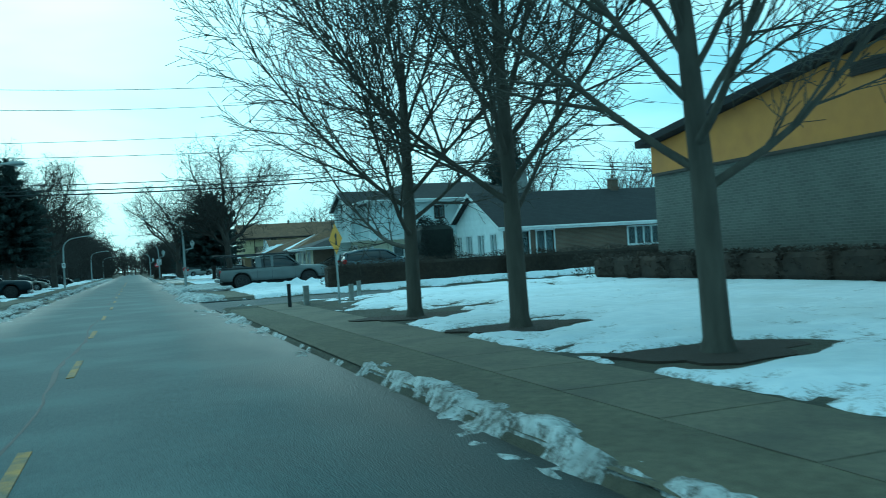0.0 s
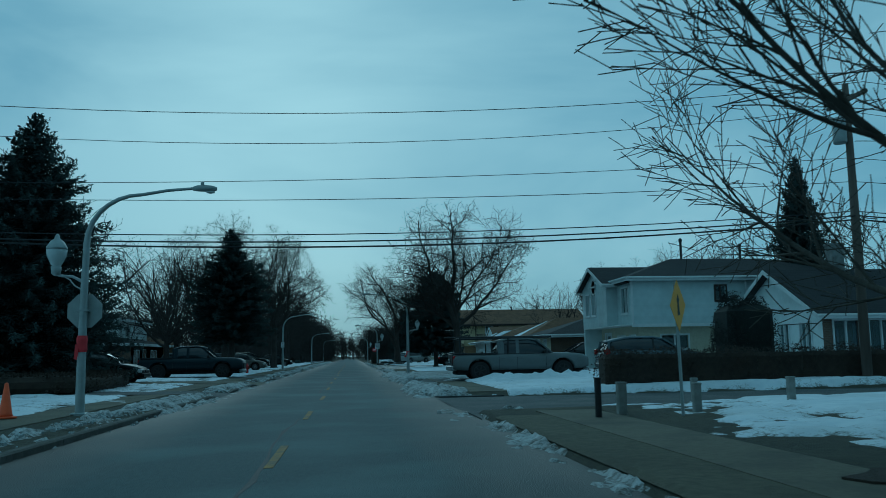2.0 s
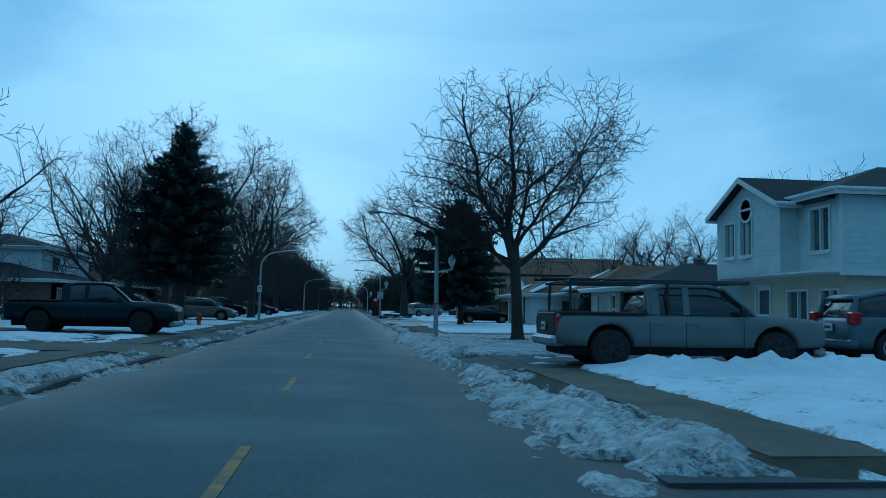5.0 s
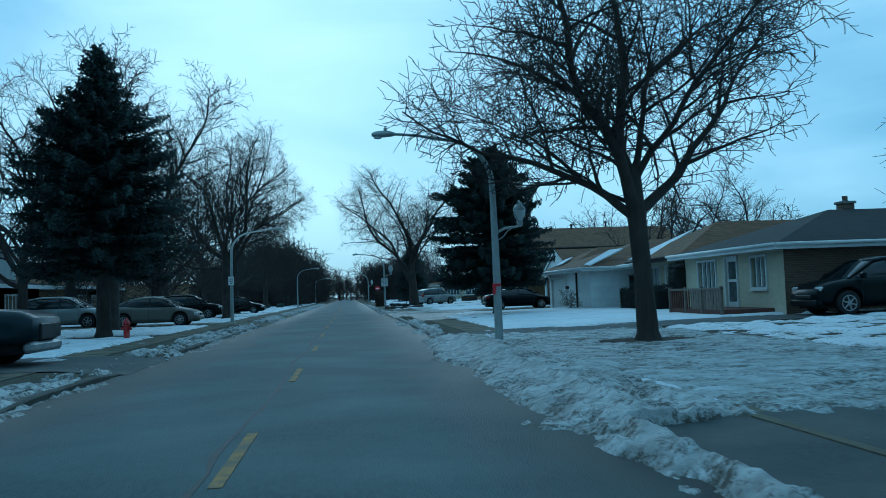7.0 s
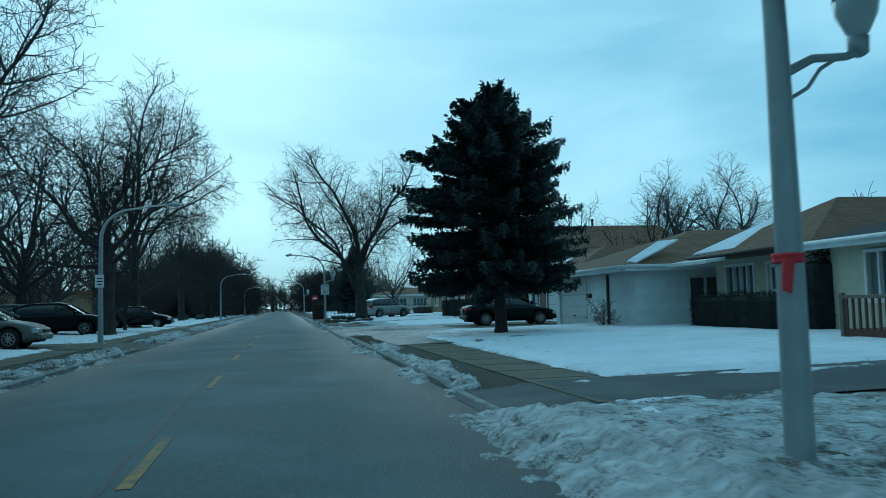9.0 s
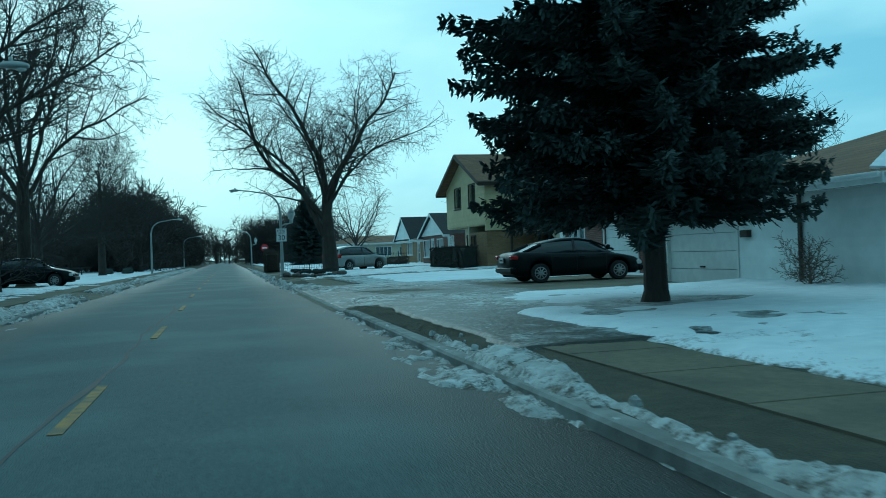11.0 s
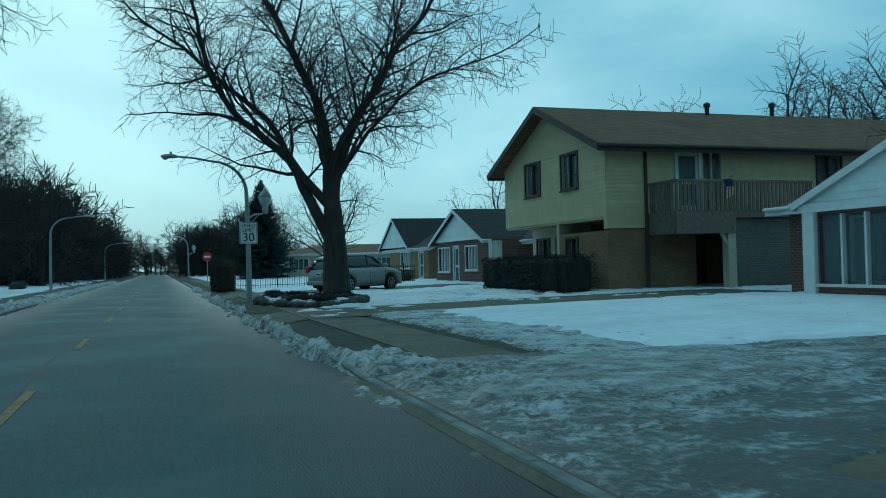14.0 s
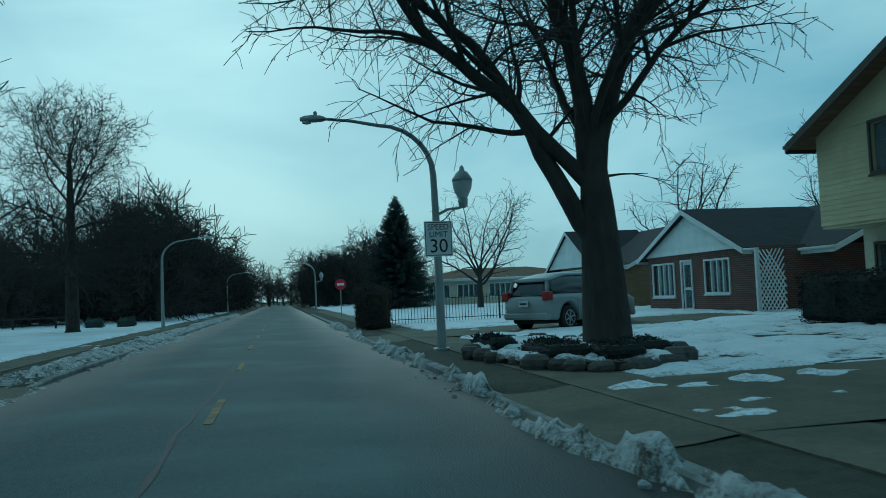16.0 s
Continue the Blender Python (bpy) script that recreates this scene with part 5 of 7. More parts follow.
            for k in range(n):
                a, b = u0 + (u1 - u0) * k / n, u0 + (u1 - u0) * (k + 1) / n
                part("pane", self.block(Mesh(), a + 0.02, b - 0.02, -0.09, -0.08, z0 + 0.02, z1 - 0.02), PANE, win)
                if k:
                    part("mullion", self.block(Mesh(), a - 0.03, a + 0.03, -0.1, 0.02, z0, z1), trim, win)
                if kind in ("triple", "curtained"):
                    part("curtain", self.block(Mesh(), a + 0.04, a + (b - a) * 0.34, -0.17, -0.15, z0 + 0.04, z1 - 0.02), CURTAIN, win, "pale curtain drawn partly aside")
            part("sill", self.block(Mesh(), u0 - w, u1 + w, 0.0, 0.1, z0 - w - 0.05, z0 - w - 0.003), trim, win)
        elif kind == "door":
            fr = Mesh()
            for a, b, c, d in ((u0 - w, u1 + w, z1, z1 + w), (u0 - w, u0, z0, z1), (u1, u1 + w, z0, z1)):
                self.block(fr, a, b, 0.002, 0.05, c, d)
            dr = part("door", fr, trim, self.house, "white framed storm door")
            lf = Mesh()
            for a, b, c, d in ((u0, u0 + 0.1, z0, z1), (u1 - 0.1, u1, z0, z1), (u0 + 0.1, u1 - 0.1, z0, z0 + 0.25), (u0 + 0.1, u1 - 0.1, z1 - 0.12, z1), (u0 + 0.1, u1 - 0.1, z0 + 0.95, z0 + 1.05)):
                self.block(lf, a, b, -0.08, -0.03, c, d)
            part("door_leaf", lf, trim, dr)
            part("pane", self.block(Mesh(), u0 + 0.1, u1 - 0.1, -0.065, -0.055, z0 + 0.25, z1 - 0.12), PANE, dr)
            part("handle", self.block(Mesh(), u1 - 0.08, u1 - 0.05, -0.03, 0.03, z0 + 1.0, z0 + 1.12), DARK_METAL, dr)
        elif kind == "garage":
            fr = Mesh()
            for a, b, c, d in ((u0 - w, u1 + w, z1, z1 + w), (u0 - w, u0, z0, z1), (u1, u1 + w, z0, z1)):
                self.block(fr, a, b, 0.002, 0.04, c, d)
            dr = part("garage_door", fr, trim, self.house, "closed white sectional garage door")
            n = 4
            for k in range(n):
                c, d = z0 + (z1 - z0) * k / n, z0 + (z1 - z0) * (k + 1) / n
                part("panel", self.block(Mesh(), u0, u1, -0.1, -0.06, c + 0.006, d - 0.006), trim, dr)
            part("handle", self.block(Mesh(), (u0 + u1) / 2 - 0.1, (u0 + u1) / 2 + 0.1, -0.06, -0.02, z0 + 0.5, z0 + 0.54), DARK_METAL, dr)


def gable_roof(house, x0, x1, y0, y1, z, rise, axis, material, over=0.4, thick=0.14, trim=WHITE, ends=(True, True)):
    """Two pitched slabs with eaves boards. axis: the way the ridge runs."""
    def at(a, c, h):
        return (a, c, h) if axis == "x" else (c, a, h)
    a0, a1, c0, c1 = (x0, x1, y0, y1) if axis == "x" else (y0, y1, x0, x1)
    a0, a1 = a0 - (over if ends[0] else 0), a1 + (over if ends[1] else 0)
    mid, half = (c0 + c1) / 2, (c1 - c0) / 2
    slope = rise / half
    for s in (-1, 1):
        e = mid + s * (half + over)
        ze = z - slope * over
        zr = z + rise
        pts = [at(a0, mid, zr), at(a1, mid, zr), at(a1, e, ze), at(a0, e, ze)]
        up = [(p[0], p[1], p[2] + thick) for p in pts]
        part("roof", Mesh().hexa(pts + up) if (s < 0) == (axis == "x") else Mesh().hexa(pts[::-1] + up[::-1]), material, house)
        fb = [at(a0, e, ze - 0.1), at(a1, e, ze - 0.1), at(a1, e + s * 0.035, ze - 0.1), at(a0, e + s * 0.035, ze - 0.1)]
        ft = [(p[0], p[1], p[2] + 0.1 + thick - 0.02) for p in fb]
        fa = part("fascia", Mesh().hexa(fb + ft), trim, house)
        gt = [at(a0, e + s * 0.09, ze + thick - 0.08), at(a1, e + s * 0.09, ze + thick - 0.08)]
        part("gutter", Mesh().tube(gt, 0.055, 8, True), trim, fa, smooth=True)
        for k, aa in enumerate((a0, a1)):
            if ends[k]:
                d = -0.03 if k == 0 else 0.03
                q = [at(aa, mid, zr - 0.08), at(aa + d, mid, zr - 0.08), at(aa + d, e, ze - 0.08), at(aa, e, ze - 0.08)]
                qt = [(p[0], p[1], p[2] + thick + 0.06) for p in q]
                part("barge_board", Mesh().hexa(q + qt), trim, house)


def hip_roof(house, x0, x1, y0, y1, z, rise, material, over=0.45, trim=WHITE, thick=0.12):
    X0, X1, Y0, Y1 = x0 - over, x1 + over, y0 - over, y1 + over
    w, d = X1 - X0, Y1 - Y0
    k = min(w, d) / 2
    r0, r1 = ((X0 + k, (Y0 + Y1) / 2), (X1 - k, (Y0 + Y1) / 2)) if w > d else (((X0 + X1) / 2, Y0 + k), ((X0 + X1) / 2, Y1 - k))
    zr, zt = z + rise, z + thick
    ms = Mesh()
    ms.v = [(X0, Y0, z), (X1, Y0, z), (X1, Y1, z), (X0, Y1, z), (X0, Y0, zt), (X1, Y0, zt), (X1, Y1, zt), (X0, Y1, zt), (*r0, zr), (*r1, zr)]
    ms.f = [(3, 2, 1, 0), (0, 1, 5, 4), (1, 2, 6, 5), (2, 3, 7, 6), (3, 0, 4, 7)]
    ms.f += [(4, 5, 9, 8), (5, 6, 9), (6, 7, 8, 9), (7, 4, 8)] if w > d else [(4, 5, 8), (5, 6, 9, 8), (6, 7, 9), (7, 4, 8, 9)]
    part("roof", ms, material, house)
    f = 0.035
    for bx in ((X0 - f, X1 + f, Y0 - f, Y0 - 0.002), (X0 - f, X1 + f, Y1 + 0.002, Y1 + f), (X0 - f, X0 - 0.002, Y0, Y1), (X1 + 0.002, X1 + f, Y0, Y1)):
        fa = part("fascia", Mesh().box(bx[0], bx[1], bx[2], bx[3], z - 0.06, zt + 0.03), trim, house)
    part("gutter", Mesh().tube([(X0 - 0.09, Y0, zt - 0.02), (X0 - 0.09, Y1, zt - 0.02)], 0.055, 8, True), trim, house, smooth=True)
    part("gutter", Mesh().tube([(X0, Y0 - 0.09, zt - 0.02), (X1, Y0 - 0.09, zt - 0.02)], 0.055, 8, True), trim, house, smooth=True)


def gable_end(house, plane, at, c0, c1, z, rise, material, thick=0.2, siding=None, course=0.17):
    """The triangle of wall under a gable. plane: 'x' for a gable that faces along x."""
    mid = (c0 + c1) / 2
    ms = Mesh().prism([(c0, z), (c1, z), (mid, z + rise)], at, at + thick, "yz" if plane == "x" else "xz")
    g = part("gable", ms, material, house)
    if siding:
        h = z + 0.01
        while h < z + rise - 0.12:
            e = h + course
            f0, f1 = (h - z) / rise, min(1, (e - z) / rise)
            a0, a1 = c0 + (mid - c0) * f1, c1 - (c1 - mid) * f1
            if a1 - a0 > 0.1:
                bm = Mesh()
                lo, hi = at - 0.022, at - 0.004
                if plane == "x":
                    bm.hexa([(lo, a0, h), (hi, a0, h), (hi, a1, h), (lo, a1, h), (at - 0.01, a0, e), (hi, a0, e), (hi, a1, e), (at - 0.01, a1, e)])
                else:
                    bm.hexa([(a0, lo, h), (a1, lo, h), (a1, hi, h), (a0, hi, h), (a0, at - 0.01, e), (a1, at - 0.01, e), (a1, hi, e), (a0, hi, e)])
                part("siding_board", bm, siding, g)
            h += course


def chimney(house, x, y, z0, z1, material, w=0.5):
    c = part("chimney", Mesh().box(x - w / 2, x + w / 2, y - w / 2, y + w / 2, z0, z1), material, house)
    part("chimney_cap", Mesh().cbox(x - w / 2 - 0.06, x + w / 2 + 0.06, y - w / 2 - 0.06, y + w / 2 + 0.06, z1, z1 + 0.1, 0.02), KERB, c)
    part("flue", Mesh().lathe([(0.1, z1 + 0.09), (0.1, z1 + 0.3), (0.08, z1 + 0.3), (0.08, z1 + 0.1)], 10, (x, y, 0)), BRICK_BROWN, c)


def vent_pipe(house, x, y, z0, z1, r=0.07):
    v = part("vent_pipe", Mesh().lathe([(r, z0), (r, z1)], 10, (x, y, 0)), DARK_METAL, house)
    part("vent_cap", Mesh().lathe([(r * 1.5, z1), (r * 1.5, z1 + 0.12), (r * 0.6, z1 + 0.18)], 10, (x, y, 0)), DARK_METAL, v)


def shell(house, x0, x1, y0, y1, z0, z1, material, west=(), south=(), north=(), siding=None, mats=None):
    """Four walls; openings on the faces that are seen, as (from, to, low, high, kind)."""
    m = mats or {}
    Wall(house, (x0, y1), (x0, y0), z0, z1, m.get("west", material), west, siding=siding)
    Wall(house, (x0, y0), (x1, y0), z0, z1, m.get("south", material), south, siding=siding)
    Wall(house, (x1, y1), (x0, y1), z0, z1, m.get("north", material), north)
    Wall(house, (x1, y0), (x1, y1), z0, z1, m.get("east", material), ())
    # floor and ceiling coloured dark, standing for unlit rooms behind the panes
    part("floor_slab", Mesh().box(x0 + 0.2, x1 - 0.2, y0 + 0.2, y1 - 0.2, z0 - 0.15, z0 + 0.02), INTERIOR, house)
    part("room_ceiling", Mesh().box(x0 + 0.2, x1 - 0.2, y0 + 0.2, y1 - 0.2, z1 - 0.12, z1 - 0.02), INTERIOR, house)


# the hall with an orange gable
hall = thing("hall", "single-storey grey brick hall with an orange sloping gable", "building")
Wall(hall, (16.0, 24.0), (16.0, -14.0), 0.0, 3.4, BRICK_GREY)
Wall(hall, (34.0, 24.0), (16.0, 24.0), 0.0, 3.4, BRICK_GREY)
Wall(hall, (16.0, -14.0), (34.0, -14.0), 0.0, 3.4, BRICK_GREY)
Wall(hall, (34.0, -14.0), (34.0, 24.0), 0.0, 3.4, BRICK_GREY)
part("gable", Mesh().prism([(24.0, 3.404), (24.0, 4.25), (5.0, 6.75), (-14.0, 4.25), (-14.0, 3.404)][::-1], 15.94, 16.2, "yz"), ORANGE, hall, "orange painted gable panel")
for s, yy in ((1, 24.35), (-1, -14.35)):
    pts = [(15.6, 5.0, 6.8), (34.4, 5.0, 6.8), (34.4, yy, 4.25), (15.6, yy, 4.25)]
    up = [(a, b, c + 0.2) for a, b, c in pts]
    part("roof", Mesh().hexa((pts + up) if s < 0 else (pts[::-1] + up[::-1])), SHINGLE_DARK, hall)
part("coping", Mesh().box(15.93, 15.998, -14.0, 24.0, 3.34, 3.42), TRIM_DARK, hall)
lv = part("louver", Mesh().box(15.9, 15.938, 13.4, 16.2, 4.72, 5.02), TRIM_DARK, hall, "dark louvered vent")
for k in range(5):
    part("slat", Mesh().box(15.87, 15.899, 13.4, 16.2, 4.735 + k * 0.055, 4.77 + k * 0.055), TRIM_DARK, lv)

# ranch house along the side street
ranch = thing("ranch_house", "low brick ranch house with a dark roof and white gable", "house")
RX0, RX1, RY0, RY1 = 20.7, 42.0, 46.0, 54.1
shell(ranch, RX0, RX1, RY0, RY1, 0.0, 2.75, BRICK_BROWN, south=[(0.5, 1.6, 1.0, 2.35, "window"), (2.1, 3.2, 1.0, 2.35, "window"), (8.2, 10.4, 1.3, 2.3, "triple"), (14.0, 15.4, 1.3, 2.3, "window"), (17.5, 18.8, 1.3, 2.3, "window")],
      west=[(0.8, 1.7, 0.9, 2.3, "window"), (2.5, 3.4, 0.9, 2.3, "window"), (4.4, 5.3, 0.9, 2.3, "window"), (6.3, 7.2, 0.9, 2.3, "window")], mats={"west": SIDING_WHITE})
gable_roof(ranch, RX0, RX1, RY0, RY1, 2.75, 2.05, "x", SHINGLE_DARK, 0.45)
gable_end(ranch, "x", RX1 - 0.2, RY0, RY1, 2.75, 2.05, SIDING_WHITE)
gable_end(ranch, "x", RX0, RY0, RY1, 2.75, 2.05, SIDING_WHITE, siding=SIDING_WHITE)
chimney(ranch, 24.0, 50.2, 4.6, 6.1, KERB, 0.6)
chimney(ranch, 30.5, 50.0, 4.6, 5.5, BRICK_BROWN, 0.5)

# two-storey house with a gabled front bay
wh = thing("two_storey_house", "two-storey pale grey sided house with a gabled front bay", "house")
Wall(wh, (14.9, 53.3), (27.0, 53.3), 2.55, 4.75, SIDING_GREY, [(4.4, 4.95, 3.75, 4.45, "window", TRIM_DARK), (6.7, 7.5, 4.0, 4.5, "slider")], siding=SIDING_GREY)
Wall(wh, (14.9, 55.6), (14.9, 53.3), 2.55, 4.75, SIDING_GREY, [(0.75, 1.75, 3.2, 4.45, "window")], siding=SIDING_GREY)
Wall(wh, (14.3, 60.2), (14.3, 55.6), 2.55, 4.75, SIDING_GREY, [(0.7, 1.45, 3.25, 4.4, "window"), (1.9, 2.7, 3.25, 4.75, "window")], siding=SIDING_GREY)
Wall(wh, (14.3, 55.6), (14.9, 55.6), 2.55, 4.75, SIDING_GREY)
Wall(wh, (27.0, 53.3), (27.0, 60.2), 0.0, 4.75, SIDING_GREY)
Wall(wh, (27.0, 60.2), (14.3, 60.2), 0.0, 4.75, SIDING_GREY)
Wall(wh, (15.3, 53.7), (27.0, 53.7), 0.0, 2.55, STUCCO, [(1.2, 2.6, 1.35, 2.0, "slider"), (9.6, 10.6, 0.9, 2.1, "window")])
Wall(wh, (15.3, 60.2), (15.3, 53.7), 0.0, 2.55, STUCCO, [(1.0, 2.0, 0.2, 2.2, "door"), (3.2, 4.4, 1.0, 2.0, "window"), (5.2, 6.1, 1.0, 2.0, "window")])
part("band", Mesh().box(14.85, 27.05, 53.24, 53.3, 2.42, 2.58), WHITE, wh)
part("soffit", Mesh().box(14.3, 27.0, 53.3, 60.2, 2.5, 2.552), WHITE, wh)
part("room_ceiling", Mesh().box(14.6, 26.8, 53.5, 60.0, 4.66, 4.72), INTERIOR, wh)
part("corner_board", Mesh().box(14.86, 14.96, 53.255, 53.299, 2.58, 4.75), WHITE, wh)
hip_roof(wh, 14.9, 27.0, 53.3, 60.2, 4.78, 1.45, SHINGLE_DARK, 0.35)
gable_end(wh, "x", 14.3, 55.6, 60.2, 4.75, 0.95, SIDING_GREY, siding=SIDING_GREY)
gable_roof(wh, 14.3, 17.8, 55.6, 60.2, 4.8, 0.98, "x", SHINGLE_DARK, 0.3, 0.12, WHITE, (True, False))
part("round_head", Mesh().lathe([(0.45, 14.262), (0.45, 14.297), (0.36, 14.297), (0.36, 14.262)], 20, (0, 57.9, 4.78), "x"), WHITE, wh)
vent_pipe(wh, 19.0, 56.8, 5.9, 7.2)
vent_pipe(wh, 22.6, 57.2, 5.9, 6.95)
part("downspout", Mesh().tube([(20.9, 53.22, 4.7), (20.9, 53.22, 0.3)], 0.04, 6), WHITE, wh)

# cream bungalow with a dark hip roof and a red deck
bung = thing("bungalow", "cream bungalow with a dark hip roof and white eaves", "house")
shell(bung, 14.5, 25.0, 69.5, 77.4, 0.0, 2.3, STUCCO, west=[(1.35, 2.9, 1.05, 2.1, "triple"), (3.75, 4.65, 0.35, 2.15, "door"), (5.75, 6.75, 1.1, 2.1, "curtained")],
      south=[(4.5, 5.7, 1.0, 2.0, "window")], mats={"south": BRICK_BROWN})
hip_roof(bung, 14.5, 25.0, 69.5, 77.4, 2.32, 1.5, SHINGLE_DARK, 0.5)
chimney(bung, 19.4, 73.9, 3.2, 4.05, BRICK_BROWN, 0.45)
deck = part("deck", Mesh().box(12.7, 14.48, 70.2, 74.6, 0.2, 0.42), RED_DECK, bung, "red-stained timber deck")
for k in range(22):
    yy = 70.2 + 0.2 * k
    part("baluster", Mesh().box(12.7, 12.74, yy, yy + (0.16 if k < 12 else 0.05), 0.42, 1.08), RED_DECK if k > 12 else WOOD_DECK, deck)
part("rail", Mesh().cbox(12.68, 12.78, 70.15, 74.65, 1.06, 1.13, 0.01), WOOD_DECK, deck)
for yy in (70.2, 71.7, 73.1, 74.55):
    part("post", Mesh().cbox(12.66, 12.76, yy - 0.05, yy + 0.05, 0.0, 1.18, 0.01), WOOD_DECK, deck)

# tan house with a brown hip roof, snow on one slope
tan = thing("brick_house", "tan house with a brown hip roof and entry canopy", "house")
shell(tan, 15.2, 25.0, 79.0, 84.4, 0.0, 2.35, STUCCO, west=[(0.7, 2.3, 0.95, 2.1, "triple"), (3.1, 4.0, 0.3, 2.1, "door"), (4.4, 5.2, 1.0, 2.1, "curtained")])
hip_roof(tan, 15.2, 25.0, 79.0, 84.4, 2.37, 1.75, SHINGLE_BROWN, 0.6, TRIM_DARK)
part("canopy", Mesh().hexa([(13.9, 82.6, 2.2), (15.6, 82.6, 2.45), (15.6, 85.6, 2.45), (13.9, 85.6, 2.2), (13.9, 82.6, 2.3), (15.6, 82.6, 2.55), (15.6, 85.6, 2.55), (13.9, 85.6, 2.3)]), WHITE, tan, "white flat entry canopy")

# garage wing in white siding
gar = thing("garage_house", "white sided house with an attached garage and brown roof", "house")
shell(gar, 13.0, 25.0, 85.9, 94.6, 0.0, 2.15, SIDING_WHITE, west=[(0.6, 3.9, 0.02, 1.85, "garage")], south=[(2.0, 3.2, 0.95, 1.85, "window"), (6.5, 7.6, 1.0, 1.85, "window")], siding=SIDING_WHITE)
hip_roof(gar, 13.0, 25.0, 85.9, 94.6, 2.17, 1.7, SHINGLE_BROWN, 0.55)
part("downspout", Mesh().tube([(12.93, 88.3, 2.1), (12.93, 88.3, 0.1)], 0.05, 6), TRIM_DARK, gar)
part("mail_box", Mesh().cbox(12.86, 12.99, 90.1, 90.4, 1.25, 1.42, 0.01), TRIM_DARK, gar)
part("garage_light", Mesh().lathe([(0.04, 1.9), (0.08, 1.95), (0.08, 2.05), (0.03, 2.1)], 8, (12.9, 94.3, 0)), WHITE, gar)

# red brick house with a garage and a white gabled porch
red = thing("brick_house", "red brick house with garage and white sided porch gable", "house")
shell(red, 15.2, 26.0, 98.4, 104.2, 0.0, 2.35, BRICK_RED, west=[(1.4, 4.1, 0.02, 1.95, "garage")])
hip_roof(red, 15.2, 26.0, 98.4, 104.2, 2.37, 1.7, SHINGLE_BROWN, 0.5, WHITE)
shell(red, 17.2, 26.0, 104.2, 111.5, 0.0, 2.35, BRICK_RED, west=[(2.2, 4.2, 0.6, 2.1, "triple"), (5.2, 6.1, 0.2, 2.1, "door")])
hip_roof(red, 17.2, 26.0, 103.9, 111.5, 2.37, 1.7, SHINGLE_BROWN, 0.4, WHITE)
Wall(red, (16.4, 110.0), (16.4, 102.6), 0.0, 2.35, BRICK_RED, [(0.45, 2.6, 0.55, 2.2, "porch"), (3.7, 4.55, 0.15, 2.15, "solid_door")])
part("post", Mesh().cbox(16.28, 16.42, 109.62, 110.02, 0.0, 2.3, 0.02), WHITE, red)
part("mail_box", Mesh().cbox(16.28, 16.39, 106.6, 107.05, 1.2, 1.38, 0.015), WHITE, red)
Wall(red, (17.2, 110.0), (16.4, 110.0), 0.0, 2.35, SIDING_WHITE)
part("lintel", Mesh().box(16.24, 16.38, 101.9, 110.1, 2.28, 2.5), WHITE, red)
gable_end(red, "x", 16.3, 101.9, 110.1, 2.5, 1.6, SIDING_WHITE, siding=SIDING_WHITE)
gable_roof(red, 16.3, 21.0, 101.9, 110.1, 2.48, 1.62, "x", SHINGLE_BROWN, 0.12, 0.12, WHITE, (True, False))
part("wall_lamp", Mesh().lathe([(0.03, 2.05), (0.08, 2.1), (0.08, 2.25), (0.03, 2.3)], 8, (15.1, 101.5, 0)), WHITE, red)

# the big cream house with a balcony over a carport
yel = thing("two_storey_house", "two-storey cream sided house on tan brick with a balcony", "house")
Wall(yel, (14.87, 125.4), (14.87, 117.1), 2.62, 5.0, SIDING_CREAM, [(2.1, 3.4, 3.8, 4.95, "slider", TRIM_DARK), (5.2, 6.4, 3.8, 4.95, "slider", TRIM_DARK)], siding=SIDING_CREAM, course=0.13)
Wall(yel, (14.87, 117.1), (30.0, 117.1), 2.25, 5.0, SIDING_CREAM, [(2.65, 3.5, 2.75, 4.75, "door"), (3.65, 4.35, 2.75, 4.75, "slider", STUCCO), (8.4, 9.4, 2.75, 4.7, "slider", TRIM_DARK)], siding=SIDING_CREAM, course=0.13)
Wall(yel, (30.0, 117.1), (30.0, 125.4), 0.0, 5.0, SIDING_CREAM)
Wall(yel, (30.0, 125.4), (14.87, 125.4), 2.62, 5.0, SIDING_CREAM)
Wall(yel, (14.9, 120.6), (14.9, 117.12), 0.0, 2.2, BRICK_TAN, [(0.6, 1.4, 0.8, 2.0, "slider", TRIM_DARK)])
Wall(yel, (16.0, 125.3), (16.0, 120.6), 0.0, 2.6, STUCCO, [(0.5, 1.6, 0.9, 2.1, "slider", TRIM_DARK), (2.2, 3.1, 0.2, 2.2, "door", STUCCO), (3.4, 4.5, 0.9, 2.1, "slider", TRIM_DARK)])
Wall(yel, (14.9, 120.6), (16.0, 120.6), 0.0, 2.6, STUCCO)
Wall(yel, (14.9, 117.12), (18.2, 117.12), 0.0, 2.22, BRICK_TAN)
Wall(yel, (18.2, 119.5), (30.0, 119.5), 0.0, 2.6, BRICK_TAN, [(1.2, 2.0, 0.1, 2.0, "door", TRIM_DARK)])
Wall(yel, (30.0, 125.3), (16.0, 125.3), 0.0, 2.6, BRICK_TAN)
part("overhang", Mesh().box(14.88, 30.0, 117.12, 125.38, 2.56, 2.615), SIDING_CREAM, yel)
part("floor_slab", Mesh().box(15.1, 29.8, 117.3, 125.2, -0.15, 0.06), CONCRETE, yel)
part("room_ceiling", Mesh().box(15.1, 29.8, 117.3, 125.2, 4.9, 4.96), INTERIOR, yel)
gable_end(yel, "x", 14.87, 117.1, 125.4, 5.0, 1.75, SIDING_CREAM, siding=SIDING_CREAM, course=0.13)
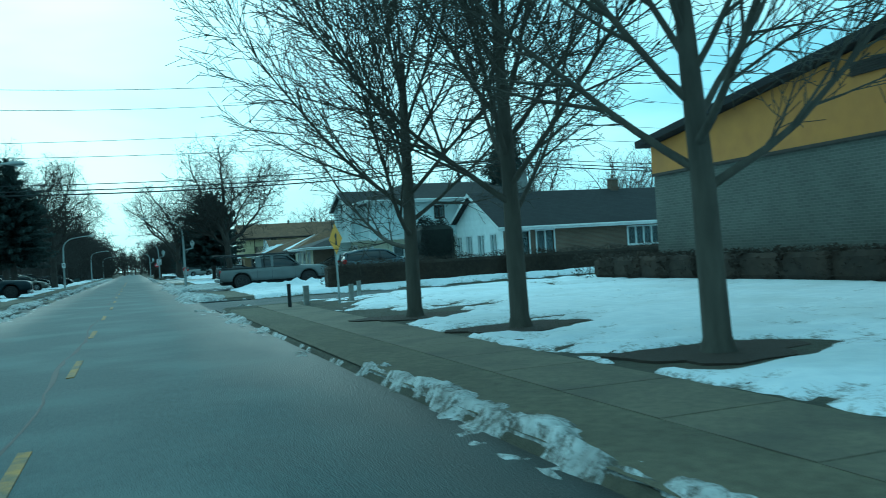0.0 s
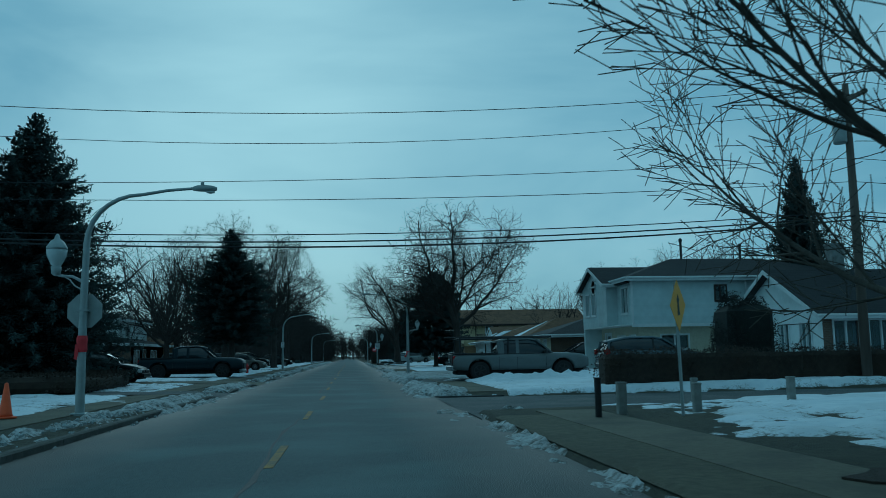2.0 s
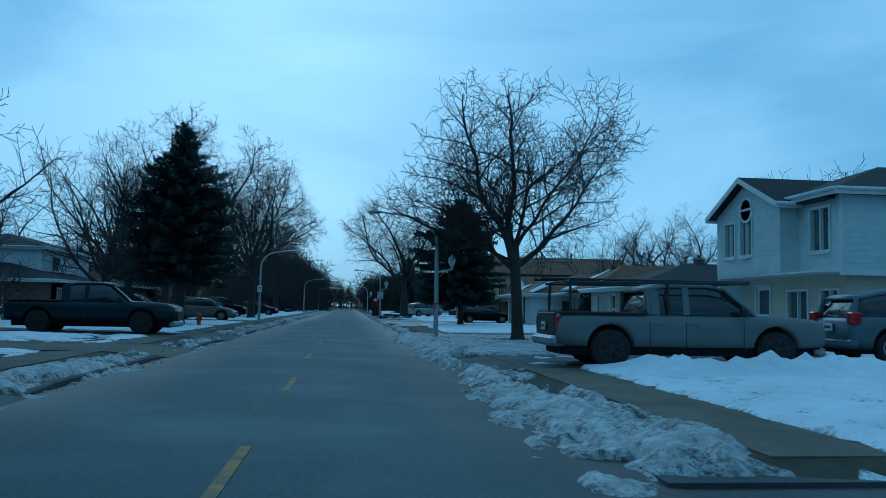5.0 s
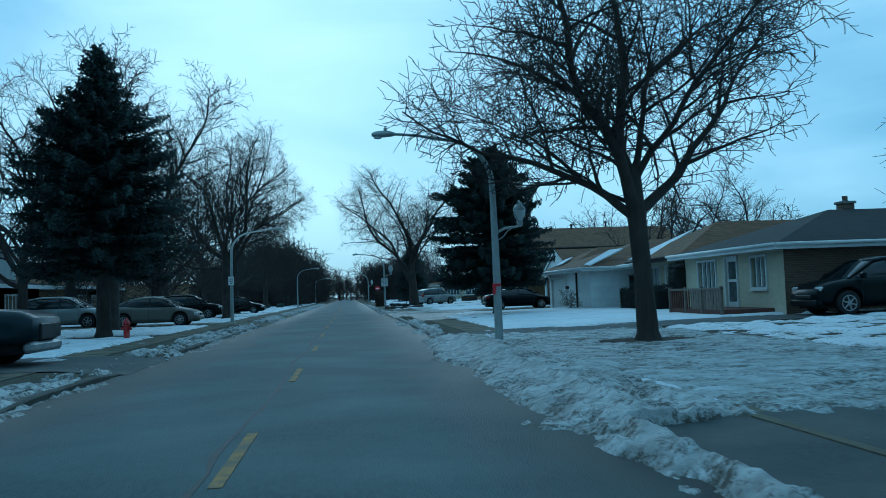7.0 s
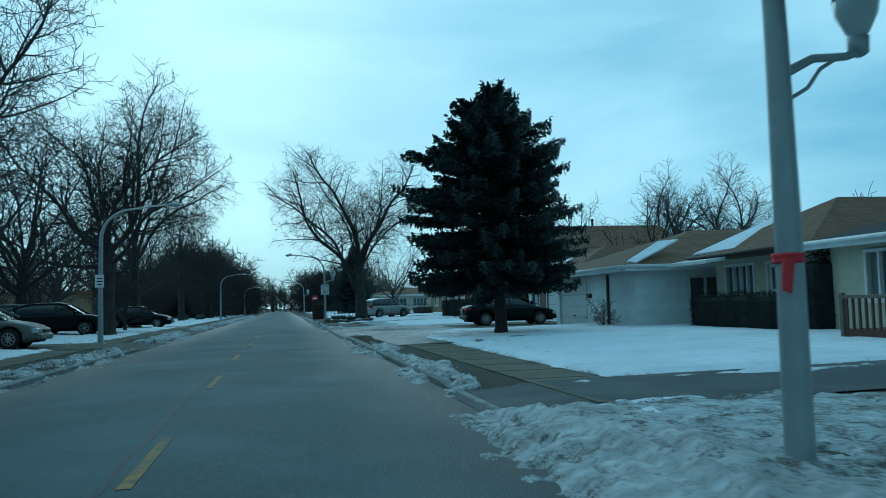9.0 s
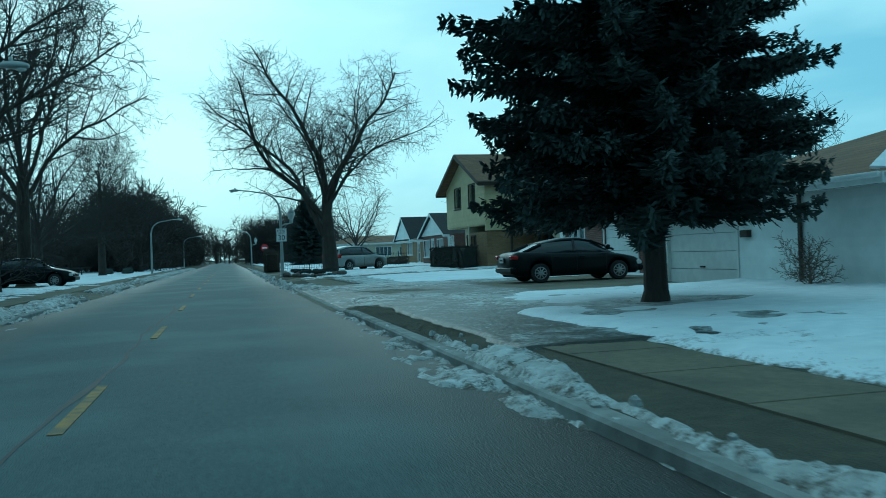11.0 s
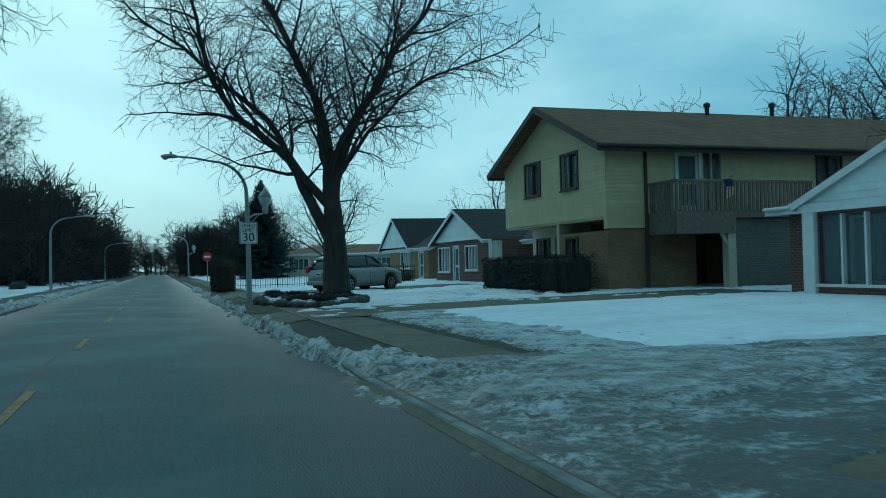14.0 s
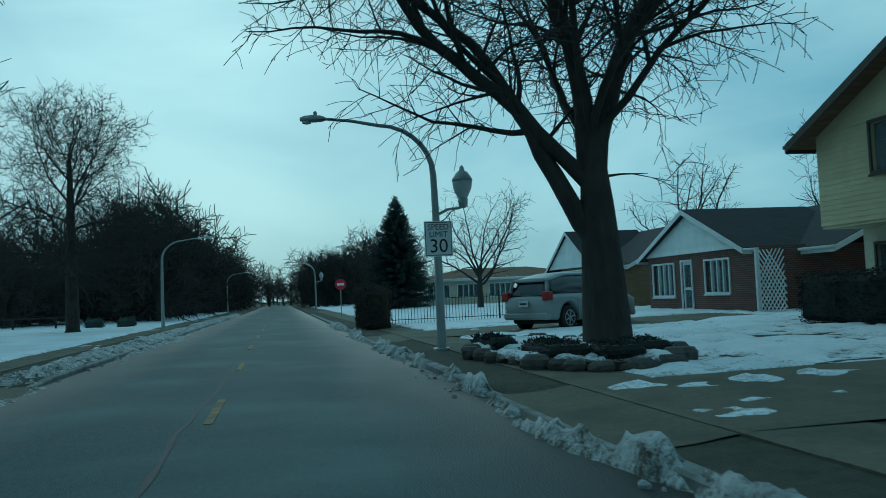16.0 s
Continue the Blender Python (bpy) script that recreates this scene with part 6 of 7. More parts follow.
gable_end(yel, "x", 29.8, 117.1, 125.4, 5.0, 1.75, SIDING_CREAM)
gable_roof(yel, 14.87, 30.0, 117.1, 125.4, 5.0, 1.75, "x", SHINGLE_BROWN, 0.55, 0.16, TRIM_DARK)
part("downspout", Mesh().tube([(16.3, 117.03, 4.9), (16.3, 117.03, 0.2)], 0.06, 6), TRIM_DARK, yel)
vent_pipe(yel, 21.6, 121.0, 6.6, 7.1, 0.09)
vent_pipe(yel, 25.0, 121.4, 6.6, 7.3, 0.09)
bal = part("balcony", Mesh().box(16.4, 21.7, 115.62, 117.06, 2.5, 2.72), WOOD_DECK, yel, "weathered timber balcony over the carport")
part("rail", Mesh().cbox(16.4, 21.7, 115.58, 115.68, 3.62, 3.7, 0.01), WOOD_DECK, bal)
part("rail", Mesh().cbox(16.38, 16.48, 115.58, 117.06, 3.62, 3.7, 0.01), WOOD_DECK, bal)
part("skirt", Mesh().box(16.42, 18.6, 115.56, 115.617, 2.0, 2.7), WOOD_DECK, bal)
part("skirt", Mesh().box(16.36, 16.4, 115.6, 117.06, 2.0, 2.7), WOOD_DECK, bal)
for k in range(35):
    xx = 16.45 + 0.151 * k
    part("baluster", Mesh().box(xx, xx + 0.09, 115.6, 115.64, 2.72, 3.63), WOOD_DECK, bal)
for k in range(9):
    yy = 115.7 + 0.15 * k
    part("baluster", Mesh().box(16.4, 16.44, yy, yy + 0.09, 2.72, 3.63), WOOD_DECK, bal)
for xx in (18.35, 21.4):
    part("post", Mesh().box(xx, xx + 0.3, 115.62, 115.92, 0.0, 2.498), STUCCO, bal)
part("brace", Mesh().tube([(17.9, 115.7, 2.45), (18.4, 115.7, 1.6)], 0.06, 6), STUCCO, bal)
Wall(yel, (18.65, 115.8), (30.0, 115.8), 0.0, 2.48, BRICK_GREY, name="carport_wall")


def flag():
    """A small bunched flag hung on the balcony rail."""
    t = thing("flag", "small blue and striped flag draped on a balcony rail", "flag", pose(18.3, 115.5, 2.95) @ Matrix.Scale(0.72, 4))
    part("pole", Mesh().tube([(-0.1, 0.14, 0.84), (0.1, -0.06, 1.12), (0.2, -0.1, 1.2)], 0.015, 6), WOOD_DECK, t)
    rings = []
    for i in range(5):
        z = 1.05 - i * 0.08
        rings.append([(-0.25 + 0.04 * i, -0.02, z), (0.1, -0.1 - 0.02 * i, z), (0.3, 0.0, z), (0.05, 0.03, z)])
    part("canton", Mesh().loft(rings[::-1]), mat("blue_cloth", (0.025, 0.035, 0.09), (0.015, 0.02, 0.06), 9, 0.9), t)
    for k in range(5):
        c = TAIL_RED if k % 2 else CURTAIN
        part("stripe", Mesh().hexa([(-0.1 + 0.07 * k, -0.03, 0.2 + 0.03 * k), (-0.04 + 0.07 * k, -0.03, 0.2 + 0.03 * k), (-0.04 + 0.07 * k, 0.0, 0.2 + 0.03 * k), (-0.1 + 0.07 * k, 0.0, 0.2 + 0.03 * k), (-0.06 + 0.07 * k, -0.05, 0.74), (0.0 + 0.07 * k, -0.05, 0.74), (0.0 + 0.07 * k, -0.02, 0.74), (-0.06 + 0.07 * k, -0.02, 0.74)]), c, t)


flag()

# small gabled houses further on
sm = thing("small_house", "small red brick house with a white sided gable", "house")
shell(sm, 16.5, 26.0, 131.2, 139.8, 0.0, 2.45, BRICK_RED, west=[(0.5, 2.4, 0.85, 2.1, "triple"), (3.1, 3.9, 0.1, 2.15, "door"), (5.0, 6.7, 0.95, 2.1, "triple")])
gable_end(sm, "x", 16.4, 131.9, 139.8, 2.45, 1.55, SIDING_WHITE, siding=SIDING_WHITE)
gable_roof(sm, 16.5, 21.5, 131.9, 139.8, 2.45, 1.6, "x", SHINGLE_DARK, 0.35, 0.12, WHITE, (True, False))
gable_roof(sm, 18.5, 26.0, 129.8, 140.5, 2.4, 1.7, "y", SHINGLE_DARK, 0.4)
lat = part("lattice", Mesh().box(16.4, 16.46, 129.6, 131.2, 0.1, 0.2), WHITE, sm, "white diagonal garden lattice")
for k in range(14):
    for s in (-1, 1):
        o = (k - 5) * 0.22
        y0, y1 = max(0, o), min(1.6, o + 2.1)
        if y1 - y0 > 0.1:
            za, zb = 0.2 + (y0 - o), 0.2 + (y1 - o)
            a, b = (129.6 + y0, 129.6 + y1) if s > 0 else (131.2 - y0, 131.2 - y1)
            part("lath", Mesh().tube([(16.42 + 0.02 * s, a, za), (16.42 + 0.02 * s, b, zb)], 0.02, 4), WHITE, lat)
part("post", Mesh().box(16.36, 16.48, 131.1, 131.22, 0, 2.4), WHITE, sm)
sm2 = thing("small_house", "small tan brick house with white gable and window", "house")
shell(sm2, 17.8, 26.0, 145.5, 155.0, 0.0, 2.5, BRICK_TAN, west=[(3.0, 5.2, 1.05, 2.1, "triple"), (7.5, 8.4, 0.2, 2.1, "door")])
gable_end(sm2, "x", 17.6, 149.5, 157.0, 2.5, 2.0, SIDING_WHITE, siding=SIDING_WHITE)
gable_roof(sm2, 17.8, 22.0, 149.5, 157.0, 2.5, 2.05, "x", SHINGLE_DARK, 0.35, 0.12, WHITE, (True, False))
gable_roof(sm2, 18.3, 26.0, 145.5, 157.0, 2.5, 1.9, "y", SHINGLE_DARK, 0.5)

# low roofs beyond the iron fence
far_h = thing("low_house", "low tan building with a shallow brown roof", "house")
shell(far_h, 13.5, 30.0, 182.0, 192.0, 0.0, 2.5, STUCCO, west=[(2, 4, 1, 2, "triple"), (6, 8, 1, 2, "triple")], south=[(0.6, 2.6, 1, 2.1, "triple"), (3.4, 5.4, 1, 2.1, "triple"), (6.4, 8.4, 1, 2.1, "triple"), (9.5, 11.5, 1, 2.1, "triple")])
hip_roof(far_h, 13.5, 30.0, 182.0, 192.0, 2.5, 1.2, SHINGLE_BROWN, 0.6)

# houses on the other side
lh = thing("split_level_house", "split-level house with white dormer wall and dark roof", "house")
shell(lh, -27.0, -17.0, 84.0, 96.0, 0.0, 2.4, BRICK_BROWN, south=[(0.8, 3.6, 0.1, 2.0, "garage"), (5.5, 7.2, 0.9, 2.0, "window")])
Wall(lh, (-17.0, 84.0), (-17.0, 96.0), 0.0, 2.4, BRICK_BROWN, [(1.0, 2.6, 0.9, 2.0, "triple"), (4, 5, 0.1, 2.1, "door"), (7, 9, 0.9, 2.0, "triple")])
hip_roof(lh, -27.0, -17.0, 84.0, 96.0, 2.42, 1.5, SHINGLE_DARK, 0.6)
Wall(lh, (-26.0, 88.0), (-19.0, 88.0), 2.5, 4.6, SIDING_WHITE, [(2.0, 3.4, 3.3, 4.2, "window")], siding=SIDING_WHITE)
Wall(lh, (-19.0, 88.0), (-19.0, 98.0), 2.5, 4.6, SIDING_WHITE, [(2.0, 3.4, 3.3, 4.2, "window")])
Wall(lh, (-26.0, 98.0), (-26.0, 88.0), 2.5, 4.6, SIDING_WHITE)
Wall(lh, (-19.0, 98.0), (-26.0, 98.0), 2.5, 4.6, SIDING_WHITE)
hip_roof(lh, -26.0, -19.0, 88.0, 98.0, 4.62, 1.2, SHINGLE_DARK, 0.4)
vent_pipe(lh, -23.5, 92.0, 5.2, 6.5)
lh2 = thing("low_house", "dark low house with white garage frame behind parked cars", "house")
shell(lh2, -29.0, -18.5, 62.0, 74.0, 0.0, 2.4, BRICK_BROWN, south=[(7.3, 9.6, 0.1, 2.0, "garage", TRIM_DARK), (2.0, 4.0, 0.9, 2.0, "window")])
part("door_surround", Mesh().box(-21.9, -21.6, 61.9, 61.995, 0.0, 2.2), WHITE, lh2)
part("door_surround", Mesh().box(-19.2, -18.9, 61.9, 61.995, 0.0, 2.2), WHITE, lh2)
part("door_surround", Mesh().box(-21.6, -19.2, 61.9, 61.995, 2.02, 2.2), WHITE, lh2)
Wall(lh2, (-18.5, 62.0), (-18.5, 74.0), 0.0, 2.4, BRICK_BROWN, [(2.0, 4.0, 0.9, 2.0, "triple"), (8, 9, 0.1, 2.1, "door")])
hip_roof(lh2, -29.0, -18.5, 62.0, 74.0, 2.42, 1.6, SHINGLE_DARK, 0.6)
lh3 = thing("brick_house", "brown brick house behind parked cars and bare trees", "house")
shell(lh3, -28.0, -17.5, 103.0, 114.0, 0.0, 2.5, BRICK_TAN, south=[(2.0, 4.0, 0.9, 2.0, "window"), (6.5, 8.5, 0.9, 2.0, "window")])
Wall(lh3, (-17.5, 103.0), (-17.5, 114.0), 0.0, 2.5, BRICK_TAN, [(1.0, 3.6, 0.05, 2.0, "garage"), (5, 7, 0.9, 2.0, "triple")])
hip_roof(lh3, -28.0, -17.5, 103.0, 114.0, 2.52, 1.6, SHINGLE_BROWN, 0.6)
inst = thing("long_building", "long low brown brick building with a pale end wall", "building")
Wall(inst, (-21.0, 165.0), (-21.0, 215.0), 0.0, 3.6, BRICK_BROWN, [(3, 6, 1.0, 2.2, "triple", TRIM_DARK), (10, 13, 1.0, 2.2, "triple", TRIM_DARK), (17, 20, 1.0, 2.2, "triple", TRIM_DARK), (25, 28, 1.0, 2.2, "triple", TRIM_DARK)])
Wall(inst, (-45.0, 165.0), (-21.0, 165.0), 0.0, 3.6, BRICK_TAN, [(8, 11, 1.0, 2.2, "triple", TRIM_DARK), (16, 19, 1.0, 2.2, "triple", TRIM_DARK)])
Wall(inst, (-45.0, 215.0), (-45.0, 165.0), 0.0, 3.6, BRICK_BROWN)
Wall(inst, (-21.0, 215.0), (-45.0, 215.0), 0.0, 3.6, BRICK_BROWN)
part("roof", Mesh().box(-45.3, -20.7, 164.7, 215.3, 3.604, 3.9), SHINGLE_BROWN, inst)

# ---- vehicles ----


def half_ring(x, pts):
    """A closed section across a car from its right half: (half width, height) from the sill up to the middle."""
    right = [(x, -w, z) for w, z in pts]
    left = [(x, w, z) for w, z in reversed(pts) if w > 1e-4]
    return right + left


def wheel(parent, x, y, r, width, side, rim=None, spokes=5):
    rim = rim or RIM
    w = part("wheel", Mesh().lathe([(r * 0.62, -width / 2), (r * 0.9, -width / 2), (r, -width * 0.32), (r, width * 0.32), (r * 0.9, width / 2), (r * 0.62, width / 2)], 22, (x, y, r), "y"), BLACK_RUBBER, parent, "black rubber tyre", smooth=False)
    o = side * width * 0.53
    part("rim", Mesh().lathe([(r * 0.66, o - 0.02 * side), (r * 0.64, o), (r * 0.57, o), (r * 0.55, o - 0.05 * side)], 20, (x, y, r), "y"), rim, w)
    part("wheel_well", Mesh().lathe([(0.02, o - 0.06 * side), (r * 0.62, o - 0.05 * side), (r * 0.62, o - 0.07 * side), (0.02, o - 0.08 * side)], 16, (x, y, r), "y"), DARK_METAL, w)
    hub = Mesh().lathe([(0.07, o - 0.03 * side), (0.06, o + 0.01 * side), (0.01, o + 0.015 * side)], 10, (x, y, r), "y")
    part("hub", hub, rim, w)
    for k in range(spokes):
        a = 6.283 * k / spokes + 0.3
        p = [(x + 0.05 * math.cos(a), y + o - 0.01 * side, r + 0.05 * math.sin(a)), (x + r * 0.6 * math.cos(a), y + o - 0.015 * side, r + r * 0.6 * math.sin(a))]
        part("spoke", Mesh().tube(p, [0.03, 0.16 / spokes], 5, True), rim, w)


def along(keys, x, c, blur=0.09):
    """A column of a table of sections at x, with its corners eased."""
    xs, vs = [k[0] for k in keys], [k[c] for k in keys]
    return float(sum(np.interp(x + d, xs, vs) * w for d, w in ((-blur, 0.25), (0, 0.5), (blur, 0.25))))


def car(kind, m, colour, label, category="car", dark_tail=False):
    """A parked vehicle, nose along +x at the origin's pose, standing on z = 0."""
    t = thing({"pickup": "pickup_truck", "suv": "parked_suv", "sedan": "parked_sedan"}[kind], label, category, m)
    # sections: place, width, underside, shoulder, top
    if kind == "sedan":
        W, r, axles = 0.88, 0.325, (-1.33, 1.37)
        body = [(-2.28, .66, .44, .74, .8), (-2.22, .88, .3, .86, .98), (-1.95, .97, .22, .93, 1.05), (-1.35, 1, .2, .93, 1.04), (-0.6, 1, .2, .92, .98), (0.6, 1, .2, .9, .95), (1.0, 1, .2, .88, .95), (1.5, .98, .2, .82, .88), (1.95, .93, .22, .72, .78), (2.2, .8, .28, .6, .66), (2.28, .62, .34, .5, .55)]
        cab = [(-1.85, 1.02, .74, .7), (-1.15, 1.33, .78, .68), (-0.5, 1.44, .8, .66), (0.1, 1.46, .8, .66), (0.55, 1.38, .8, .66), (1.3, .93, .76, .74)]
        roof = [(-1.22, 1.3), (-0.5, 1.45), (0.1, 1.47), (0.52, 1.39)]
        doors, lamp_z, plate_z = (-0.95, -0.1, 0.92), (0.8, 0.94), 0.78
    elif kind == "suv":
        W, r, axles = 0.91, 0.36, (-1.33, 1.33)
        body = [(-2.24, .7, .5, .8, .88), (-2.16, .94, .36, .9, 1.02), (-1.8, 1, .3, .97, 1.06), (-1.0, 1, .26, .98, 1.06), (0.6, 1, .26, .98, 1.06), (1.0, 1, .26, .96, 1.08), (1.6, .98, .28, .9, 1.0), (2.0, .93, .3, .8, .9), (2.2, .8, .4, .68, .74)]
        cab = [(-2.14, 1.04, .78, .76), (-1.88, 1.5, .8, .7), (-1.2, 1.63, .82, .7), (0.0, 1.64, .82, .7), (0.42, 1.56, .82, .7), (1.25, 1.04, .8, .74)]
        roof = [(-2.0, 1.48), (-1.2, 1.645), (0.0, 1.655), (0.4, 1.575)]
        doors, lamp_z, plate_z = (-0.95, -0.05, 0.92), (0.88, 1.14), 0.8
    else:
        W, r, axles = 0.98, 0.41, (-1.76, 1.78)
        body = [(-2.88, .95, .5, 1.0, 1.08), (-2.8, .985, .46, 1.06, 1.15), (-2.4, 1, .44, 1.06, 1.16), (-1.0, 1, .44, 1.06, 1.16), (0.0, 1, .44, 1.04, 1.14), (1.2, 1, .44, 1.03, 1.14), (1.45, 1, .44, 1.03, 1.17), (2.2, .99, .44, 1.02, 1.14), (2.65, .97, .46, .98, 1.1), (2.83, .93, .5, .92, 1.02), (2.9, .85, .55, .84, .94)]
        cab = [(-0.98, 1.14, .9, .86), (-0.92, 1.7, .9, .78), (-0.6, 1.8, .9, .77), (0.4, 1.82, .9, .77), (0.7, 1.74, .9, .77), (1.38, 1.16, .87, .82)]
        roof = [(-0.97, 1.7), (-0.6, 1.81), (0.4, 1.83), (0.72, 1.75)]
        doors, lamp_z, plate_z = (-0.95, -0.18, 1.05), (0.76, 1.08), 0.86
    x0, x1 = body[0][0], body[-1][0]
    R = r * 1.22
    stations = set(np.round(np.arange(x0, x1, 0.08), 3)) | {x1}
    for ax in axles:
        stations |= {round(ax + R * k, 3) for k in (-1.0, -0.985, -0.94, -0.85, -0.7, -0.5, -0.25, 0.0, 0.25, 0.5, 0.7, 0.85, 0.94, 0.985, 1.0)}
    rings = []
    for x in sorted(stations):
        a, zb, zs, zt = W * along(body, x, 1), along(body, x, 2), along(body, x, 3), along(body, x, 4)
        for ax in axles:
            if abs(x - ax) < R:
                zb = max(zb, r + math.sqrt(R * R - (x - ax) ** 2))
        h = max(zs - zb, 0.02)
        zs = zb + h
        zt = max(zt, zs + 0.02)
        rings.append(half_ring(x, [(a * 0.72, zb), (a * 0.975, zb + 0.02), (a * 1.0, zb + 0.35 * h), (a * 1.003, zb + 0.7 * h), (a * 0.985, zs), (a * 0.9, zt - 0.012), (a * 0.5, zt + 0.006), (0.0001, zt + 0.014)]))
    part("body", Mesh().loft(rings), colour, t, smooth=True)
    part("underbody", Mesh().cbox(x0 + 0.15, x1 - 0.15, -W * 0.7, W * 0.7, r * 0.62, r * 2.1, 0.05), BLACK_RUBBER, t)
    gl = []
    for x in sorted(set(np.round(np.arange(cab[0][0], cab[-1][0], 0.09), 3)) | {cab[-1][0]}):
        z, lo, hi = along(cab, x, 1, 0.06), W * along(cab, x, 2), W * along(cab, x, 3)
        base = along(body, x, 4) - 0.12
        gl.append(half_ring(x, [(lo, base), (lo, min(z - 0.02, base + 0.14)), (hi, z - 0.035), (hi * 0.6, z), (0.0001, z + 0.01)]))
    part("cabin_glass", Mesh().loft(gl), CAR_GLASS, t, "dark tinted window glass", smooth=True)
    rr = []
    wt_ = cab[2][3] * W
    for x in np.linspace(roof[0][0], roof[-1][0], 14):
        z = along(roof, x, 1, 0.12)
        rr.append(half_ring(float(x), [(wt_ + 0.014, z - 0.075), (wt_ + 0.012, z - 0.02), (wt_ * 0.6, z + 0.022), (0.0001, z + 0.032)]))
    part("roof_panel", Mesh().loft(rr), colour, t, smooth=True)
    belt = cab[0][1] + 0.01
    for s in (-1, 1):
        lo, hi = cab[2][2] * W * s, cab[2][3] * W * s
        f, b = roof[-1], roof[0]
        part("pillar", Mesh().tube([(cab[-1][0] - 0.02, cab[-1][2] * W * s, belt), (f[0], hi, f[1] - 0.03)], 0.035, 6), colour, t)
        part("pillar", Mesh().tube([(cab[0][0] + 0.05, cab[0][2] * W * s, belt), (b[0], hi, b[1] - 0.03)], 0.06, 6), colour, t)
        for xp, wide in (((-0.84, 0.13), (-0.14, 0.07)) if kind == "pickup" else ((doors[1], 0.04),)):
            zt = along(roof, xp, 1) - 0.05
            o = 0.012 * s
            q = [(xp - wide, lo + o, belt), (xp + wide, lo + o, belt), (xp + wide, lo - o, belt), (xp - wide, lo - o, belt)]
            q2 = [(xp - wide, hi + o, zt), (xp + wide, hi + o, zt), (xp + wide, hi - o, zt), (xp - wide, hi - o, zt)]
            part("pillar", Mesh().hexa(q + q2), colour if kind == "pickup" else DARK_METAL, t)
        part("side_mirror", Mesh().cbox(cab[-1][0] - 0.42, cab[-1][0] - 0.28, (W + 0.04) * s - 0.1, (W + 0.04) * s + 0.1, belt, belt + 0.18, 0.04), DARK_METAL if kind == "pickup" else colour, t)
        for xd in doors:
            part("door_seam", Mesh().box(xd - 0.005, xd + 0.005, s * (W * 1.003) - 0.004, s * (W * 1.003) + 0.004, 0.36, belt - 0.14), DARK_METAL, t)
        for xx in (doors[0] + 0.18, doors[1] + 0.18):
            part("door_handle", Mesh().cbox(xx - 0.09, xx + 0.09, s * W - 0.02, s * W + 0.025, belt - 0.22, belt - 0.18, 0.008), colour, t)
        for ax in axles:
            wheel(t, ax, s * (W - 0.12), r, 0.22, s, RIM_DARK if kind == "pickup" else RIM, 9 if kind == "sedan" else 6)
        part("tail_lamp", Mesh().cbox(x0 - 0.012, x0 + (0.22 if kind != "pickup" else 0.14), s * W * 0.84 - 0.12, s * W * 0.84 + 0.135, lamp_z[0], lamp_z[1], 0.03), TAIL_RED, t)
        part("headlight", Mesh().cbox(x1 - 0.36, x1 - 0.06, s * W * 0.7 - 0.16, s * W * 0.7 + 0.14, body[-2][3] - 0.1, body[-2][3] + 0.05, 0.03), HEAD_CLEAR, t)
    part("rear_bumper", Mesh().cbox(x0 - (0.12 if kind == "pickup" else 0.03), x0 + 0.2, -W * 0.93, W * 0.93, 0.44 if kind == "pickup" else 0.34, 0.66 if kind == "pickup" else 0.56, 0.06), RIM if kind == "pickup" else colour, t)
    part("front_bumper", Mesh().cbox(x1 - 0.2, x1 + 0.04, -W * 0.85, W * 0.85, 0.28, 0.5, 0.06), colour if kind != "pickup" else RIM, t)
    part("grille", Mesh().cbox(x1 - 0.05, x1 + 0.05, -W * 0.45, W * 0.45, 0.52, 0.62 if kind != "pickup" else 0.85, 0.02), DARK_METAL, t)
    pl = part("number_plate", Mesh().cbox(x0 - 0.075, x0 - 0.055, -0.18, 0.18, plate_z - 0.09, plate_z + 0.09, 0.005), PLATE, t)
    part("plate_bracket", Mesh().box(x0 - 0.056, x0 + 0.06, -0.14, 0.14, plate_z - 0.07, plate_z + 0.07), DARK_METAL, t)
    part("bar", Mesh().box(x0 - 0.08, x0 - 0.0755, -0.13, 0.13, plate_z - 0.025, plate_z + 0.025), SIGN_BLACK, pl)
    if kind == "pickup":
        part("tailgate", Mesh().cbox(x0 - 0.03, x0 + 0.05, -W * 0.82, W * 0.82, 0.66, 1.17, 0.03), DARK_METAL if dark_tail else colour, t)
        for s in (-1, 1):
            part("bed_rail", Mesh().cbox(x0 + 0.02, -1.0, s * W * 0.93 - 0.05, s * W * 0.93 + 0.05, 1.14, 1.19, 0.015), DARK_METAL, t)
        part("bed_liner", Mesh().box(x0 + 0.08, -1.02, -W * 0.86, W * 0.86, 1.15, 1.178), BLACK_RUBBER, t)
    return t


def ladder_rack(parent, W=0.98):
    rk = part("ladder_rack", Mesh().tube([(-2.7, -W * 0.9, 1.81), (1.2, -W * 0.9, 1.85)], 0.03, 6, True), DARK_METAL, parent, "black steel ladder rack")
    part("rail", Mesh().tube([(-2.7, W * 0.9, 1.81), (1.2, W * 0.9, 1.85)], 0.03, 6, True), DARK_METAL, rk)
    for x in (-2.6, -1.9, -1.1, -0.5, 0.9):
        part("crossbar", Mesh().tube([(x, -W * 0.92, 1.84), (x, W * 0.92, 1.84)], 0.025, 6, True), DARK_METAL, rk)
    for x in (-2.6, -0.55):
        for s in (-1, 1):
            part("upright", Mesh().tube([(x, s * W * 0.94, 1.14), (x, s * W * 0.9, 1.82)], 0.028, 6, True), DARK_METAL, rk)
    for y in (-0.5, -0.35, 0.2):
        part("pipe", Mesh().tube([(-3.1, y, 1.89), (1.4, y, 1.89)], 0.035, 8, True), DARK_METAL, rk)


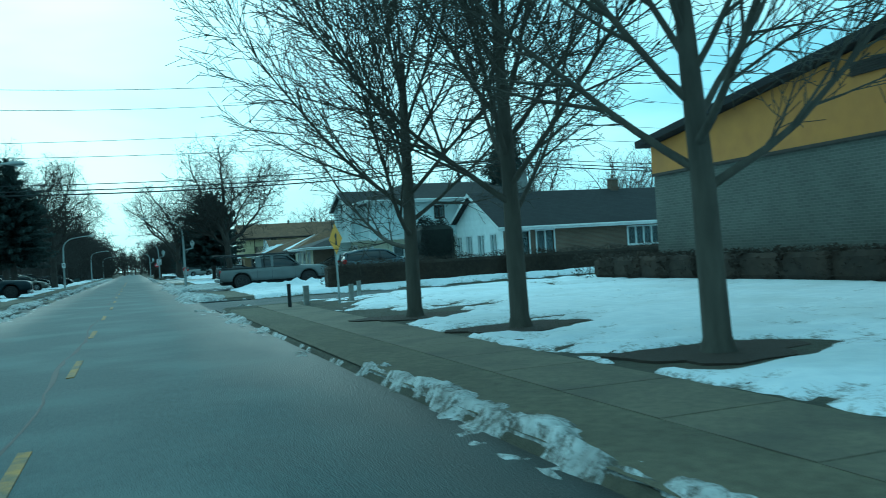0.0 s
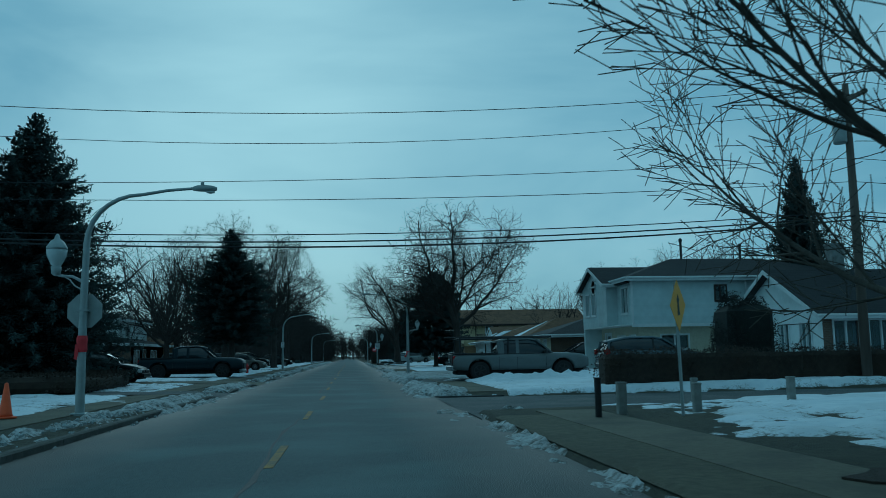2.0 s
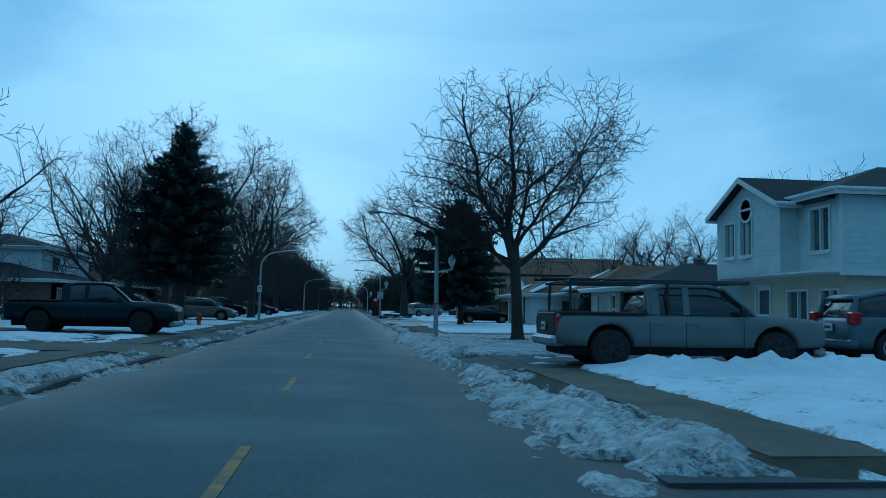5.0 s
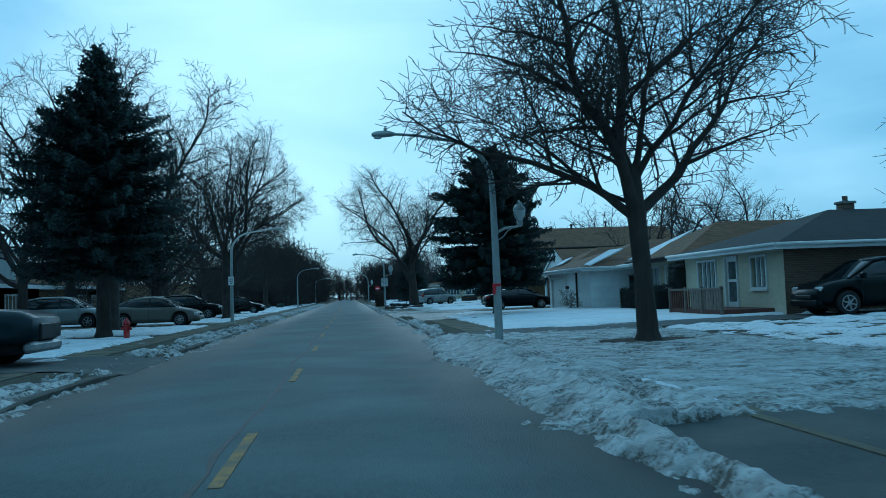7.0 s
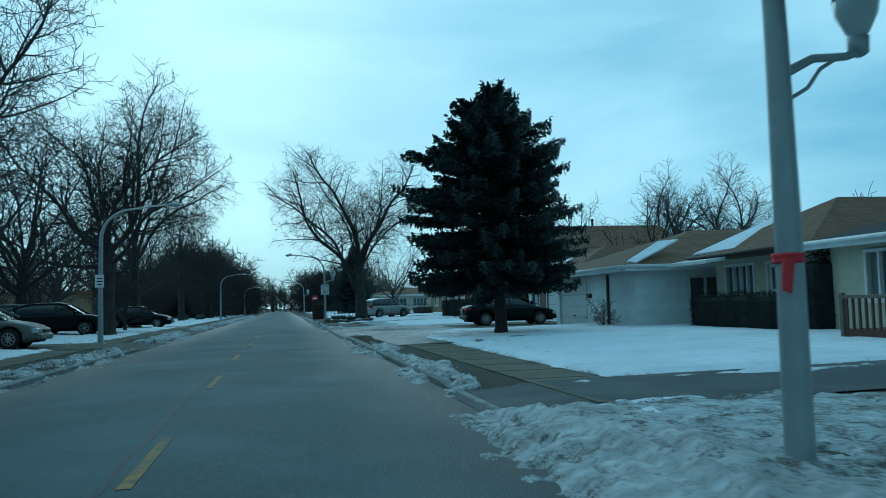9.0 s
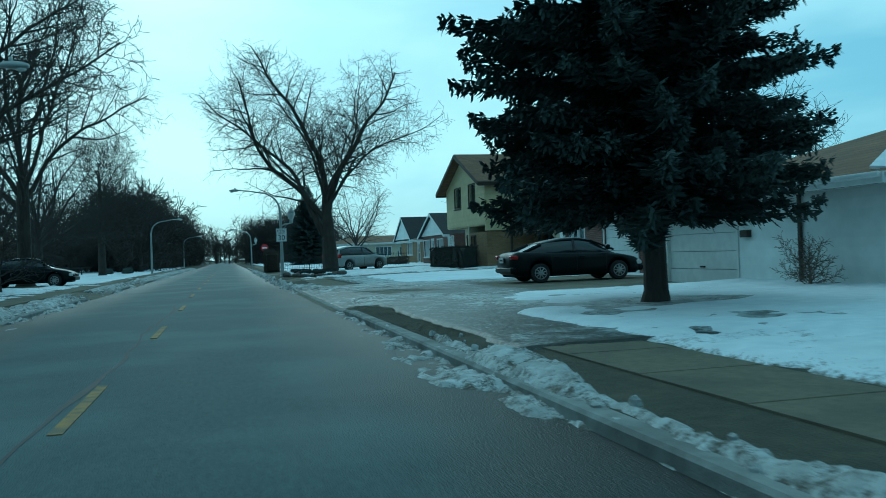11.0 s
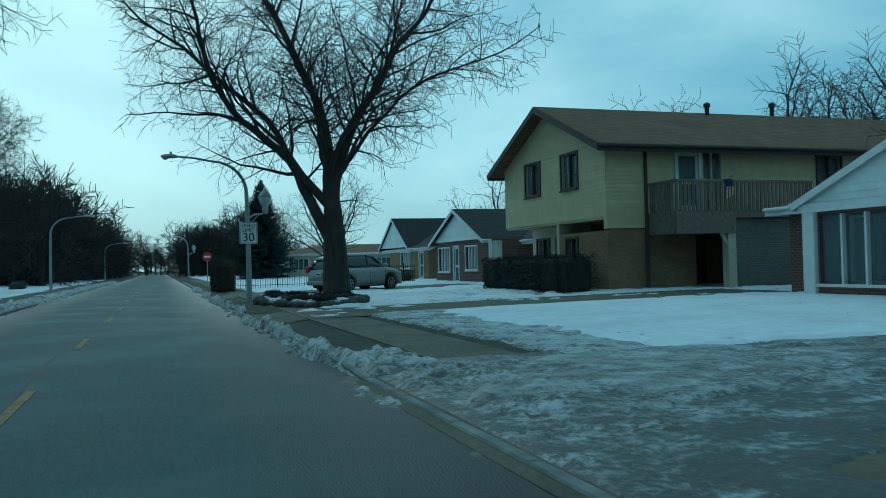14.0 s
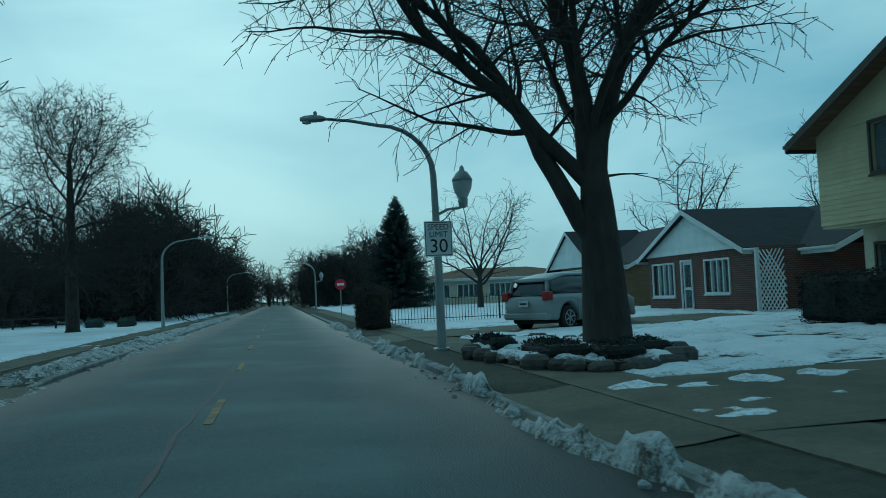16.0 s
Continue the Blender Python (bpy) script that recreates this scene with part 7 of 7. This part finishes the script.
P_DARK = paint("black_paint", (0.003, 0.0065, 0.008), 0.3, 0.0, 0.16)
P_GREY = paint("grey_paint", (0.16, 0.17, 0.17))
P_SILVER = paint("silver_paint", (0.33, 0.35, 0.35))
P_BLUE = paint("slate_blue_paint", (0.11, 0.14, 0.16))
P_NAVY = paint("navy_paint", (0.015, 0.026, 0.034), 0.3, 0.0, 0.25)
P_TAN = paint("champagne_paint", (0.17, 0.165, 0.145))
P_TRUCK = paint("truck_grey_paint", (0.165, 0.178, 0.178))
truck = car("pickup", pose(7.95, 48.1, 0.12, 0, 0, 0) @ Matrix.Diagonal((1, 1, 0.95, 1)), P_TRUCK, "grey pickup truck with a ladder rack on a driveway", "pickup truck", True)
ladder_rack(truck)
car("suv", pose(14.0, 48.6, 0.2, 0, 0, 0), P_BLUE, "slate blue car parked ahead of a pickup on a driveway")
car("suv", pose(16.4, 67.9, 0.22, 0, 0, 180), P_DARK, "black car parked on a driveway beside a bungalow")
car("sedan", pose(11.7, 98.0, 0.11, 0, 0, 0) @ Matrix.Diagonal((0.97, 0.97, 0.92, 1)), P_DARK, "black sedan parked on a wet concrete driveway")
car("suv", pose(9.6, 130.2, 0.12, 0, 0, 33), P_SILVER, "silver SUV parked across a driveway behind an elm")
car("pickup", pose(-8.2, 62.5, 0.12, 0, 0, 0), P_NAVY, "dark blue pickup truck parked nose to the street", "pickup truck")
car("sedan", pose(-10.8, 52.7, 0.14, 0, 0, 0), P_DARK, "dark sedan parked on a front driveway")
car("sedan", pose(-8.8, 88.3, 0.14, 0, 0, 0), P_TAN, "champagne sedan parked on a driveway")
car("suv", pose(-13.6, 89.9, 0.14, 0, 0, 0), P_SILVER, "silver SUV parked beside a sedan")
car("suv", pose(-10.0, 104.6, 0.14, 0, 0, 0), P_DARK, "dark SUV parked on a driveway")
car("suv", pose(-12.5, 107.0, 0.14, 0, 0, 0), P_GREY, "grey SUV parked on a driveway")
car("sedan", pose(-8.6, 119.2, 0.14, 0, 0, 0), P_DARK, "dark sedan parked on a driveway beneath a tall tree")

# ---- signs, wires, fences, hedges and small things ----


def text_on(parent, body, size, m, material, name="lettering"):
    cu = bpy.data.curves.new(name, "FONT")
    cu.body, cu.size, cu.align_x, cu.align_y, cu.extrude = body, size, "CENTER", "CENTER", 0.002
    cu.materials.append(material)
    ob = new(name, cu)
    ob.parent = parent
    ob.matrix_local = m
    return ob


# the speed sign on the lamp at the far end: faces back down the road
sp = thing("speed_limit_sign", "white rectangular speed limit sign strapped to a lamp pole", "road sign", pose(4.26, 123.55, 2.42 + gz(4.26, 123.7), 90, 0, 0))
part("plate", Mesh().cbox(-0.31, 0.31, -0.385, 0.385, -0.006, 0.0, 0.002), SIGN_WHITE, sp)
bd = Mesh()
for a, b, c, d in ((-0.29, 0.29, 0.35, 0.365), (-0.29, 0.29, -0.365, -0.35), (-0.29, -0.278, -0.35, 0.35), (0.278, 0.29, -0.35, 0.35)):
    bd.box(a, b, c, d, 0.0005, 0.002)
part("border", bd, SIGN_BLACK, sp)
text_on(sp, "SPEED", 0.175, pose(0, 0.25, 0.003), SIGN_BLACK)
text_on(sp, "LIMIT", 0.175, pose(0, 0.09, 0.003), SIGN_BLACK)
text_on(sp, "30", 0.42, pose(0, -0.17, 0.003), SIGN_BLACK)
for dz in (-0.2, 0.2):
    part("strap", Mesh().box(-0.11, 0.11, dz - 0.015, dz + 0.015, -0.2, -0.007), GALV, sp)


def octagon(r):
    return [(r * math.cos(radians(22.5 + 45 * k)), r * math.sin(radians(22.5 + 45 * k))) for k in range(8)]


stop = thing("stop_sign", "back of an octagonal stop sign on a lamp pole", "road sign", pose(-4.72, 30.42, 2.25))
part("plate", Mesh().prism(octagon(0.38), -0.004, 0.004, "xz"), SIGN_BACK, stop)
part("strap", Mesh().box(-0.12, 0.12, -0.2, -0.005, -0.02, 0.02), GALV, stop)
rb = thing("ribbon", "red ribbon tied round a lamp pole", "ribbon", pose(-4.72, 30.3, 1.55))
part("band", Mesh().lathe([(0.1, -0.16), (0.112, -0.1), (0.105, 0.0), (0.115, 0.1), (0.1, 0.18)], 12), RED, rb)
part("tail", Mesh().hexa([(-0.12, -0.12, -0.3), (-0.06, -0.12, -0.32), (-0.06, -0.1, -0.32), (-0.12, -0.1, -0.3), (-0.1, -0.11, 0.0), (-0.02, -0.11, 0.0), (-0.02, -0.09, 0.0), (-0.1, -0.09, 0.0)]), RED, rb)
rb2 = thing("ribbon", "red ribbon tied round a lamp pole", "ribbon", pose(4.25, 63.3, 1.42))
part("band", Mesh().lathe([(0.095, -0.03), (0.104, -0.02), (0.1, 0.0), (0.104, 0.025), (0.095, 0.035)], 12), RED, rb2)
part("tail", Mesh().hexa([(-0.12, -0.12, -0.2), (-0.06, -0.12, -0.22), (-0.06, -0.1, -0.22), (-0.12, -0.1, -0.2), (-0.1, -0.11, 0.0), (-0.02, -0.11, 0.0), (-0.02, -0.09, 0.0), (-0.1, -0.09, 0.0)]), RED, rb2)

# small white sign on the far-side lamp
pk = thing("parking_sign", "small white sign on a lamp pole", "road sign", pose(-5.3, 90.46, 2.35, 90, 0, 0))
part("plate", Mesh().cbox(-0.15, 0.15, -0.23, 0.23, -0.005, 0.0, 0.002), SIGN_WHITE, pk)
for k, w in enumerate((0.09, 0.1, 0.07)):
    part("bar", Mesh().box(-w, w, 0.1 - 0.11 * k - 0.02, 0.1 - 0.11 * k + 0.02, 0.0005, 0.002), SIGN_BLACK, pk)

# pedestrian warning diamond seen edge-on, on a leaning post
yw = thing("warning_sign", "yellow diamond warning sign on a leaning steel post", "road sign", pose(6.4, 25.8, gz(6.4, 25.8), 0, -3, 52))
part("post", Mesh().box(-0.03, 0.03, -0.02, 0.02, -0.1, 2.25), GALV, yw)
part("plate", Mesh().prism([(0, -0.44), (0.44, 0), (0, 0.44), (-0.44, 0)], -0.035, -0.027, "xz"), SIGN_YELLOW, yw).matrix_local = pose(0, 0, 1.85)
part("symbol", Mesh().prism([(-0.06, 1.68), (0.06, 1.68), (0.04, 1.88), (0.07, 1.95), (0, 2.04), (-0.07, 1.95), (-0.04, 1.88)], -0.04, -0.036, "xz"), SIGN_BLACK, yw)


def bollard(x, y, h, material, w, label):
    t = thing("guard_post", label, "post", pose(x, y, gz(x, y)), "guard posts")
    part("post", Mesh().cbox(-w, w, -w, w, -0.1, h, 0.02), material, t)
    part("post_cap", Mesh().cbox(-w * 1.05, w * 1.05, -w * 1.05, w * 1.05, h - 0.02, h + 0.015, 0.008), material, t)


bollard(5.0, 26.0, 0.66, DARK_METAL, 0.05, "short black steel post in snow")
bollard(5.6, 26.6, 0.55, POST_GREY, 0.08, "short grey weathered timber post in snow")
bollard(6.9, 26.4, 0.5, POST_GREY, 0.07, "short grey weathered timber post in snow")
bollard(7.6, 28.2, 0.52, POST_GREY, 0.06, "short grey weathered timber post in snow")
bollard(9.4, 27.8, 0.5, POST_GREY, 0.07, "short grey weathered timber post in snow")


def cone(x, y, tilt):
    t = thing("traffic_cone", "orange traffic cone standing on snow" if not tilt else "orange traffic cone knocked over on snow", "traffic cone", pose(x, y, gz(x, y) + (0.17 if tilt else 0.02), 0, tilt, 30))
    part("base", Mesh().cbox(-0.18, 0.18, -0.18, 0.18, 0.0, 0.035, 0.01), CONE_ORANGE, t)
    part("cone", Mesh().lathe([(0.14, 0.03), (0.12, 0.1), (0.035, 0.66), (0.02, 0.68)], 18), CONE_ORANGE, t, smooth=True)


cone(-5.8, 29.3, 0)
cone(-3.75, 20.9, 80)


# utility pole and the wires across the road
def utility_pole(x, y, h):
    t = thing("utility_pole", "tall weathered wooden utility pole with crossarm and transformer", "utility pole", pose(x, y, gz(x, y)))
    part("pole", Mesh().tube([(0, 0, -0.1), (0, 0, h * 0.5), (0, 0, h)], [0.16, 0.14, 0.1], 10, True), WOOD_POLE, t, smooth=True)
    arm = part("crossarm", Mesh().cbox(-0.06, 0.06, -1.1, 1.1, h - 0.6, h - 0.48, 0.015), WOOD_POLE, t)
    for yy in (-1.0, -0.4, 0.4, 1.0):
        part("insulator", Mesh().lathe([(0.03, h - 0.48), (0.05, h - 0.44), (0.03, h - 0.38), (0.045, h - 0.35), (0.01, h - 0.3)], 8, (0, yy, 0)), WHITE, arm)
    part("transformer", Mesh().lathe([(0.2, h - 2.0), (0.22, h - 1.95), (0.22, h - 1.2), (0.1, h - 1.12)], 14, (-0.32, 0, 0)), GALV, t, smooth=True)
    return t


POLE_X, POLE_Y, POLE_H = 17.1, 37.4, 9.6
utility_pole(POLE_X, POLE_Y, POLE_H)
utility_pole(-23.1, POLE_Y, POLE_H)
utility_pole(62.0, POLE_Y, POLE_H)


def wire(y, z0, z1, r, sag, x0=-23.1, x1=17.1):
    t = Mesh()
    pts = [(x0 + (x1 - x0) * k / 24, y, z0 + (z1 - z0) * k / 24 - sag * (1 - (2 * k / 24 - 1) ** 2)) for k in range(25)]
    t.tube(pts, r, 5, True)
    tagged(part("overhead_wire", t, DARK_METAL), "sagging black overhead cable across the street", "wire", "overhead wires")


for y, z0, z1, r, sag in ((POLE_Y - 1.0, 9.6, 9.6, 0.011, 1.3), (POLE_Y + 1.0, 9.3, 9.3, 0.01, 1.4), (POLE_Y + 0.1, 6.65, 7.38, 0.01, 0.52), (POLE_Y, 6.36, 6.57, 0.011, 0.56), (POLE_Y + 0.1, 5.67, 5.61, 0.016, 0.77), (POLE_Y - 0.1, 5.61, 5.43, 0.022, 0.89), (POLE_Y, 5.68, 5.32, 0.026, 1.01)):
    wire(y, z0, z1, r, sag)
    wire(y, z1, z0, r, sag, 17.1, 62.0)


# hedges
def hedge(name, label, x0, x1, y0, y1, h, seed, material=HEDGE, leaf=0.05, density=420, base=None, round_=0.0):
    """A clipped twiggy hedge: a woody core and a skin of small leaves."""
    rng = random.Random(seed)
    z0 = gz((x0 + x1) / 2, (y0 + y1) / 2) if base is None else base
    t = thing(name, label, "hedge", pose((x0 + x1) / 2, (y0 + y1) / 2, z0))
    a, b = (x1 - x0) / 2, (y1 - y0) / 2
    core = Mesh()
    nx, ny = max(2, int(a * 2 / 0.5)), max(2, int(b * 2 / 0.4))
    ia, ib = a - min(a * 0.1, 0.12), b - min(b * 0.1, 0.12)
    core.cbox(-ia, ia, -ib, ib, 0.06, h * 0.93, min(a, b, h) * 0.25)
    part("woody_core", core, material, t)
    ms = Mesh()
    n = int(density * (a * 2 * h * 2 + b * 2 * h * 2 + a * b * 4))
    for _ in range(n):
        u, v, w = rng.uniform(-1, 1), rng.uniform(-1, 1), rng.uniform(0.0, 1)
        f = rng.random() * (a * h + b * h + a * b)
        if f < a * h:
            v = rng.choice((-1, 1)) * rng.uniform(0.85, 1.02)
        elif f < a * h + b * h:
            u = rng.choice((-1, 1)) * rng.uniform(0.85, 1.02)
        else:
            w = rng.uniform(0.88, 1.04)
        k = 1 + 0.06 * math.sin(u * a * 3.1 + seed) + 0.05 * math.sin(v * b * 4.3)
        q = 1 - round_ * (max(0, w - 0.4) ** 2)
        px, py, pz = u * a * q * (0.96 if w < 0.2 else 1), v * b * q * k, w * h * k
        d = Vector((rng.uniform(-1, 1), rng.uniform(-1, 1), rng.uniform(-0.3, 1.2))).normalized() * leaf * rng.uniform(0.8, 2.2)
        e = d.orthogonal().normalized() * leaf * rng.uniform(0.25, 0.5)
        i = len(ms.v)
        ms.v += [(px, py, pz), (px + d.x * 0.5 + e.x, py + d.y * 0.5 + e.y, pz + d.z * 0.5 + e.z), (px + d.x, py + d.y, pz + d.z), (px + d.x * 0.5 - e.x, py + d.y * 0.5 - e.y, pz + d.z * 0.5 - e.z)]
        ms.f.append((i, i + 1, i + 2, i + 3))
    part("foliage", ms, material, t)
    return t


hedge("hedge", "long clipped dark brown winter hedge along a side street", 8.6, 34.0, 37.7, 38.7, 1.2, 71, density=240, leaf=0.06, base=0.0)
hedge("hedge", "row of dark bare shrubs against a brick wall", 15.0, 15.9, -8.0, 26.5, 0.75, 72, density=260, leaf=0.06)
hedge("bush", "round dark evergreen bush in front of a white house", 13.65, 15.5, 39.7, 41.3, 2.7, 73, YEW, 0.06, 420, round_=1.2)
hedge("hedge", "clipped dark hedge in front of a cream house", 13.4, 14.4, 117.0, 124.6, 1.2, 74, YEW, 0.05, 420)
hedge("hedge", "clipped dark hedge under a front window", 13.6, 14.5, 78.6, 83.4, 1.0, 75, YEW, 0.05, 420)
hedge("bush", "upright dark evergreen by a front door", 14.0, 14.8, 77.3, 78.2, 1.9, 76, YEW, 0.05, 520, round_=0.6)
SHRUB = dict(centre=0.55, radius=0.75, up=0.55, down=0.55, fine=0.004, limbs=16, limb_girth=0.5, levels=[
    dict(step=0.1, wobble=0.2, lift=0.01, bare=0.15, every=0.07, length=(0.6, 1.1), angle=(8, 72)),
    dict(step=0.07, wobble=0.22, lift=0.01, bare=0.1, every=0.05, length=(0.2, 0.5), angle=(25, 60), girth=0.012),
    dict(step=0.05, wobble=0.2, lift=0.0, bare=0.1, every=0.1, length=(0.06, 0.16), angle=(25, 60), girth=0.012)])
put_tree("shrub", tree_meshes(58, (0.3, 0.03, 0.025, 0.05), SHRUB, WOOD_POLE), 12.3, 87.2, "bare grey twiggy shrub beside a garage")
hedge("hedge", "dark box hedge beside an iron fence", 3.9, 4.9, 137.0, 141.0, 1.55, 78, HEDGE, 0.06, 420)
hedge("hedge", "low brown shrubs below a tall spruce", -12.0, -7.6, 40.0, 46.5, 0.6, 79, HEDGE, 0.06, 160)
hedge("bush", "low dark shrub on snow", -10.4, -9.4, 158.0, 159.0, 0.6, 80, NEEDLE, 0.05, 300, round_=0.8)
hedge("bush", "low dark shrub on snow", -8.6, -7.6, 158.0, 159.0, 0.6, 81, NEEDLE, 0.05, 300, round_=0.8)
hedge("hedge", "low dark shrubs before a small brick house", 14.6, 15.8, 142.0, 148.0, 0.6, 82, HEDGE, 0.05, 260)


# black iron fence
def iron_fence(x0, y0, x1, y1, label):
    t = thing("iron_fence", label, "fence")
    a, b = Vector((x0, y0, 0)), Vector((x1, y1, 0))
    n = int((b - a).length / 0.13)
    for z in (0.25, 1.05):
        part("rail", Mesh().tube([(a.x, a.y, z + 0.1), (b.x, b.y, z + 0.1)], 0.018, 4), DARK_METAL, t)
    me = None
    for k in range(n + 1):
        p = a.lerp(b, k / n)
        post = k % 18 == 0
        ob = part("post" if post else "picket", Mesh().box(-0.03, 0.03, -0.03, 0.03, 0, 1.3) if post else Mesh().box(-0.009, 0.009, -0.009, 0.009, 0.1, 1.2), DARK_METAL, t)
        ob.location = (p.x, p.y, 0.08)
        if not post:
            if me:
                old = ob.data
                ob.data = me
                bpy.data.meshes.remove(old)
            else:
                me = ob.data


iron_fence(4.95, 139.3, 15.0, 139.3, "black iron picket fence across a snowy yard")


def rail_fence(x0, x1, y, label):
    t = thing("rail_fence", label, "fence")
    k = 0
    x = x0
    while x <= x1:
        part("post", Mesh().cbox(x - 0.05, x + 0.05, y - 0.05, y + 0.05, 0, 0.95, 0.01), DARK_METAL, t)
        x += 2.4
    for z in (0.45, 0.85):
        part("rail", Mesh().box(x0, x1, y - 0.02, y + 0.02, z, z + 0.1), DARK_METAL, t)


rail_fence(-22.0, -11.5, 160.0, "dark rail fence on open snow")

# stone ring round the elm
ring = thing("stone_ring", "low ring of rough stones round an old tree", "stone edging")
rng = random.Random(8)
for k in range(44):
    a = 6.2832 * (k + rng.uniform(-0.2, 0.2)) / 44
    cx, cy = 5.8 + (1.45 + rng.uniform(-0.12, 0.12)) * math.cos(a), 120.2 + (3.6 + rng.uniform(-0.2, 0.2)) * math.sin(a)
    s = rng.uniform(0.75, 1.5)
    ms = Mesh()
    rings = []
    for z, q in ((0, 0.85), (0.07, 1.0), (0.13, 0.95), (0.18, 0.6)):
        rings.append([((0.2 * q * s + rng.uniform(-0.015, 0.015)) * math.cos(b), (0.14 * q * s + rng.uniform(-0.015, 0.015)) * math.sin(b), z * s) for b in (0.4, 1.2, 1.9, 2.7, 3.5, 4.3, 5.0, 5.9)])
    ms.loft(rings)
    st = part("stone", ms, STONE, ring)
    st.matrix_local = pose(cx, cy, gz(cx, cy) - 0.02, 0, 0, math.degrees(math.atan2(3.4 * math.cos(a), -1.9 * math.sin(a))))
bed = []
for k in range(24):
    a = 6.2832 * k / 24
    bed.append((5.8 + 1.4 * math.cos(a), 120.2 + 3.55 * math.sin(a)))
tagged(part("tree_bed", Mesh().prism(bed, 0.0, 0.24, "xy"), MULCH), "raised mulch bed inside a stone ring", "planting bed", "", "structure")

for k, (bx0, bx1, by0, by1) in enumerate(((4.75, 5.5, 117.6, 119.4), (5.4, 6.1, 117.0, 118.0), (4.6, 5.1, 120.4, 122.4), (6.2, 6.8, 117.6, 118.8))):
    hedge("groundcover", "dark trailing groundcover in a stone-ringed tree bed", bx0, bx1, by0, by1, 0.26, 90 + k, YEW, 0.05, 260, 0.2, 0.8)
snow_sheet("crusted_snow", "ragged snow caught in a tree bed", 4.2, 8.2, 0.06, 116.4, 124.2, 0.07, SNOW_LAWN, 33, 3.0, lambda x, y: 0.68 - 0.9 * step01(np.hypot((x - 5.8) / 1.5, (y - 120.2) / 3.65), 0.9, 1.1) - 0.5 * (1 - step01(np.hypot(x - 6.7, y - 120.2), 0.4, 0.8)))
for ob_ in list(bpy.data.objects):
    if ob_.name == "crusted_snow.002":
        ob_.location.z = 0.17

# mulch under the lawn trees
for tx, ty, tr in TREE_WELLS[:4]:
    ms = Mesh()
    pr = []
    for k in range(20):
        a = 6.2832 * k / 20
        w = 1 + 0.18 * math.sin(3 * a + tx) + 0.12 * math.sin(7 * a + ty)
        pr.append((tx + 1.45 * tr * w * math.cos(a), ty + tr * w * math.sin(a)))
    ms.prism(pr, gz(tx, ty) - 0.03, gz(tx, ty) + 0.018, "xy")
    tagged(part("tree_bed", ms, MULCH), "dark mulch bed at a tree's foot", "planting bed", "", "structure")

# roof snow
for nm, pts in (("roof_snow", [(14.65, 84.9, 2.55), (15.0, 82.6, 2.62), (17.6, 83.6, 3.9), (17.2, 84.6, 3.35)]), ("roof_snow", [(15.3, 102.6, 2.86), (15.5, 101.3, 2.95), (16.4, 101.7, 3.4), (16.2, 102.9, 3.3)]), ("roof_snow", [(12.75, 86.0, 2.42), (12.9, 85.6, 2.36), (15.0, 86.6, 3.2), (14.4, 87.0, 3.16)])):
    ms = Mesh().hexa([(a, b, c) for a, b, c in pts] + [(a, b, c + 0.06) for a, b, c in pts])
    tagged(part(nm, ms, SNOW), "patch of leftover snow on a roof slope", "snow", "", "stuff")

st2 = thing("stop_sign", "red octagonal stop sign on a post by a corner", "road sign", pose(5.0, 165.0, 0.1))
part("post", Mesh().box(-0.03, 0.03, -0.03, 0.03, -0.1, 2.4), GALV, st2)
pl = part("plate", Mesh().prism(octagon(0.4), -0.045, -0.037, "xz"), RED, st2)
pl.matrix_local = pose(0, 0, 2.2)
part("bar", Mesh().box(-0.24, 0.24, -0.052, -0.047, 2.12, 2.28), SIGN_WHITE, st2)


def hydrant(x, y):
    t = thing("fire_hydrant", "small dull red fire hydrant on a snowy verge", "fire hydrant", pose(x, y, gz(x, y)))
    part("barrel", Mesh().lathe([(0.15, 0), (0.15, 0.05), (0.1, 0.07), (0.1, 0.48), (0.13, 0.5), (0.13, 0.54), (0.11, 0.62), (0.05, 0.68), (0.03, 0.74)], 14), TAIL_RED, t, smooth=True)
    for s in (-1, 1):
        part("nozzle", Mesh().lathe([(0.05, s * 0.08), (0.055, s * 0.16), (0.02, s * 0.17)], 10, (0, 0, 0.38), "x"), TAIL_RED, t)


hydrant(-6.4, 73.2)
